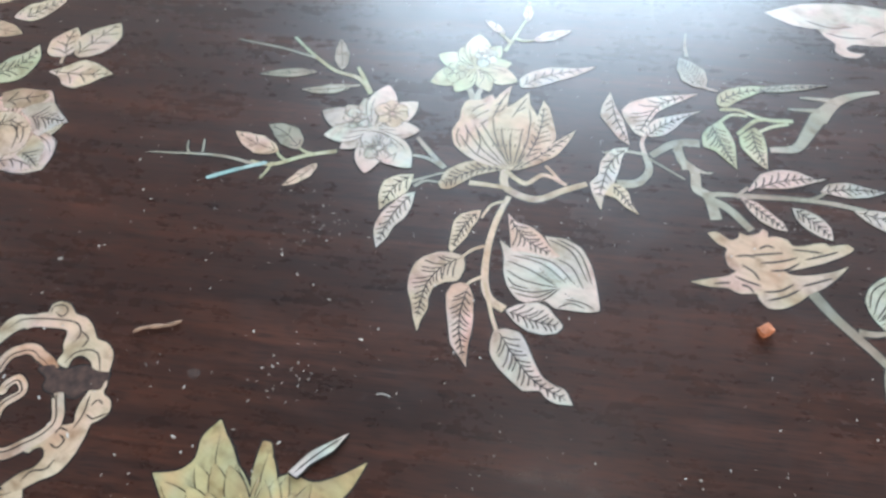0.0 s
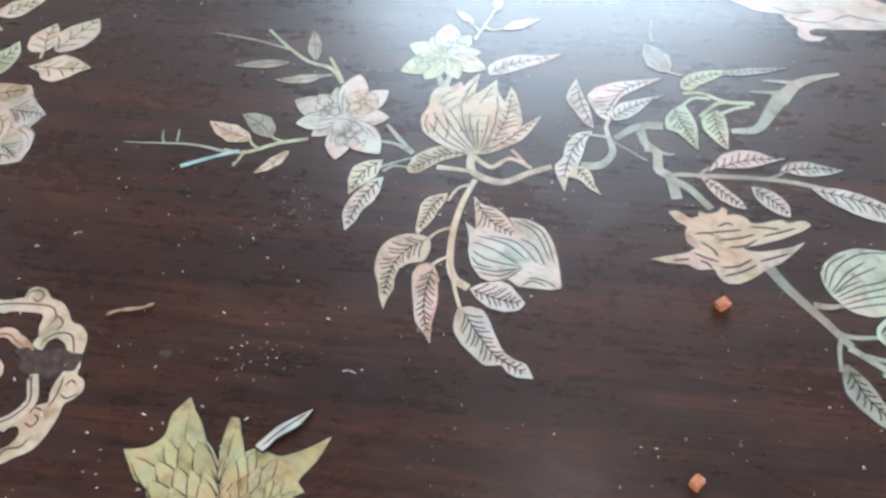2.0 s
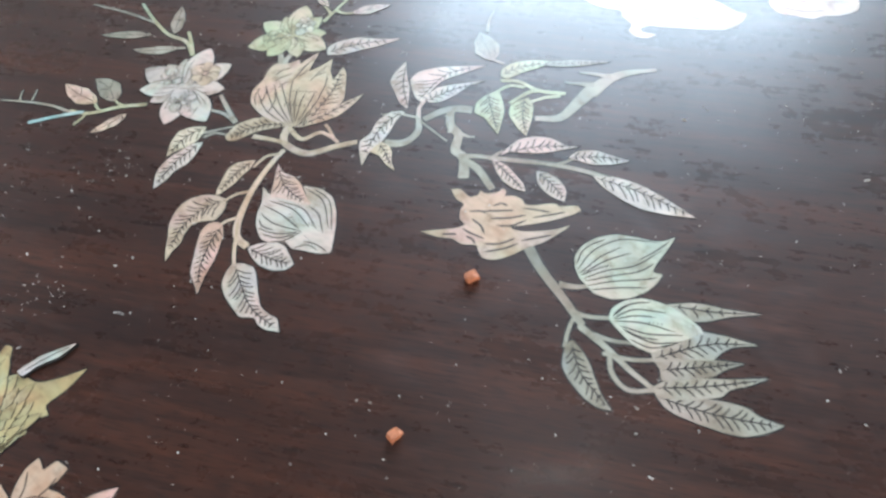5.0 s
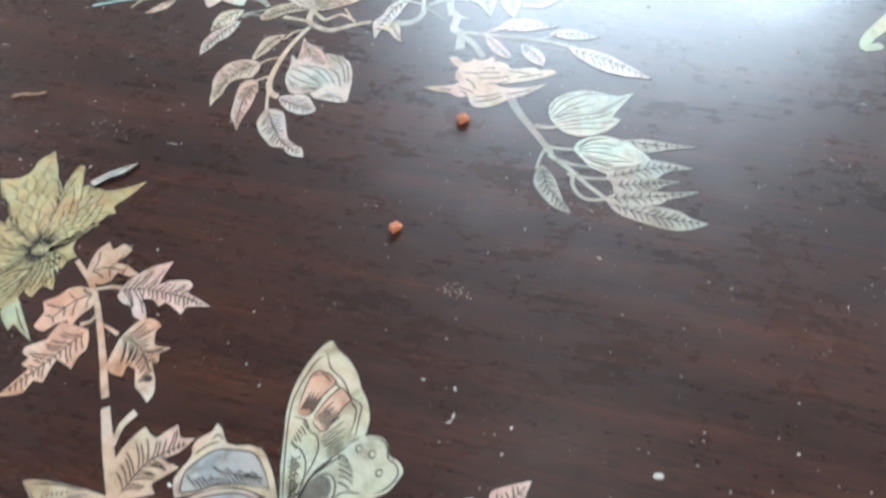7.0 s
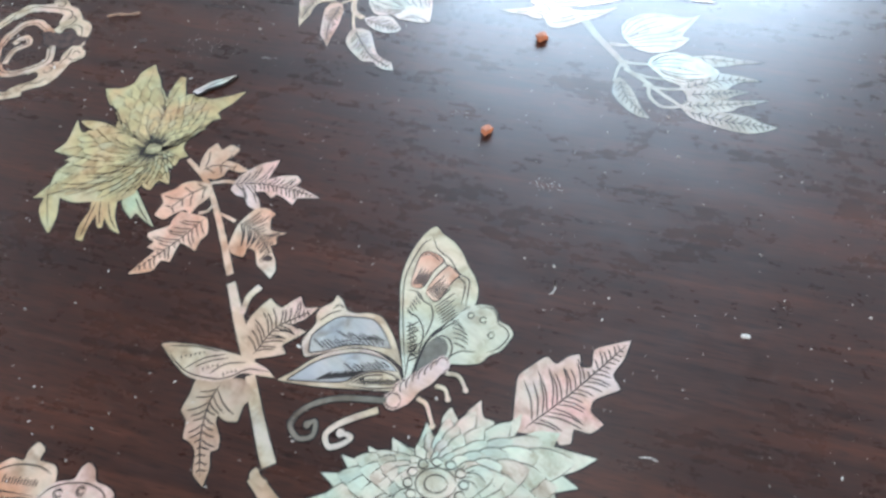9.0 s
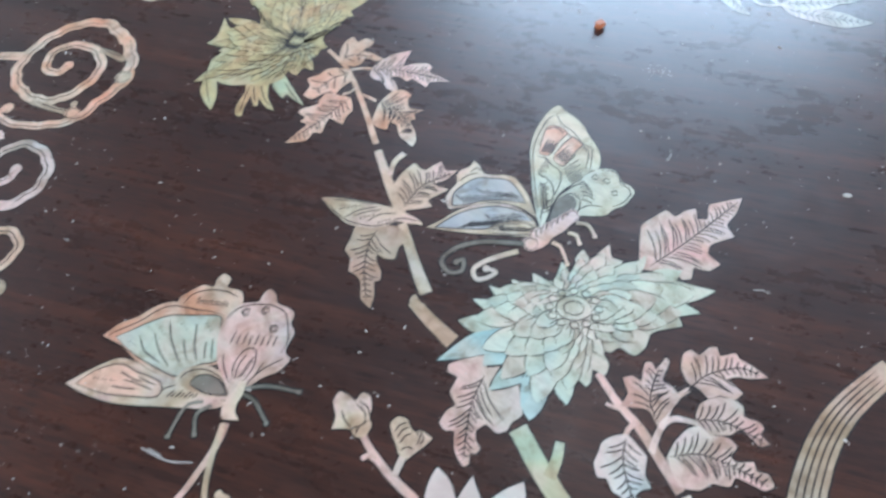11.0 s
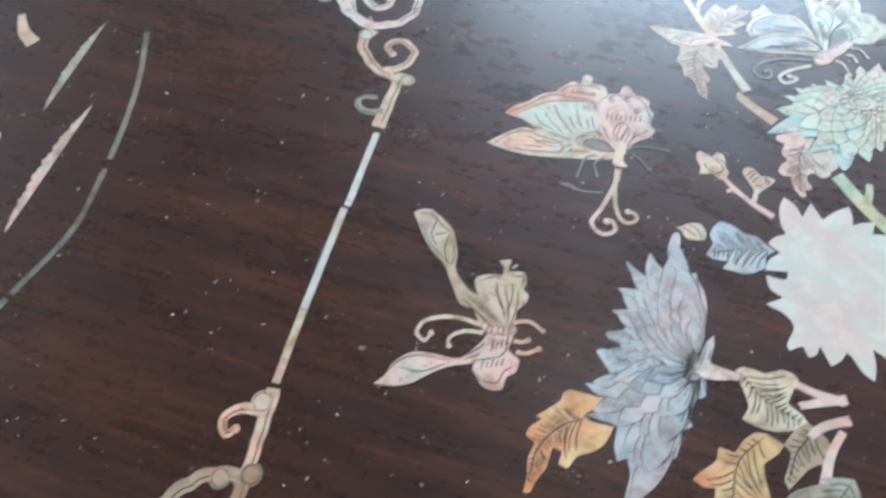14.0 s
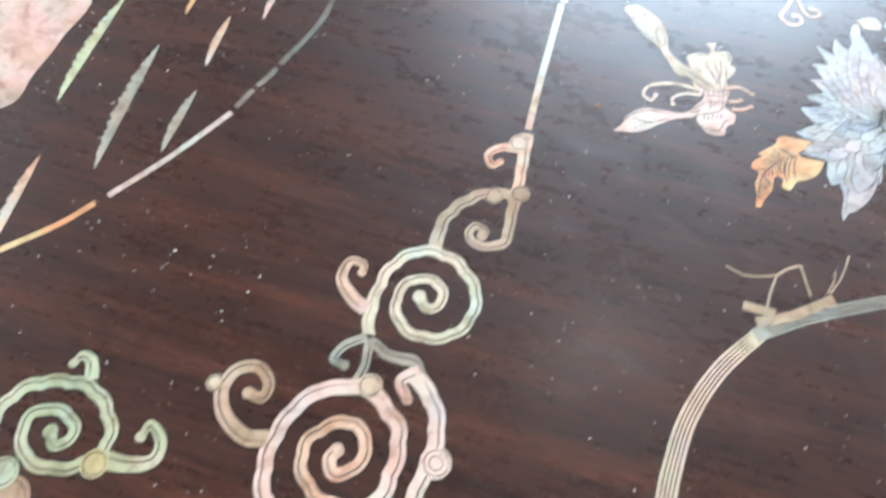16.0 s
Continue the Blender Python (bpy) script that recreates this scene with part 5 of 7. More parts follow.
m = Motif("leaf_spray", "pinkish pearl stem with lobed combed leaves inlaid in the table", "inlay", z=0.3)
for mat, w, pts in (
    (PEACH, 2.2, [(-38.0, 29.0), (-28.0, 18.0), (-19.0, -0.0), (-11.0, -19.0)]), (CREAM, 3.6, [(-10.0, -22.0), (-4.0, -36.0), (2.0, -49.0)]), (CREAM, 3.8, [(3.0, -53.0), (9.0, -68.0), (14.0, -79.0)]),
    (TAN, 4.6, [(10.0, -82.0), (16.0, -88.0), (24.0, -95.0)]), (CREAM, 2.2, [(-4.0, -33.0), (-3.0, -27.0), (-0.0, -23.0)]), (PEACH, 1.4, [(-27.0, 18.0), (-21.0, 19.0), (-15.0, 18.0)]), (PEACH, 1.2, [(-20.0, 5.0), (-16.0, 3.0), (-14.0, 2.0)]), (PEACH, 1.2, [(-24.0, 8.0), (-25.0, 6.0), (-28.0, 5.0)]),
    (TAN, 2.0, [(11.0, -80.0), (10.0, -82.0), (14.0, -84.0)]),
):
    band(m, pts, w, mat, (0.8, 1.1))
for mat, comb, rib, edge in (
    (PEACH, 3, [(-31.2, 24.3), (-26.3, 26.3), (-19, 25.1)], [(-32.5, 23.8), (-32.9, 28.5), (-31.6, 33.6), (-28.8, 36.7), (-26.3, 33.4), (-23.2, 35.9), (-19.3, 33.8), (-21.5, 30.3), (-23.4, 28.4), (-19.1, 27.2), (-13.7, 23.9), (-17.1, 23.1), (-21.7, 24.5), (-23, 21.4), (-25.8, 19.8), (-30.3, 21)]),
    (PINK, 18, [(-19.5, 17.9), (-8.7, 18.2), (2, 16.1), (12.8, 12.9)], [(-16.3, 13), (-18.8, 15.7), (-16.7, 21.5), (-14.1, 23.9), (-10.5, 26.8), (-6.6, 28.2), (-3.1, 29.1), (-4.8, 24.6), (-6, 20), (-1.1, 21.9), (4.1, 22), (6.1, 20), (4.9, 17.4), (9.4, 15.1), (14, 12.5), (6, 12.1), (4.9, 9.4), (0.7, 12.4), (-1.6, 13.6), (-3.4, 12.1), (-6.3, 14.7), (-9.6, 14.6), (-6.5, 8.6), (-7.3, 6.7), (-10.7, 8.3), (-13.2, 12.1)]),
    (PEACH, 4, [(-27.3, 16.5), (-33.5, 12.9), (-39, 6.6)], [(-26.6, 17.3), (-33, 18.9), (-36.9, 17.8), (-39.3, 15.2), (-43.9, 12.9), (-41.9, 9), (-43.6, 4.1), (-39.7, 2.1), (-36.4, 4.8), (-33.1, 6.3), (-30.9, 4.2), (-29.1, 8.1), (-26.1, 11.6)]),
    (PEACH, 14, [(-25.1, 2.9), (-32.8, -6.8), (-44, -18.4)], [(-24.6, 3.2), (-29.2, 4.5), (-34.6, 5.5), (-36.6, 1.9), (-37, -0.4), (-43.4, -3.4), (-43.5, -5.2), (-40.7, -7), (-42.4, -9.3), (-39.1, -10.5), (-42.6, -15.3), (-45.9, -19.9), (-40.4, -19.1), (-37.8, -18.2), (-36, -14.4), (-32.9, -14.8), (-32.1, -10.6), (-31.1, -7.2), (-27.6, -8.9), (-25.3, -10.4), (-24.4, -6.1), (-22.8, -3.8), (-23.1, -0.1)]),
    (PEACH, 15, [(-12.8, 1.4), (-5.5, -2.2), (1.1, -11.2)], [(-12.6, 1.1), (-10, 4.9), (-7.5, 7.6), (-3.5, 7.5), (-0.4, 5.2), (-1.6, 3.3), (-0.7, -1.3), (5.2, -2.3), (1.8, -4), (2.2, -6.9), (0.2, -7.6), (2.9, -12.8), (3.8, -17.1), (2.6, -20.1), (-0.4, -17.2), (-2.8, -15.2), (-4.5, -9.8), (-7, -8.7), (-8.2, -12.1), (-12.4, -10.9), (-14.2, -8.1), (-13.4, -2.1)]),
    (CREAM, 14, [(2.6, -46.4), (8.2, -37.2), (18.6, -31.2)], [(-1.7, -36.8), (-0.7, -33.6), (2.1, -29.5), (4.4, -27.3), (6.7, -29.4), (8.7, -30.3), (11.1, -28.2), (14.1, -26.3), (16, -30.1), (20.4, -29.9), (16.7, -34), (12.3, -36.1), (17.8, -38.4), (14.3, -40.8), (11.1, -43.1), (12.7, -45.7), (8.3, -46.9), (1.9, -47.4)]),
    (TAN, 12, [(-5.4, -56.1), (-7.4, -62.2), (-7.5, -71.3), (-5, -82.9)], [(-13.1, -55), (-9.2, -55.2), (-4.1, -54.4), (1.1, -54.2), (4.6, -57.4), (4.4, -60.8), (3, -62.6), (2.2, -67), (-1.1, -67.1), (-4, -65.4), (-3.9, -67.9), (-1.8, -71.9), (-1.7, -75.2), (-3.6, -75.9), (-2.8, -80.5), (-3.5, -85.4), (-6.9, -82.3), (-8, -76.1), (-10.4, -73.4), (-12.5, -72.5), (-12.9, -67.5), (-15.2, -64.4), (-14, -59.9)]),
):
    cut(m, edge, mat, "leaf", rib, comb, lean=60)
disc(m, [(0.4, -12.5)][0], 1.6, WAX, "wax_patch", 0.7, 0)
cut(m, [(-27.2, -44), (-24.8, -43.5), (-17.4, -43.8), (-9.9, -45), (-2.4, -46.6), (3.4, -48.6), (8.3, -51.1), (10.5, -53.5), (5.2, -53), (0.7, -52.3), (-2.4, -54.2), (-7.3, -55.4), (-12.7, -55), (-16.5, -53.9), (-21, -50.4), (-24, -47.4)], CREAM, "leaf", label="cream leaf with cut edge line and dots", lines=(
    [(-17.8, -51.8), (-12.7, -48.3), (-5.6, -46.5)], [(-9.7, -53.1), (-5.2, -49.8), (0.7, -49)], [(-24, -46.3), (-21.1, -49.5), (-15.7, -53.1), (-7.5, -54.6), (-2.6, -53.5), (2.2, -51.1), (8.6, -51.8)], [(-24.5, -44.5), (-15.4, -44.5), (-7.5, -45.9)], [(-14.6, -51.1), (-10.7, -49.1), (-4.8, -47.8)], *hatch([(-19.7, -47.5)][0], [(-12.9, -45.9)][0], (0.2, -1.1), 6), *hatch([(-12, -51)][0], [(-7.8, -49.7)][0], (0.2, -1.1), 4), *hatch([(-5.4, -52.5)][0], [(-1.7, -51.3)][0], (0.2, -1.1), 4)))

m = Motif("chrysanthemum", "mint and aqua pearl chrysanthemum seen from above, inlaid in the table", "inlay", "chrysanthemums", z=0.45)
heart = [(61, -81.6)][0]
ring = [(25.2, -87.7), (29, -80), (34, -74.9), (41.3, -72.3), (47.9, -69.7), (57.3, -64.9), (64.2, -60.2), (72.7, -57.9), (84.5, -61), (95.1, -66.3), (104.8, -72.9), (99.3, -80.8), (93.6, -85.4), (82.2, -93), (71.2, -99), (64.4, -106.4), (58.8, -112.3), (48.2, -117.5), (36, -109.5), (28.8, -98.9)]
cut(m, [(31.2, -91.8), (25.2, -87.7), (30.1, -85.7), (34.7, -85), (29, -80), (37.3, -80), (34, -74.9), (42.8, -77.6), (41.3, -72.3), (48.4, -75.1), (47.9, -69.7), (54.5, -72.5), (57.3, -64.9), (61, -71), (61.8, -63.3), (64.2, -60.2), (67.6, -66.3), (68.6, -61.8), (72.7, -57.9), (73.4, -62.6), (76.6, -64), (74.5, -69.1), (84.5, -61), (83.5, -65.3), (80.9, -69.8), (88.1, -66.1), (95.1, -66.3), (93.1, -70.1), (104.8, -72.9), (99.5, -76.1), (95, -77.7), (99.3, -80.8), (91.8, -82.5), (67.1, -86.3), (49.2, -89.5)], MINT, "petals", soft=0.9)
cut(m, [(49.2, -88.9), (67.1, -85.7), (91.9, -81.9), (93.6, -85.4), (84.4, -88.2), (82.2, -93), (78.6, -95.8), (74.5, -93.6), (71.8, -95.3), (68.4, -94.2), (71.2, -99), (70, -102.6), (66.4, -100.9), (65.8, -104.6), (64.4, -106.4), (61.1, -103.1), (60.6, -108.7), (58.8, -112.3), (55.9, -109.1), (54.1, -103.7), (50.9, -96.3)], MINT, "petals", soft=0.9)
cut(m, [(31.2, -91.4), (49.2, -88.1), (51.3, -96.3), (54.3, -104.6), (51.7, -113.9), (48.2, -117.5), (45.6, -113.5), (45.5, -106.6), (40.5, -108.4), (36, -109.5), (37.8, -104.9), (40.7, -100.9), (33.9, -102), (34, -98.5), (26.2, -100.4), (19.6, -101.3), (25.6, -95.4)], AQUA, "petals", soft=0.9, lines=(
    *hatch([(34.1, -97.1)][0], [(42, -91.4)][0], (7.0, 1.6), 7), *hatch([(40.4, -102.8)][0], [(49.2, -94.1)][0], (6.0, 3.0), 7), *hatch([(45.6, -105.2)][0], [(53.4, -103.7)][0], (4.0, 9.0), 8)))
petal_rows(m, heart, ring, [MINT], 0.3, (0.86, 0.72, 0.58, 0.46, 0.36))
disc(m, heart, 7.0, MINT, "flower_heart", 0.75, 2)
for i in range(12):
    a = i * 0.5236
    disc(m, (heart[0] + 7.6 * math.cos(a), heart[1] + 5.8 * math.sin(a)), 1.7, MINT, "floret", 0.85)
m = Motif("leaf_group", "pink pearl lobed leaves around the mint chrysanthemum", "inlay", z=0.3)
cut(m, [(81.9, -65.1), (82.5, -55.9), (83.5, -49.8), (88, -46.2), (91.9, -43.7), (94.6, -45.9), (98.1, -43.5), (101.4, -42.6), (102.1, -46.5), (105, -46.4), (106, -41), (110, -39.4), (117.1, -37.5), (114.6, -43.4), (110.9, -48.7), (112.7, -52.9), (108.1, -54.8), (104.7, -56.6), (103.8, -59.9), (107.2, -63.3), (103.4, -66), (98.8, -65), (97.8, -68.9), (94.7, -69.5), (93.2, -66.8), (87.7, -66.7), (83, -66.5)], PINK, "leaf", [(85.3, -65.1), (98.4, -54.7), (115.8, -39)], 20, lean=58)
cut(m, [(23.6, -102.2), (28, -100.3), (34.1, -98.7), (34.8, -102.3), (39, -102), (36.1, -107.8), (37, -109.6), (41.3, -108.7), (44.8, -107.2), (45.6, -111.7), (46.1, -116.1), (43.1, -118.6), (42, -120.8), (39, -121.8), (35.9, -119.6), (33.1, -121.6), (33.2, -124.2), (34.6, -126.6), (33.3, -128.1), (31.6, -127.7), (31.7, -131), (30.1, -131.8), (27.5, -128), (26.8, -123.8), (26.8, -122.1), (23.8, -122), (22.3, -119.8), (24.3, -116.1), (26.5, -114.6), (24.6, -110.6), (26.4, -106.1), (23.4, -104.5)], PINK, "leaf", [(34.5, -104.8), (31.1, -114.6), (29.9, -130)], 13)
band(m, [(45.0, -120.0), (53.0, -133.0), (61.0, -144.0)], 5.6, GREEN, (1, 1))
band(m, [(54.0, -133.0), (56.0, -128.0), (57.0, -123.0)], 3.4, GREEN, (1, 0.8))
band(m, [(68.0, -102.0), (73.0, -110.0), (79.0, -117.0)], 2.6, PINK, (0.8, 1))
band(m, [(79.0, -117.0), (85.0, -127.0), (89.0, -134.0)], 2.8, PINK, (1, 1))
band(m, [(90.0, -135.0), (92.0, -139.0), (94.0, -143.0)], 3.2, PINK, (1, 1.2))
band(m, [(82.0, -124.0), (85.0, -117.0), (89.0, -114.0), (96.0, -115.0)], 2.0, PINK, (1, 0.7))
band(m, [(85.0, -117.0), (89.0, -109.0), (94.0, -105.0)], 2.0, PINK, (1, 0.7))
band(m, [(78.0, -116.0), (76.0, -118.0), (75.0, -120.0)], 1.6, PINK, (1, 0.9))
band(m, [(70.0, -111.0), (73.0, -112.0), (76.0, -112.0)], 1.6, PINK, (0.6, 0.9))
for mat, comb, rib, edge in (
    (PINK, 13, [(92.3, -106.6), (99.1, -100.6), (108.5, -97.7), (115, -99.8)], [(92.1, -98.9), (93.2, -94.2), (95.5, -93), (97.7, -94.4), (101, -91.7), (103, -91.7), (103.7, -94.3), (108.3, -93.2), (109.2, -94.9), (111.9, -96.5), (116.5, -100.2), (111.3, -100.8), (108.1, -100.5), (104.7, -101.3), (108.8, -105.3), (106.3, -107.3), (102.4, -106.3), (99, -107.5), (96.9, -105), (93.8, -103.4)]),
    (PINK, 11, [(94.2, -114), (102.9, -114.1), (113, -119)], [(95, -112.7), (96.3, -109.5), (99, -107.7), (102.3, -106.7), (106.3, -107.4), (108.4, -109.4), (108.3, -112), (112.2, -113.4), (113.2, -115), (111.9, -116.8), (114.2, -119.2), (111.4, -120.1), (109.4, -117.8), (106.6, -115.9), (104, -117.4), (98.5, -117.9), (95.6, -115.6)]),
    (PINK, 10, [(84.4, -115.6), (82.6, -108.8), (85.8, -99)], [(84, -116.4), (82.3, -112.3), (79.9, -111.6), (74, -111.4), (76.4, -107.5), (75.2, -103), (78.1, -102.2), (80.5, -103.9), (81.8, -97.8), (83.9, -97.7), (84.7, -99.9), (88.1, -95.7), (88.8, -97.3), (86.4, -103.1), (89.5, -105), (91, -108.1), (88, -111.9)]),
    (PINK, 16, [(86.7, -124.7), (95.4, -123.5), (104.3, -126.4), (112.3, -130.6)], [(86.2, -124.9), (88.7, -120.4), (92.3, -116.7), (95.6, -115.6), (98.5, -117.9), (103.1, -118.3), (105.3, -120.7), (103.2, -123.3), (104.5, -124.8), (109.2, -124.4), (109.6, -126.8), (112.5, -127.3), (113.6, -130.5), (111, -131.7), (106.8, -129.9), (103.9, -128.9), (102.1, -131.4), (97.6, -131), (94.3, -132.9), (89, -132.5), (87.1, -128.7)]),
    (WHITE, 10, [(75.2, -120.2), (74.3, -128.2), (77.6, -141.1)], [(68.6, -122.1), (71.9, -120.1), (76, -119.6), (78.9, -122.9), (80.7, -125.2), (79.9, -130.1), (81.3, -133.4), (78.8, -134.2), (77.1, -135.9), (78.3, -142), (76, -140.7), (73.2, -136.3), (71, -135.1), (69.6, -131.9), (67.2, -131.7), (66.2, -128.1), (67.6, -124.7)]),
):
    cut(m, edge, mat, "leaf", rib, comb, lean=60)

m = Motif("bud_twig", "two pale pearl buds on a pink twig inlaid in the table", "inlay", z=0.35)
band(m, [(0.0, -125.0), (4.0, -130.0), (10.0, -136.0), (18.0, -142.0)], 2.4, PINK, (0.8, 1.1))
band(m, [(11.0, -136.0), (12.0, -133.0), (13.0, -130.0)], 2.0, PINK)
band(m, [(5.0, -132.0), (3.0, -131.0), (1.0, -132.0)], 1.6, PINK)
cut(m, [(-9.1, -124.3), (-8.5, -120.5), (-10, -116.1), (-8.6, -113), (-5.8, -113.9), (-3.3, -115.5), (-1.8, -113), (0.8, -113.7), (1.8, -117), (1.5, -120.2), (2.6, -122.3), (0.9, -125.8), (-1.7, -126), (-4, -123.9)], CREAM, "bud", soft=0.9, lines=([(-2.8, -116.4), (0.1, -118.9), (0.5, -122.5)], [(-1.9, -115.4), (0.8, -117.4), (1.4, -119.7)], [(-7, -118.6), (-5.8, -121.2), (-3.4, -123.7)], [(-3.6, -124.6), (-2.7, -123.4), (-1.4, -123)], [(-1.8, -125.3), (-1, -122.9), (1.2, -121.2)]))
cut(m, [(8.6, -123.7), (8.2, -121), (10.1, -119.2), (13, -120), (15, -123.1), (17.3, -122.9), (20.7, -124.7), (18.7, -127.1), (15.8, -129.5), (14.2, -131), (11.6, -129.9), (10.5, -127.3)], CREAM, "bud", soft=0.9, lines=([(9.8, -123.5), (10.9, -121.6), (13, -120.7)], [(10.7, -125.2), (11.8, -123), (13.8, -122.1)], [(11.5, -126.8), (12.8, -124.6), (14.7, -123.8)], [(15.6, -123), (17.1, -124.6), (16.4, -126.8)], [(17, -123.2), (18.2, -124.9), (17.3, -127)], [(12, -128.8), (13.6, -127.7), (15.7, -128.2)]))

# ---- the uncut pearl flower and its leaves ----
m = Motif("sunburst_flower", "large plain iridescent pearl flower with a toothed rim", "inlay", z=0.6)
upper_rim = [(20.4, -146.1), (20.2, -140.6), (21.1, -136), (22.9, -132.6), (26.5, -135.5), (29, -140.9), (30.9, -137.4), (33, -134), (34.8, -138.1), (36.5, -141.3), (41.2, -137.5), (47.2, -134.5), (47.8, -139.1), (47.4, -142.9), (51.4, -141.4), (56.1, -140.7), (54, -146.1), (58.4, -146.1), (62.7, -146.8), (60, -151.9), (62.8, -154.7), (64.4, -158.9), (60, -161.1), (63.4, -165.1), (59.8, -168.1), (63, -172), (59.4, -173.3), (62, -177), (62.3, -179.8), (57, -180.9), (58.1, -186.4), (53.1, -187.1)]
lower_rim = [(56.1, -192.5), (56.8, -198.8), (52.8, -197.7), (45.7, -193.1), (45.8, -198.8), (44.3, -204.7), (40.8, -201.9), (38.3, -197), (36.7, -195.1), (34.3, -198.3), (30.6, -200.6), (28.8, -196.3), (27.8, -193.7), (26.1, -197.1), (23.4, -198.3), (21.9, -194.4), (17, -196.5), (16.6, -194), (19.8, -187.3), (17.4, -182.9), (10.8, -179.4), (17.3, -176.3), (13, -172.8), (12.4, -167.7), (19.2, -168.8), (20.4, -165.5), (12.3, -165.5), (14.1, -161), (18.5, -157.6), (14.6, -154.2), (17.6, -150.7), (21.6, -149.3)]
cut(m, upper_rim + lower_rim, OPAL, "flower_plate", label="uncut iridescent shell", soft=0.9)
m = Motif("leaf_group", "bluish and tan pearl leaves around the plain flower", "inlay", z=0.3)
cut(m, [(-8.9, -160.7), (-6.1, -156.2), (-7, -152), (-5.4, -148.6), (-2.5, -145.9), (3, -147.8), (5.8, -150.4), (10.7, -151.4), (13.5, -154.3), (17, -157.2), (13.2, -159.6), (12.5, -164.4), (6.1, -167.7), (0.4, -167.1), (-3.2, -166.4), (-1.4, -163.1), (-6.2, -162.6)], BLUE, "leaf", [(15.6, -157.7), (4.6, -157.5), (-7.1, -160.2)], 12, lean=55)
cut(m, [(-23.6, -146.6), (-18.8, -150), (-14.4, -147.8), (-10.1, -147.9), (-8.1, -152.2), (-9.5, -155), (-15.9, -154.7), (-17.8, -151.4)], CREAM, "bud", lines=([(-17.7, -149.9), (-15, -151.1), (-12.2, -153.8)], [(-14.9, -148.6), (-12, -149.8), (-10.1, -153.6)]))
leaf(m, *[(59.0, -156.0), (87.0, -148.0)], 0.90, TAN, 0.0, "lobed", 9, lobes=2, combed=True)
leaf(m, *[(57.0, -174.0), (77.0, -180.0)], 0.80, PINK, 0.0, "lobed", 6, lobes=2)
leaf(m, *[(61.0, -162.0), (82.0, -164.0)], 0.70, PINK, 0.0, "lobed", 6, lobes=2)
leaf(m, *[(58.0, -204.0), (79.0, -188.0)], 0.80, TAN, 0.0, "lobed", 8, lobes=3, combed=True)
leaf(m, *[(98.0, -155.0), (119.0, -152.0)], 0.9, GOLD, 0.0, "lobed", 6, lobes=2)
band(m, [(95.0, -144.0), (103.0, -153.0), (111.0, -159.0)], 2.6, GREY)
band(m, [(95.0, -144.0), (94.0, -153.0), (94.0, -160.0)], 2.2, GREY)
blossom(m, (72.0, -189.0), [(69.0, -185.0), (74.0, -185.0), (77.0, -190.0), (70.0, -193.0)], 0.8, [PINK, CREAM])
m = Motif("grass_blade", "broad ribbed pearl grass blade inlaid near the leaves", "inlay")
band(m, [(119.0, -141.0), (123.0, -129.0), (129.0, -117.0), (137.0, -107.0), (151.0, -95.0)], 9.0, TAN, (1.1, 0.7), "blade", groove=4)
disc(m, (116.0, -142.0), 5.0, GREY)

m = Motif("chrysanthemum", "blue-grey pearl chrysanthemum in side view inlaid in the table", "inlay", "chrysanthemums", z=0.45)
heart = [(-14.3, -206.7)][0]
upper_edge = [(-41.2, -217), (-49.2, -215.8), (-47.9, -213.7), (-42.1, -213.1), (-45.3, -209), (-48.7, -205.2), (-47.3, -202.6), (-43, -203.6), (-40.1, -206.4), (-41, -200.6), (-45.9, -198.2), (-46.5, -196.1), (-40.9, -194.9), (-38.5, -195.7), (-39.9, -190.4), (-44.5, -187.6), (-38.8, -186.6), (-35.8, -187.8), (-38.3, -182.5), (-42.4, -178.3), (-37, -178.2), (-34.6, -179.8), (-36.9, -173.1), (-39.1, -166.7), (-34.4, -170.5), (-31.7, -172.6), (-31.6, -167.9), (-30, -162.4), (-27, -167.4), (-25, -170.8), (-23.5, -169.4), (-23.1, -159.8), (-20.7, -152.9), (-18.5, -152.7), (-18.3, -156.9), (-20.3, -166.8), (-20.4, -173.8), (-16.8, -171.6), (-13.3, -168.9), (-12.9, -175.3), (-15, -186.8), (-10.8, -182.8), (-11.2, -188.5), (-14.4, -199.5), (-8.6, -193.4), (-8.6, -196.8), (-10.8, -203.3), (-14.1, -209.3), (-25.8, -214.9)]
lower_edge = [(-13.8, -203.5), (-12.8, -215.5), (-15.8, -217.5), (-18.8, -224.5), (-17.8, -226.5), (-20.8, -228.5), (-23.8, -237.5), (-24.8, -237.5), (-25.8, -234.5), (-28.8, -239.5), (-29.8, -242.5), (-31.8, -239.5), (-32.8, -241.5), (-34.8, -246.5), (-36.8, -250.5), (-40.8, -256.5), (-40.8, -252.5), (-38.8, -244.5), (-39.8, -239.5), (-42.8, -240.5), (-43.8, -235.5), (-42.8, -229.5), (-44.8, -228.5), (-53.8, -226.5), (-47.8, -224.5), (-43.8, -220.5), (-48.8, -219.5), (-53.8, -215.5), (-45.8, -215.5), (-41.8, -216.5), (-44.8, -211.5), (-49.8, -203.5), (-47.8, -202.5), (-40.8, -204.5), (-32.8, -199.5), (-21.8, -196.5)]
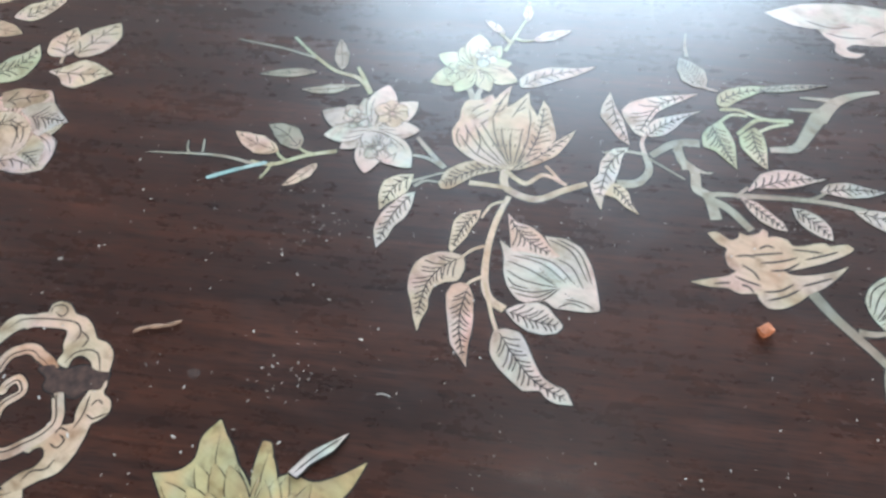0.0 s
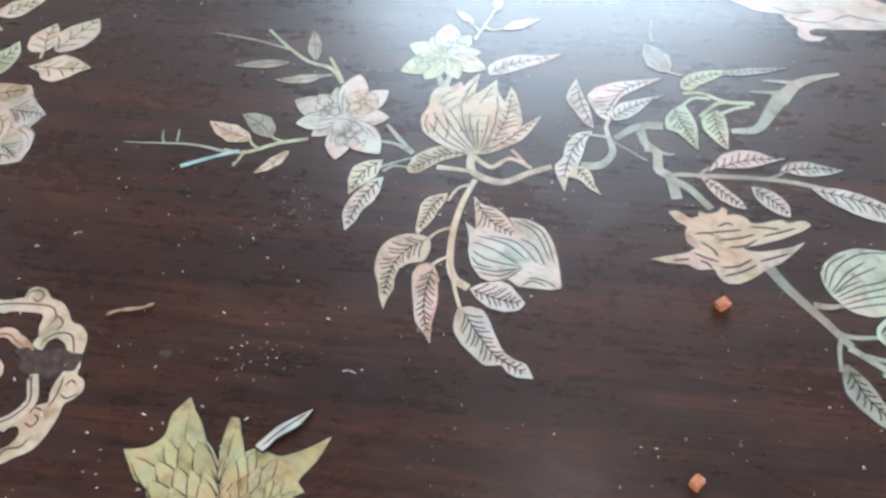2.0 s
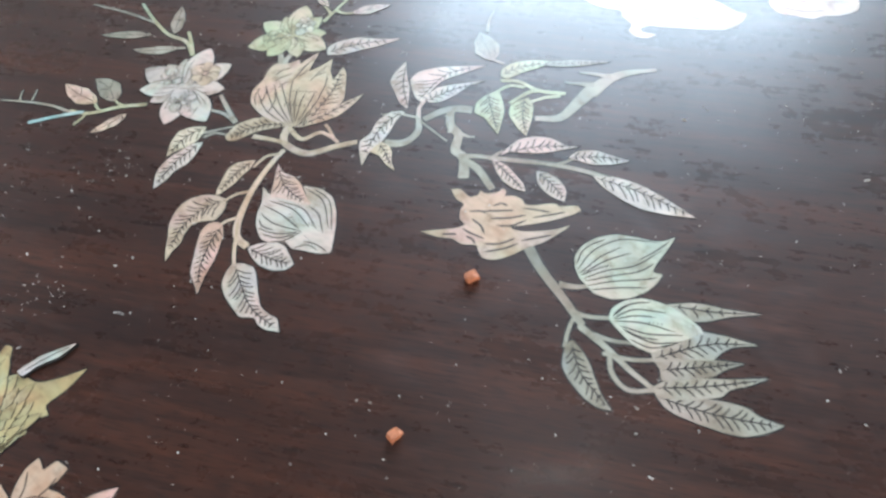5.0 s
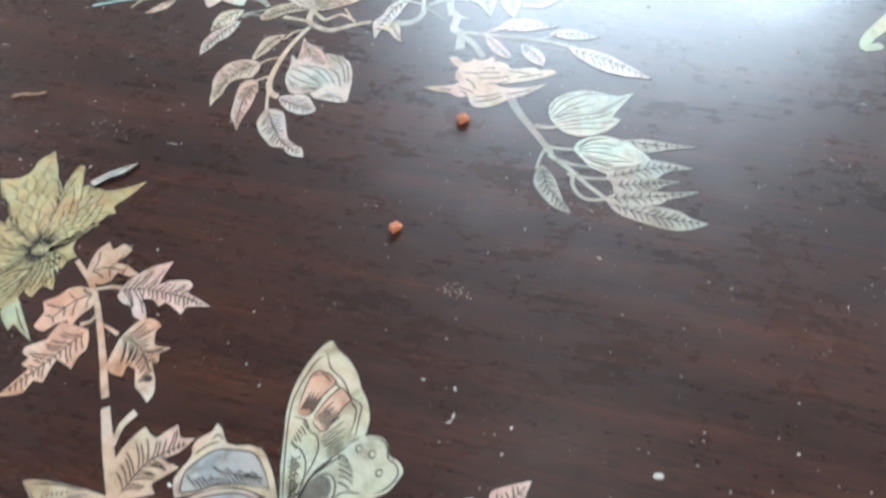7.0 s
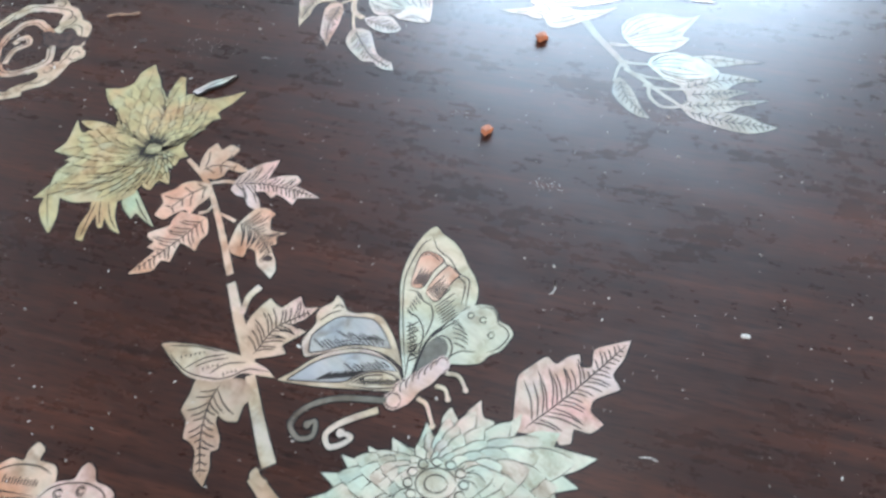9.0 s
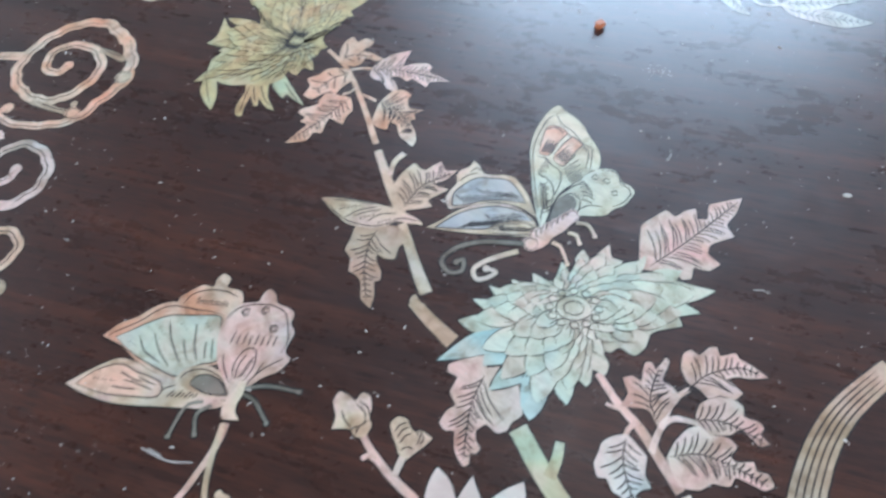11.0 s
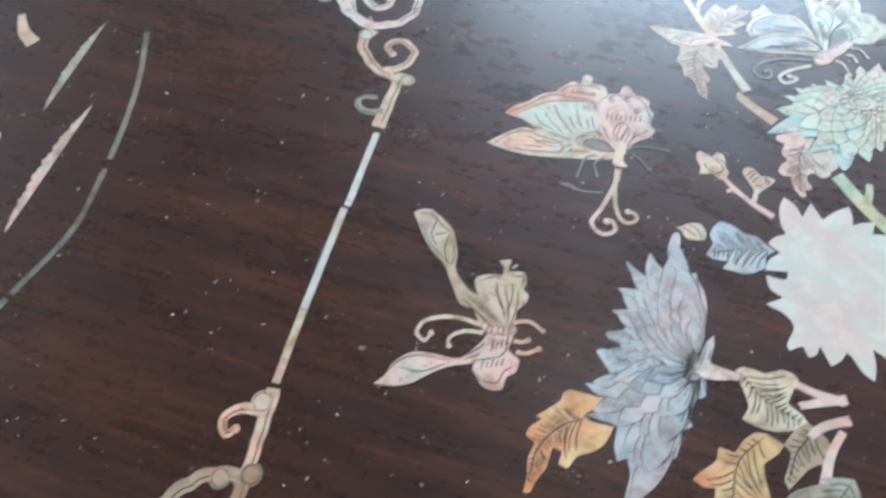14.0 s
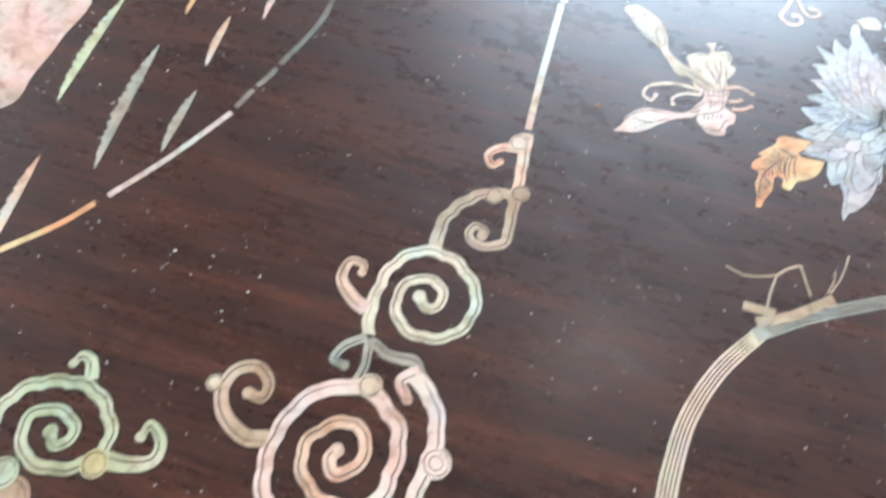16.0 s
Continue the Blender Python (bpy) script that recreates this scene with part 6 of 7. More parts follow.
for edge, first in ((lower_edge, 1), (upper_edge, 0)):
    fan = []
    for k, q in enumerate(edge[:-2]):
        c, q = np.array(heart), np.array(q)
        side = np.array([-(q - c)[1], (q - c)[0]]) * (0.06 if first else -0.06)
        fan.append([tuple(c + (q - c) * 0.1), tuple(c + (q - c) * 0.42 + side), tuple(c + (q - c) * (0.86 if k % 2 else 0.6))])
    if not first:
        fan = fan[::3]
    cut(m, edge, BLUE, "petals", soft=0.9, width=0.34, lines=fan)
petal_rows(m, heart, [lower_edge[k] for k in (12, 15, 19, 23, 27, 31)] + [upper_edge[k] for k in (1, 6, 11, 15, 19, 23, 27, 32, 38)], [BLUE], 0.2, (0.93, 0.84, 0.74, 0.63, 0.52, 0.41))
band(m, [(-14.0, -205.0), (-11.0, -207.0), (-1.0, -208.0)], 4.5, WHITE, (1.6, 0.5))
m = Motif("leaf_group", "orange and cream pearl oak-like leaves inlaid in the table", "inlay", z=0.3)
for mat, comb, rib, edge in (
    (ORANGE, 18, [(-52.8, -227.5), (-61.8, -231.5), (-68.8, -239.5), (-71.8, -251.5)], [(-44.8, -220.5), (-51.8, -219.5), (-57.8, -218.5), (-60.8, -219.5), (-61.8, -222.5), (-66.8, -226.5), (-69.8, -228.5), (-67.8, -229.5), (-71.8, -232.5), (-72.8, -235.5), (-69.8, -237.5), (-71.8, -242.5), (-71.8, -247.5), (-72.8, -253.5), (-70.8, -253.5), (-68.8, -249.5), (-65.8, -245.5), (-64.8, -241.5), (-63.8, -238.5), (-60.8, -239.5), (-61.8, -243.5), (-58.8, -244.5), (-55.8, -240.5), (-50.8, -238.5), (-46.8, -235.5), (-43.8, -229.5), (-51.8, -228.5), (-53.8, -226.5)]),
    (CREAM, 12, [(-0.2, -206.2), (6.2, -214.4), (18.5, -221.7)], [(-2.2, -205.6), (0.6, -204.1), (4.4, -204.7), (8, -205.7), (13, -203.8), (16.7, -204.4), (18.9, -206.6), (16.4, -211.4), (14.4, -215.5), (18.5, -218.8), (20.6, -222.6), (16, -224.2), (8.6, -225.5), (3.3, -224.3), (-1.3, -222.3), (1.2, -217.9), (-0.1, -212.2)]),
    (TAN, 9, [(22.2, -223.5), (15.2, -231.5), (11.2, -241.5)], [(11.2, -229.5), (16.2, -223.5), (20.2, -221.5), (24.2, -224.5), (26.2, -227.5), (25.2, -239.5), (22.2, -234.5), (18.2, -236.5), (15.2, -239.5), (11.2, -243.5), (10.2, -240.5), (12.2, -235.5), (13.2, -231.5)]),
    (ORANGE, 14, [(5.2, -227.5), (-3.8, -236.5), (-6.8, -248.5), (-9.8, -263.5)], [(-4.8, -233.5), (-9.8, -232.5), (-10.8, -236.5), (-12.8, -238.5), (-16.8, -241.5), (-18.8, -243.5), (-15.8, -245.5), (-11.8, -245.5), (-12.8, -249.5), (-16.8, -252.5), (-17.8, -255.5), (-13.8, -256.5), (-9.8, -253.5), (-10.8, -258.5), (-10.8, -261.5), (-9.8, -266.5), (-5.8, -266.5), (-3.8, -261.5), (-5.8, -256.5), (-2.8, -255.5), (-1.8, -257.5), (0.2, -253.5), (-0.8, -248.5), (3.2, -249.5), (5.2, -247.5), (4.2, -241.5), (4.2, -236.5), (9.2, -232.5), (11.2, -229.5), (6.2, -226.5), (2.2, -226.5), (-1.8, -229.5)]),
):
    cut(m, edge, mat, "leaf", rib, comb, lean=58)
leaf(m, *[(-5.0, -257.0), (-7.0, -272.0)], 0.45, AQUA, 0.0, "smooth", 0)
for pts in ([(17.0, -208.0), (24.0, -211.0), (33.0, -213.0)], [(18.0, -216.0), (25.0, -214.0), (34.0, -212.0)], [(20.0, -226.0), (25.0, -222.0), (34.0, -219.0)], [(31.0, -223.0), (26.0, -231.0), (22.0, -242.0)]):
    band(m, pts, 2.8, PINK, (0.9, 1.2))
leaf(m, *[(32.0, -238.0), (13.0, -261.0)], 0.7, GREY, 0.0, "lobed", 8, lobes=2, combed=True)

# ---- butterflies, kept as plain ornamental plates ----
def tendril(m, pts, w=1.1, mat=CREAM):
    band(m, pts, w, mat, (1.2, 0.9), "feeler", knob=w * 0.8)


m = Motif("butterfly_ornament", "cream and blue pearl butterfly ornament inlaid in the table", "inlay", "butterflies", z=0.45)
cut(m, [(48.8, -48.9), (46.5, -41.8), (44.1, -37), (40.7, -32.4), (37, -31.3), (32.6, -31.5), (29.7, -30.6), (27.6, -26.9), (25.7, -25.5), (24.8, -27.8), (21.5, -29.9), (20.1, -32.5), (20.5, -35.2), (18.4, -38.7), (17.1, -41.6), (18.6, -46.3), (21.3, -45.9), (27.2, -44.2), (34, -42.8), (39.3, -43.5), (44.7, -45.5)], CREAM, "wing", soft=0.9, lines=([(21.4, -34.4), (24.5, -31.8), (27.9, -30.6)], [(25.2, -30.3), (26.8, -28.7), (28.7, -29.8)]))
cut(m, [(45, -43), (42.6, -38.2), (38.6, -33.6), (32.7, -32.8), (27.4, -33), (23.3, -35.7), (19.8, -39.6), (19.8, -45), (24.6, -44.3), (30.5, -42.4), (37.4, -42.1)], BLUE, "wing_panel", soft=0.9, lines=[*hatch([(24.5, -43.7)][0], [(42.6, -41.9)][0], (-4.2, 3.4), 15), *hatch([(31.9, -40.1)][0], [(42.9, -40.8)][0], (-4.6, 2.6), 7)])
cut(m, [(49.8, -55.9), (48, -50.4), (44.9, -47), (39.4, -43.9), (32.3, -43.4), (25.6, -45), (20.7, -47.5), (16.9, -50.7), (11.5, -54.1), (18.6, -55.1), (27.2, -55.8), (37.4, -55.9), (45.8, -56.2)], CREAM, "wing", soft=0.9)
cut(m, [(47.4, -50.1), (43.5, -46.5), (36, -44.6), (29.1, -45.4), (22.5, -47.8), (16.3, -52.4), (14.4, -54), (23.5, -54.2), (32, -53.8), (35.9, -51.2), (40.9, -49.8)], BLUE, "wing_panel", soft=0.9, lines=[*hatch([(22.6, -53.9)][0], [(33.5, -52.4)][0], (5.5, 3.2), 12), *hatch([(35.1, -50.9)][0], [(45.1, -49.1)][0], (-4.0, 2.8), 9)])
cut(m, [(32.4, -55), (36, -51.9), (41.8, -50.3), (47.1, -51.8), (49.2, -54.9), (40.7, -55.6)], CREAM, "wing_panel", soft=0.9, lines=[*hatch([(35.5, -54.7)][0], [(47.3, -54.6)][0], (2.4, 2.6), 12), *hatch([(36.1, -52.6)][0], [(47.1, -52.5)][0], (2.4, -2.4), 12), [(33.8, -54.6), (37.8, -52), (43.6, -51.3)]])
cut(m, [(52.7, -52.8), (53.8, -46.6), (56, -40.1), (60.4, -35.3), (63.7, -31.4), (67.2, -28.9), (70.6, -27.2), (75.1, -27.7), (76.9, -29.9), (77.8, -32.8), (80.4, -34.2), (81.8, -36.8), (80.1, -39.8), (77.9, -42.4), (74.5, -44), (72.1, -46.4), (67.9, -47.1), (63.7, -47.1), (59.5, -48.3), (55.5, -51.1)], OLIVE, "wing", soft=0.9, lines=(
    [(70.7, -28), (75.1, -28.4), (76.9, -30.9), (77.3, -33.4), (79.7, -35.2), (80.3, -38), (77.4, -41.5), (74, -43.1)], [(62.2, -32.6), (64.4, -33.3), (66.2, -34.7)], [(62.6, -33.9), (65.1, -34.6), (67.1, -36.2)], [(63.1, -35.2), (65.7, -36.1), (67.9, -37.7)], [(63.5, -36.9), (66.1, -37.7), (68.1, -39.1)], [(63.7, -38.6), (66.4, -39.2), (68.1, -40.6)], [(63.7, -40.2), (65.9, -41.1), (67.5, -42.1)], [(62.7, -44.8), (66, -42.9), (70.6, -43.1)], [(56.3, -39.2), (60.5, -35.7), (65, -32.5)], [(53.4, -50.5), (54.6, -44.4), (57.2, -39.9), (59.7, -38.3), (62.2, -39), (63.4, -42.3), (61.9, -46.3), (57.9, -49.6), (54.6, -51.5)]))
cut(m, [(50.5, -56.2), (48.6, -46.8), (47.1, -37.7), (46.4, -28), (45.8, -20), (47, -12.6), (50.2, -4.9), (53.6, 0.1), (56.2, 1.5), (58.5, -1.4), (62.4, -4.6), (65.4, -8.9), (67.1, -13.1), (69.4, -17.2), (70.7, -22.2), (69.8, -27.3), (67.1, -28.5), (63.7, -31.4), (60.4, -34.4), (57.1, -37.3), (54.7, -41.1), (52.6, -46.7), (51.3, -52.4)], OLIVE, "wing", soft=0.9, lines=(
    [(54.9, -1.7), (57.1, -7.4), (61.3, -11.1), (64.3, -16.1), (67.7, -18.5), (67.5, -23.4), (67, -28.1)], [(56.1, -8.3), (60.1, -12.9), (64.3, -17.3), (66.5, -20.6), (65.5, -27.4)], [(49.5, -48.6), (47.5, -31.9), (46.9, -20), (48.7, -12.6), (52.1, -5.3), (54.6, -3.5)], [(48.3, -22.6), (51.8, -23.5), (53.7, -26.6), (56.1, -28.1), (56.9, -32), (55.5, -37), (54, -40)], [(48.1, -30.3), (51.6, -31.8), (54, -35.5), (54.1, -40.2), (52.8, -45.2)], [(49.8, -52.1), (50.7, -44.9), (53.8, -40.4)], *hatch([(57, -28.7)][0], [(59.9, -34.9)][0], (6.5, 5.5), 8), *hatch([(48.5, -29)][0], [(51.3, -23.9)][0], (2.2, -3.0), 6), *hatch([(48.7, -35.7)][0], [(50.4, -46.7)][0], (4.0, 2.0), 9), *hatch([(49.2, -33.8)][0], [(50, -43.1)][0], (3.6, -3.0), 8)))
cut(m, [(49.2, -21.1), (49.9, -15.3), (51.3, -10.1), (53.3, -8.3), (57.3, -9.5), (59.3, -11.8), (56.2, -15.5), (53.6, -20.8), (51.9, -22)], PEACH, "wing_panel", soft=0.9, lines=[*hatch([(49.6, -20.9)][0], [(52.9, -21.4)][0], (2.8, 6.5), 7), [(51.5, -10.3), (54.6, -9.2), (58.5, -12.1)]])
cut(m, [(54.1, -23.4), (57, -17.6), (61, -13.3), (64.5, -16.9), (62.3, -19.5), (58.6, -26), (56.9, -26.5)], PEACH, "wing_panel", soft=0.9, lines=hatch([(54.3, -23.2)][0], [(57.9, -26.3)][0], (5.5, 6.0), 8))
cut(m, [(52.9, -50.5), (54, -45.2), (56.1, -40.5), (58.7, -38.7), (61.2, -39.4), (62.2, -42.1), (60.9, -46), (57.5, -49.1), (54.6, -51)], DULL, "wing_spot", soft=0.9)
for p in [(68.7, -31), (72.6, -32.4), (75.1, -37.4)]:
    disc(m, p, 1.2, OLIVE, "wing_dot")
for p in [(48.6, -55.9), (50.4, -54.8), (52.1, -53.7), (53.9, -52.6), (55.6, -51.3), (57.4, -50), (59.2, -48.5), (60.8, -47.4)]:
    disc(m, p, 2.2, PINK, "body_ring", 1.25)
band(m, [(46.0, -60.0), (52.0, -56.0), (62.0, -47.0)], 4.6, PINK, (1.0, 0.6), "body", 0.3)
disc(m, (47.0, -59.0), 2.8, PINK, "head")
tendril(m, [(45.0, -59.0), (31.0, -59.0), (22.0, -62.0), (18.0, -67.0), (21.0, -71.0), (25.0, -70.0), (25.0, -66.0), (23.0, -67.0)], 1.4, DULL)
tendril(m, [(43.0, -62.0), (35.0, -65.0), (29.0, -69.0), (30.0, -73.0), (34.0, -72.0), (36.0, -70.0), (33.0, -69.0)], 1.6, CREAM)
for pts in ([(54.0, -58.0), (57.0, -60.0), (59.0, -66.0)], [(59.0, -54.0), (62.0, -55.0), (63.0, -58.0)], [(62.0, -50.0), (66.0, -51.0), (68.0, -55.0)]):
    tendril(m, pts, 1.1)
m = Motif("butterfly_ornament", "pink, green and orange pearl butterfly ornament inlaid in the table", "inlay", "butterflies", z=0.45)
cut(m, [(-66.8, -89.3), (-67.8, -85.5), (-64.8, -82.8), (-60.9, -80.3), (-57.3, -80.8), (-56.6, -77.6), (-54.8, -75.6), (-52.1, -77.5), (-52.5, -80.5), (-47.3, -81.9), (-45.8, -85.5), (-46.8, -89.3), (-54.6, -89.8), (-61, -88.1)], PEACH, "wing", soft=0.9, lines=([(-66.1, -88), (-63.7, -83.9), (-58.5, -82), (-52.3, -82.2), (-47.5, -84.1)], *hatch([(-61.3, -87.2)][0], [(-51.1, -87.9)][0], (0.4, 2.6), 12)))
cut(m, [(-89.4, -100.1), (-85.3, -95.8), (-80, -93), (-75, -89), (-69.5, -86.9), (-61.2, -87.7), (-50.8, -89.1), (-49.2, -91.2), (-49.7, -99.6), (-48.8, -107), (-52.3, -108), (-57.5, -110.4), (-59.7, -113.1), (-62.7, -112.7), (-69, -110.8), (-75.7, -107.7), (-82, -103.1), (-86.6, -101.4)], PEACH, "wing", soft=0.9, lines=([(-88, -100), (-83.8, -97.4), (-78.6, -94.4), (-73.7, -90.2), (-68.7, -88.4), (-60.8, -89.2), (-50.9, -90.2)],))
cut(m, [(-85.1, -100.4), (-81.5, -98.3), (-75.5, -94.7), (-69.2, -91.9), (-60.3, -91.3), (-51.9, -91.1), (-50.8, -95.5), (-49.2, -106), (-54.4, -107.6), (-58.6, -109.9), (-60.9, -112), (-69.5, -109.1), (-77.3, -105.6)], MINT, "wing_panel", soft=0.9, lines=(
    [(-77.1, -99.4), (-73.7, -104.4), (-67.4, -108.1)], [(-72.5, -98.1), (-69.4, -103.4), (-64.2, -109.1)], [(-68.7, -93.6), (-65.8, -100.7), (-60.9, -107.8)], [(-62.2, -99.4), (-60.6, -103.4), (-58.8, -106.7)], [(-59.3, -93.6), (-58, -101.2), (-55.8, -106.5)], [(-54.3, -99.9), (-54.1, -102.9), (-53.4, -105.9)], [(-52.6, -98.7), (-51.8, -102.8), (-51.1, -105.7)], *hatch([(-79.9, -101.7)][0], [(-77.5, -102.8)][0], (0.3, 0.3), 3), *hatch([(-71.3, -96.5)][0], [(-69.2, -98.5)][0], (0.3, 0.3), 3), *hatch([(-64.4, -94.8)][0], [(-62, -96.3)][0], (0.3, 0.3), 3), *hatch([(-56.2, -94.2)][0], [(-54, -96.1)][0], (0.3, 0.3), 3)))
cut(m, [(-96.1, -116.6), (-92.5, -113.8), (-86.9, -110), (-81.7, -107.4), (-76.7, -107.8), (-68.9, -111), (-60.6, -113.3), (-48.3, -117.2), (-42, -118.8), (-45.6, -120.9), (-56.6, -121.4), (-66, -121.6), (-77.4, -121.6), (-86.6, -120)], CREAM, "wing", soft=0.9, lines=([(-64.9, -118.9), (-63.7, -116.1), (-60.3, -114.7)], *hatch([(-62.1, -118.6)][0], [(-53.7, -118.4)][0], (2.0, 2.4), 7)))
cut(m, [(-92.7, -116.4), (-88.2, -112.1), (-83, -109.7), (-79.2, -109.2), (-73.7, -111.4), (-65.6, -113.9), (-64.2, -116.9), (-65.8, -118.9), (-72.4, -119.1), (-82.1, -118.9)], PEACH, "wing_panel", soft=0.9, lines=([(-77.4, -114), (-72, -115.2), (-67, -116.7)], [(-79.5, -111.4), (-75, -113.5), (-70.9, -114.3)], [(-81, -116.3), (-77, -116.7), (-72.1, -116.7)], [(-73.3, -112.5), (-69.6, -114.2), (-66.2, -115.1)], *hatch([(-87.4, -114.4)][0], [(-80.5, -114.7)][0], (0.5, 0.3), 6)))
cut(m, [(-61.1, -112.8), (-58.9, -109.5), (-54.3, -107.8), (-49.4, -108.4), (-45.3, -111.2), (-41.7, -115.9), (-42.2, -118), (-48.1, -117.9), (-54.1, -116.5), (-58.3, -114.7)], CREAM, "wing", soft=0.9, lines=([(-59.6, -112.7), (-57.6, -110.2), (-53.6, -109.1), (-49.5, -109.8), (-46.1, -112), (-42.9, -116.4)],))
cut(m, [(-55.9, -113.8), (-54.4, -111.5), (-50.8, -110.6), (-46.6, -112.3), (-43, -116.6), (-48.4, -116.8), (-52.8, -115.6)], DULL, "wing_panel", soft=0.9)
cut(m, [(-48.8, -107), (-50.8, -99.6), (-50.8, -93.4), (-48.8, -89), (-45.5, -86.2), (-40.7, -85.2), (-39.3, -81.8), (-37.6, -80.6), (-35.2, -82.5), (-34.1, -85.4), (-30.5, -86.7), (-27.7, -88.6), (-28.2, -92.2), (-26.4, -95), (-27.5, -99), (-27.9, -102), (-26, -104.1), (-28.7, -108), (-33, -110.3), (-37, -113.5), (-39.5, -116.5), (-41.4, -118.9), (-44.6, -113.1)], PINK, "wing", soft=0.9, lines=(
    [(-50.1, -92.3), (-47, -88.2), (-42.4, -86.4), (-37.5, -86.1), (-34.3, -86.7), (-30.8, -88.6), (-29.1, -92.9), (-28, -98), (-29.2, -102.1)], *hatch([(-46.4, -100.3)][0], [(-32.4, -100.3)][0], (0.9, 4.6), 8), [(-42.9, -112.2), (-43.4, -107.1), (-41.7, -102.6), (-38.9, -101.2), (-37, -103.1), (-37.2, -107.7), (-39.9, -113.1)], [(-42, -111.7), (-41.9, -107), (-40, -103.3)], [(-36.3, -110.5), (-33.5, -107.4), (-28.1, -104)], [(-38, -113), (-35.9, -109.7), (-34.2, -105.7)], *hatch([(-41.3, -110.9)][0], [(-38.5, -104.8)][0], (2.0, 1.2), 7), [(-47.6, -103.5), (-46.7, -107.4), (-43.7, -112.6)]))
for p in [(-43.9, -89.1), (-37.5, -88.2), (-33.5, -94.3)]:
    disc(m, p, 1.6, PINK, "wing_dot", rings=2)
band(m, [(-41.0, -124.0), (-41.0, -120.0), (-39.0, -112.0)], 4.6, CREAM, (1.1, 0.5), "body", 0.3)
tendril(m, [(-41.0, -125.0), (-43.0, -133.0), (-48.0, -144.0), (-52.0, -151.0), (-48.0, -156.0), (-43.0, -154.0), (-44.0, -150.0), (-46.0, -150.0)], 1.8, PINK)
tendril(m, [(-42.0, -125.0), (-43.0, -137.0), (-42.0, -146.0), (-39.0, -150.0), (-35.0, -149.0), (-35.0, -146.0), (-38.0, -145.0)], 1.6, CREAM)
for pts in ([(-50.0, -119.0), (-55.0, -121.0), (-58.0, -130.0)], [(-47.0, -120.0), (-51.0, -123.0), (-50.0, -129.0)], [(-38.0, -116.0), (-34.0, -118.0), (-29.0, -124.0)], [(-38.0, -114.0), (-31.0, -113.0), (-21.0, -114.0)]):
    tendril(m, pts, 1.0, DULL)
m = Motif("butterfly_ornament", "slender pink and cream pearl butterfly ornament inlaid in the table", "inlay", "butterflies", z=0.45)
cut(m, [(-93.8, -185.5), (-94.8, -179.5), (-89.8, -177.5), (-84.8, -177.5), (-84.8, -173.5), (-86.8, -171.5), (-81.8, -170.5), (-82.8, -175.5), (-76.8, -175.5), (-75.8, -179.5), (-76.8, -182.5), (-74.8, -184.5), (-75.8, -188.5), (-78.8, -191.5), (-78.8, -198.5), (-82.8, -200.5), (-86.8, -199.5), (-90.8, -188.5)], CREAM, "wing", soft=0.9, lines=(
    [(-83.8, -197.5), (-86.8, -190.5), (-91.8, -185.5)], [(-82.8, -197.5), (-83.8, -190.5), (-87.8, -182.5)], [(-81.8, -197.5), (-81.8, -190.5), (-83.8, -181.5)], [(-80.8, -197.5), (-78.8, -189.5), (-78.8, -182.5)], [(-80.8, -197.5), (-77.8, -192.5), (-75.8, -186.5)], [(-82.8, -193.5), (-80.8, -186.5), (-80.8, -180.5)], [(-83.8, -191.5), (-85.8, -186.5), (-86.8, -180.5)], [(-92.8, -180.5), (-88.8, -178.5), (-84.8, -178.5)], [(-80.8, -177.5), (-76.8, -177.5), (-77.8, -182.5)], *hatch([(-88.8, -182.5)][0], [(-78.8, -180.5)][0], (0.4, 0.3), 9)))
cut(m, [(-121.8, -153.5), (-118.8, -151.5), (-114.8, -151.5), (-110.8, -154.5), (-105.8, -159.5), (-103.8, -165.5), (-102.8, -170.5), (-102.8, -176.5), (-99.8, -181.5), (-95.8, -185.5), (-89.8, -187.5), (-84.8, -191.5), (-82.8, -196.5), (-87.8, -199.5), (-91.8, -197.5), (-94.8, -192.5), (-99.8, -190.5), (-101.8, -186.5), (-104.8, -180.5), (-106.8, -175.5), (-112.8, -169.5), (-116.8, -163.5), (-119.8, -157.5)], CREAM, "wing", soft=0.9, lines=(
    [(-119.8, -153.5), (-114.8, -153.5), (-110.8, -157.5), (-105.8, -161.5)], [(-111.8, -154.5), (-113.8, -162.5), (-110.8, -167.5)], [(-106.8, -161.5), (-107.8, -168.5), (-105.8, -175.5)], [(-112.8, -162.5), (-107.8, -161.5)], [(-118.8, -157.5), (-113.8, -166.5), (-106.8, -173.5)], [(-98.8, -185.5), (-91.8, -191.5), (-84.8, -196.5)], [(-98.8, -188.5), (-92.8, -193.5), (-86.8, -198.5)], [(-94.8, -187.5), (-89.8, -191.5), (-83.8, -196.5)], [(-95.8, -191.5), (-91.8, -194.5), (-87.8, -198.5)], [(-104.8, -165.5), (-103.8, -171.5), (-104.8, -175.5)]))
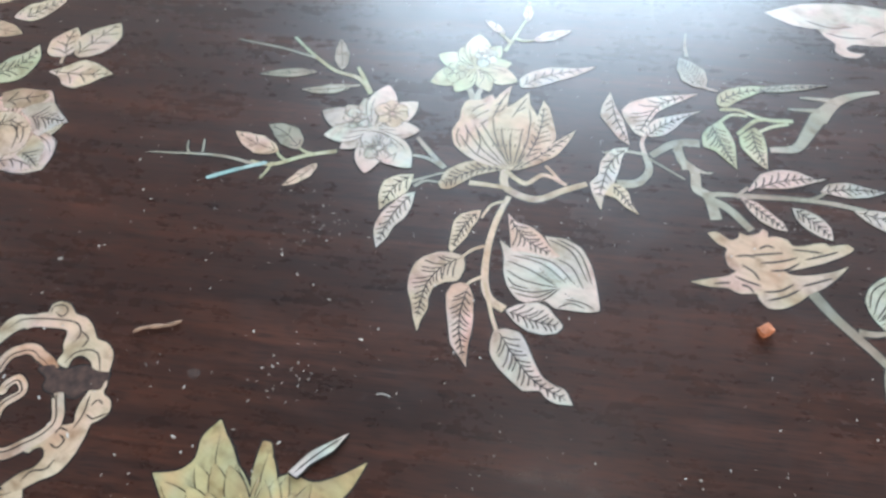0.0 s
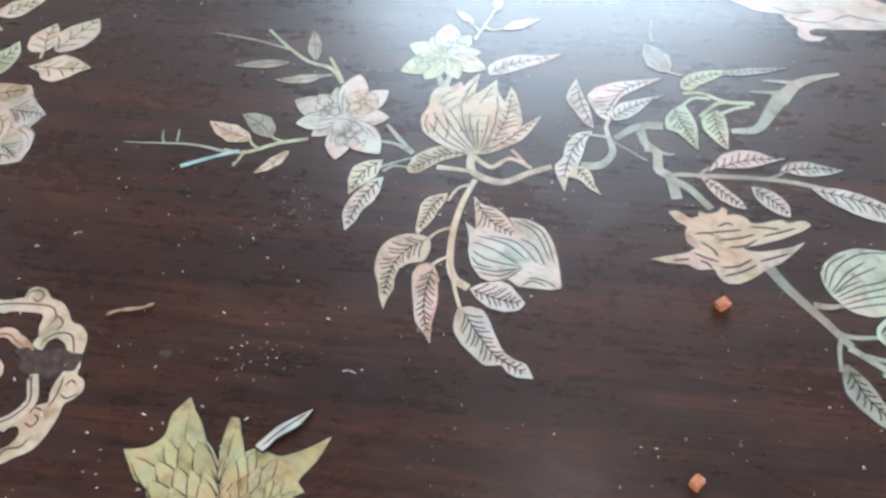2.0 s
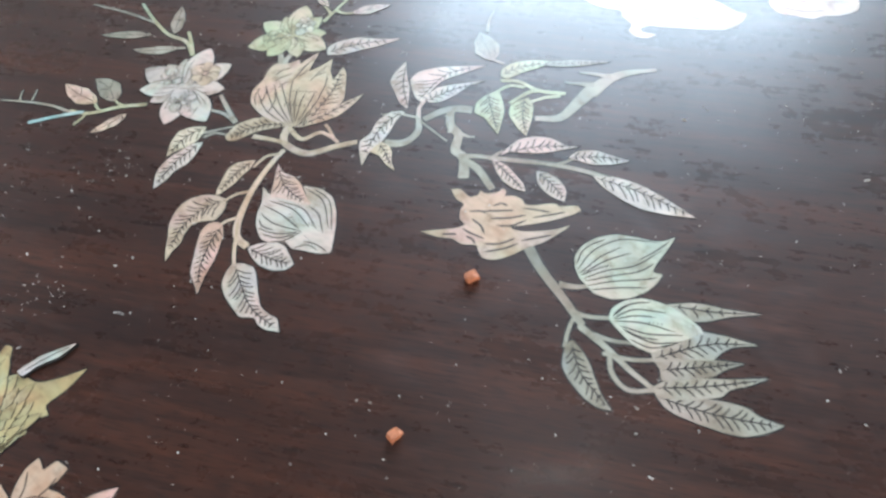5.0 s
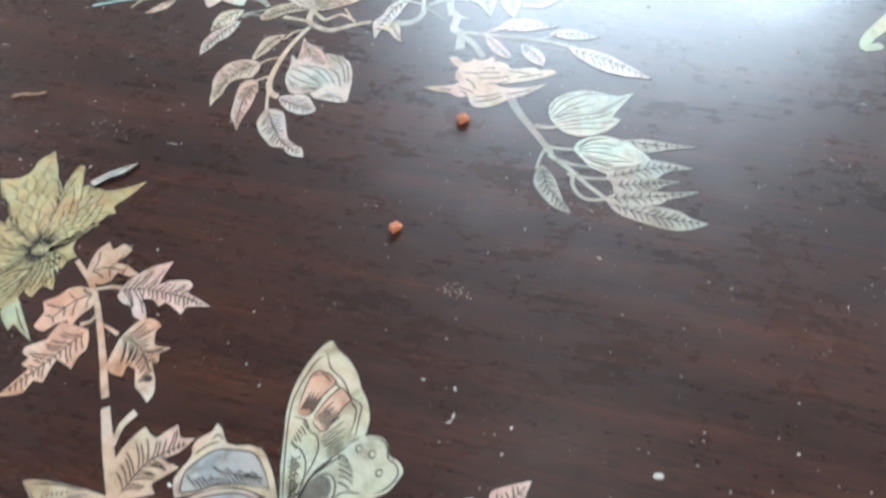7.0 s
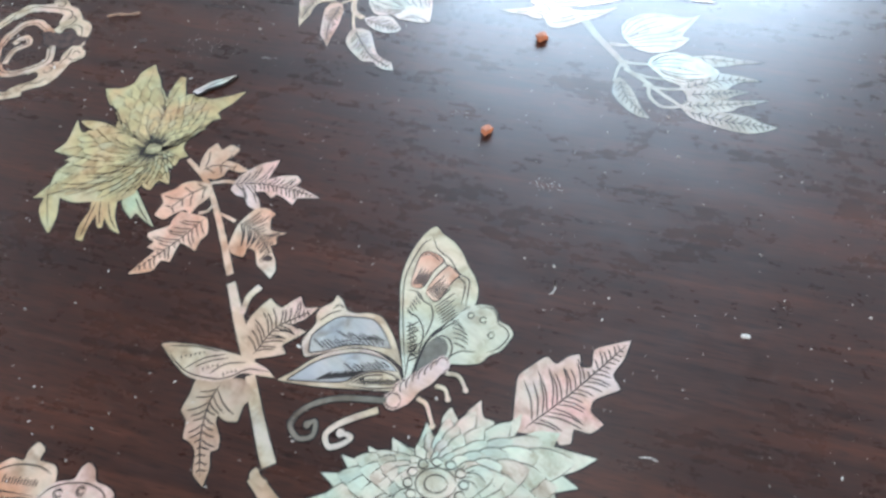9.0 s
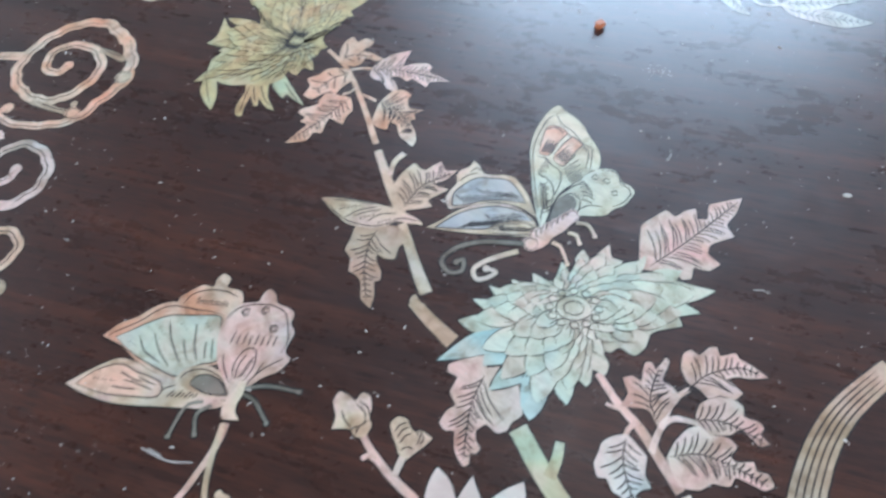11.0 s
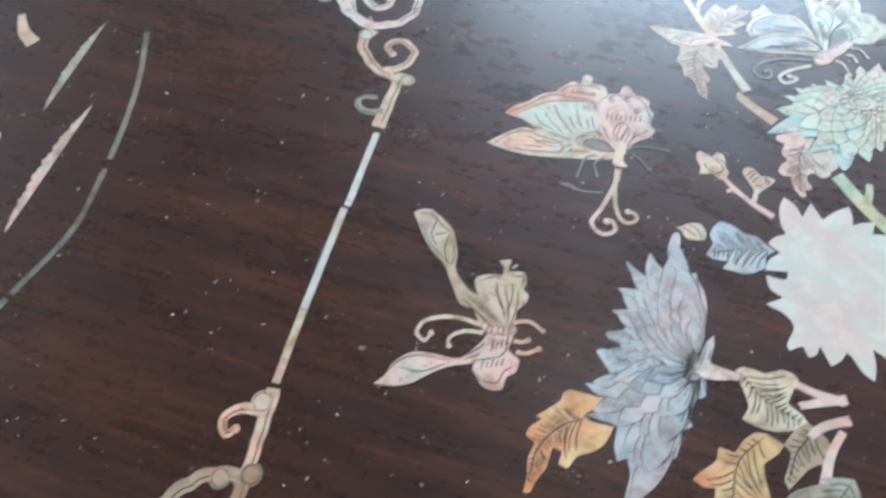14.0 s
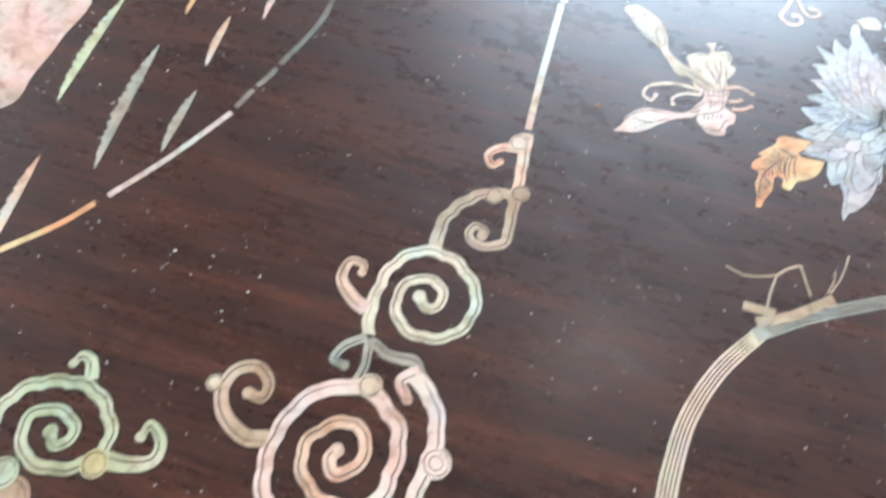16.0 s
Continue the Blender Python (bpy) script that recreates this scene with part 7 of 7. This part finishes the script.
cut(m, [(-126.8, -223.5), (-122.8, -219.5), (-121.8, -216.5), (-117.8, -212.5), (-113.8, -210.5), (-107.8, -210.5), (-98.8, -211.5), (-94.8, -208.5), (-89.8, -203.5), (-87.8, -198.5), (-82.8, -198.5), (-83.8, -203.5), (-87.8, -209.5), (-92.8, -212.5), (-100.8, -214.5), (-106.8, -217.5), (-112.8, -221.5), (-118.8, -223.5)], PINK, "wing", soft=0.9, lines=(
    [(-125.8, -222.5), (-121.8, -217.5), (-117.8, -213.5), (-110.8, -211.5), (-100.8, -212.5)], [(-118.8, -216.5), (-110.8, -217.5), (-101.8, -213.5)], *hatch([(-117.8, -221.5)][0], [(-107.8, -214.5)][0], (0.6, 0.8), 6), [(-96.8, -210.5), (-90.8, -206.5), (-86.8, -200.5)], [(-95.8, -211.5), (-88.8, -207.5), (-85.8, -200.5)], [(-93.8, -212.5), (-87.8, -208.5), (-83.8, -201.5)], [(-97.8, -211.5), (-92.8, -206.5), (-88.8, -200.5)]))
cut(m, [(-87.8, -199.5), (-78.8, -198.5), (-79.8, -203.5), (-80.8, -206.5), (-76.8, -209.5), (-76.8, -211.5), (-77.8, -214.5), (-80.8, -216.5), (-81.8, -220.5), (-84.8, -221.5), (-88.8, -220.5), (-90.8, -217.5), (-92.8, -214.5), (-91.8, -211.5), (-89.8, -206.5)], PINK, "wing", soft=0.9, lines=(
    [(-91.8, -211.5), (-87.8, -210.5), (-82.8, -208.5), (-80.8, -203.5)], [(-90.8, -216.5), (-88.8, -218.5), (-83.8, -218.5), (-81.8, -214.5), (-78.8, -212.5)], *hatch([(-89.8, -214.5)][0], [(-82.8, -212.5)][0], (0.5, 3.6), 5), *hatch([(-86.8, -207.5)][0], [(-81.8, -205.5)][0], (0.8, 5.0), 4)))
for p in [(-89.8, -198.5), (-87.8, -199.5), (-85.8, -199.5), (-83.8, -199.5), (-81.8, -199.5), (-79.8, -198.5)]:
    disc(m, p, 1.7, PINK, "body_ring", 1.2)
tendril(m, [(-91.0, -198.0), (-101.0, -196.0), (-111.0, -198.0), (-114.0, -203.0), (-111.0, -206.0), (-109.0, -203.0)], 1.5, CREAM)
tendril(m, [(-90.0, -201.0), (-97.0, -201.0), (-102.0, -204.0), (-102.0, -207.0)], 1.3, CREAM)
for pts in ([(-80.0, -196.0), (-74.0, -195.0), (-69.0, -198.0)], [(-79.0, -203.0), (-76.0, -203.0), (-74.0, -202.0)], [(-78.0, -207.0), (-74.0, -207.0), (-70.0, -205.0)]):
    tendril(m, pts, 1.4, PEACH)

# ---- the round picture and its fringe ----
m = Motif("ring_border", "thin segmented dull pearl ring around a picture in the table", "inlay")
for mat, pts in (
    (GREY, [(-307.0, 15.0), (-288.0, -13.0), (-270.0, -45.0)]), (DULL, [(-262.0, -67.0), (-256.0, -96.0), (-254.0, -122.0), (-254.0, -140.0)]), (DULL, [(-254.0, -145.0), (-257.0, -175.0), (-270.0, -204.0)]), (DULL, [(-271.0, -206.0), (-273.0, -211.0), (-277.0, -217.0)]),
    (DULL, [(-278.0, -219.0), (-281.0, -225.0), (-283.0, -229.0)]), (WHITE, [(-284.0, -232.0), (-303.0, -257.0), (-321.0, -277.0)]), (ORANGE, [(-325.0, -281.0), (-336.0, -292.0), (-355.0, -306.0)]), (CREAM, [(-356.0, -307.0), (-373.0, -318.0), (-390.0, -328.0)]),
):
    band(m, pts, 2.6, mat, (1, 1), "ring_segment")
for mat, aspect, pts in (
    (ORANGE, 0.13, [(-320.0, -180.0), (-313.0, -136.0)]), (PINK, 0.11, [(-284.0, -179.0), (-272.0, -112.0)]), (GREY, 0.12, [(-293.0, -118.0), (-284.0, -63.0)]), (PEACH, 0.17, [(-302.0, -209.0), (-299.0, -178.0)]),
    (GREEN, 0.14, [(-375.0, -178.0), (-361.0, -129.0)]), (GREEN, 0.12, [(-359.0, -235.0), (-351.0, -170.0)]), (GREY, 0.12, [(-331.0, -266.0), (-326.0, -198.0)]), (GREY, 0.18, [(-307.0, -255.0), (-302.0, -222.0)]), (PEACH, 0.14, [(-357.0, -307.0), (-355.0, -261.0)]),
):
    m = Motif("fringe_stroke", "single comb-edged pearl stroke of the fringe inside the ring", "inlay", "fringe strokes")
    leaf(m, *pts, aspect * 0.66, mat, 0.03, "fringe", 0, 0.5, 17, "stroke")
m = Motif("drapery_ornament", "plain cream pearl folds with trailing ribbons inlaid in the table", "inlay", z=0.35)
sheet(m, [(-388.0, -67.0), (-355.0, -69.0), (-346.0, -80.0), (-344.0, -95.0), (-345.0, -107.0), (-368.0, -109.0)], MINT, "fold")
band(m, [(-402.0, -123.0), (-385.0, -122.0), (-367.0, -116.0)], 13.0, CREAM, (1.0, 1.0), "fold", groove=True)
sheet(m, [(-370.0, -109.0), (-361.0, -102.0), (-345.0, -104.0), (-340.0, -121.0), (-346.0, -132.0), (-359.0, -130.0), (-368.0, -121.0)], CREAM, "ruffle")
band(m, [(-341.0, -124.0), (-327.0, -132.0), (-310.0, -134.0)], 4.4, CREAM, (1.2, 0.6), "ribbon", knob=4.0)
band(m, [(-338.0, -121.0), (-332.0, -114.0), (-325.0, -104.0)], 5.0, CREAM, (0.5, 1.4), "ribbon")
band(m, [(-328.0, -61.0), (-322.0, -72.0), (-314.0, -79.0)], 5.0, CREAM, (0.7, 1.4), "ribbon")
sheet(m, [(-454.0, -174.0), (-372.0, -169.0), (-371.0, -201.0), (-375.0, -221.0), (-380.0, -240.0), (-418.0, -245.0)], PINK, "fold", label="pink shell fold with sparse cut dots")

m = Motif("grass_blade", "arched ribbed pearl grass blade, dull cream, inlaid in the table", "inlay")
band(m, [(-112.0, -371.0), (-108.0, -354.0), (-102.0, -337.0), (-91.0, -320.0), (-76.0, -305.0)], 6.6, CREAM, (1.0, 0.8), "blade", groove=4)
band(m, [(-78.0, -306.0), (-61.0, -298.0), (-44.0, -292.0), (-24.0, -286.0), (1.0, -280.0)], 5.0, GREY, (1.0, 0.8), "blade", groove=4)
m = Motif("insect_ornament", "plain dull pearl insect silhouette on the grass blade", "inlay", z=0.5)
bm = bmesh.new()
for k, (w, pts) in enumerate(((3.6, [(-77.0, -301.0), (-64.0, -297.0), (-49.0, -289.0)]), (3.4, [(-81.0, -295.0), (-76.0, -296.0), (-70.0, -297.0)]), (0.9, [(-73.0, -296.0), (-71.0, -289.0), (-68.0, -282.0)]), (0.9, [(-68.0, -282.0), (-74.0, -283.0), (-80.0, -283.0), (-86.0, -280.0)]), (1.0, [(-68.0, -282.0), (-64.0, -279.0), (-59.0, -277.0)]), (1.0, [(-59.0, -277.0), (-58.0, -283.0), (-57.0, -289.0)]), (0.7, [(-50.0, -287.0), (-45.0, -280.0), (-41.0, -271.0)]), (0.7, [(-51.0, -287.0), (-48.0, -282.0), (-47.0, -278.0)]))):
    line = spline(pts)
    nrm = normals(line) * w / 2
    slab(bm, [*(line + nrm), *(line - nrm)[::-1]], 0.1 + 0.006 * k)
part("silhouette", bm, [TAN, RIM], m.empty)

# ---- loose bits ----
def crumb(place, size, seed):
    rnd = random.Random(seed)
    bm = bmesh.new()
    bmesh.ops.create_icosphere(bm, subdivisions=2, radius=1.0)
    for v in bm.verts:
        c = v.co
        q = Vector([math.copysign(abs(a) ** 0.45, a) for a in c])
        q *= 0.62 + 0.22 * noise.noise(c * 1.7 + Vector((seed, 0, 0))) + 0.03 * rnd.random()
        v.co = Vector((q.x * size * 1.1, q.y * size * 0.8, q.z * size * 0.7)) * MM
    low = min(v.co.z for v in bm.verts)
    ob = part("crumb", bm, CRUMB)
    ob.matrix_world = pose(place[0] * MM, place[1] * MM, -low, 0, 0, seed * 20)
    return tagged(ob, label="small red-brown crumb lying on the table", category="crumb", group="crumbs")


crumb((93.0, 93.0), 3.1, 1)
crumb((72.0, 43.5), 2.9, 2)


def splinter():
    bm = bmesh.new()
    line = spline([(-95.0, 107.0), (-91.0, 108.0), (-86.0, 108.0), (-81.0, 109.0)], 6)
    last = None
    for n, (x, y) in enumerate(line):
        r = 0.75 * (0.5 + 0.5 * math.sin(n * 0.9)) * 0.35 + 0.5
        ring = [bm.verts.new(((x + r * 0.4 * math.cos(a)) * MM, (y + r * math.cos(a)) * MM, (0.75 + 0.7 * r * math.sin(a)) * MM)) for a in np.arange(6) * math.pi / 3]
        if last:
            for i in range(6):
                bm.faces.new((last[i], last[(i + 1) % 6], ring[(i + 1) % 6], ring[i]))
        last = ring
    tagged(part("straw_splinter", bm, STRAW), label="short dry straw splinter lying on the table", category="splinter")


splinter()


def flake(name, centre, size, mat, label, category, height=0.25, seed=0):
    rnd = random.Random(seed)
    bm = bmesh.new()
    a = np.sort([rnd.random() * 6.28 for _ in range(9)])
    slab(bm, [(centre[0] + size[0] * math.cos(t) * (0.7 + 0.3 * rnd.random()), centre[1] + size[1] * math.sin(t) * (0.7 + 0.3 * rnd.random())) for t in a], height, 0, 0)
    return tagged(part(name, bm, mat), label=label, category=category)


flake("pale_flake", (151.0, -35.0), (1.3, 0.45), DUST, "pale flake of dirt on the table", "flake", 0.5, 3)
flake("wood_chip", (-75.0, 92.0), (2.6, 1.3), WAX, "dark gouged chip in the table top", "chip", 0.12, 4)
flake("wood_chip", (-133.0, -211.0), (1.6, 0.5), STRAW, "tiny wood chip on the table", "chip", 0.6, 5)


def dust():
    """Fine pale grains and short fibres all over the top."""
    rnd = random.Random(11)
    verts, faces = [], []

    def bit(x, y, sx, sy, turn, h):
        k = len(verts)
        for px, py in ((-sx, -sy * 0.6), (sx * 0.7, -sy), (sx, sy * 0.5), (-sx * 0.5, sy)):
            verts.append(((x + px * math.cos(turn) - py * math.sin(turn)) * MM, (y + px * math.sin(turn) + py * math.cos(turn)) * MM, 0.05 * MM))
        verts.append((x * MM, y * MM, h * MM))
        faces.extend(((k, k + 1, k + 4), (k + 1, k + 2, k + 4), (k + 2, k + 3, k + 4), (k + 3, k, k + 4)))

    for _ in range(7500):
        x, y = rnd.uniform(-420, 330), rnd.uniform(-480, 320)
        if noise.noise((x * 0.02, y * 0.02, 3.0)) + 0.35 * rnd.random() < -0.08:
            continue
        r = 0.13 + 0.24 * rnd.random() ** 3 + (0.28 if rnd.random() < 0.03 else 0)
        bit(x, y, r * rnd.uniform(0.8, 2.2), r * 0.7, rnd.random() * 3.1, 0.1 + r)
    for cx, cy, spread, many in ((*(93.0, 20.0), 3.0, 26), (*(-129.0, -114.0), 5.0, 30), (*(-43.0, 142.0), 8.0, 30), (*(-49.0, 91.0), 9.0, 26)):
        for _ in range(many):
            bit(rnd.gauss(cx, spread), rnd.gauss(cy, spread * 0.5), rnd.uniform(0.15, 0.5), 0.14, rnd.random() * 3.1, 0.16)
    me = bpy.data.meshes.new("dust")
    me.from_pydata(verts, [], faces)
    me.materials.append(DUST)
    tagged(new("dust", me), label="fine pale dust grains scattered on the table top", category="dust", kind="stuff")


dust()
for n, pts in enumerate(([(95.0, -18.0), (95.0, -20.0), (94.0, -23.0)], [(95.0, -18.0), (95.0, -21.0), (93.0, -23.0)], [(-63.0, -134.0), (-60.0, -135.0), (-58.0, -136.0)], [(-65.0, -134.0), (-56.0, -137.0), (-48.0, -137.0)], [(-21.0, 82.0), (-19.0, 82.0), (-17.0, 81.0)], [(116.0, -72.0), (119.0, -72.0), (121.0, -73.0)])):
    bm = bmesh.new()
    strip(bm, spline(pts), 0.32, 0.3, 0, 0.6)
    tagged(part("fibre", bm, DUST), label="short pale hair-thin fibre lying on the table", category="fibre", group="fibres")
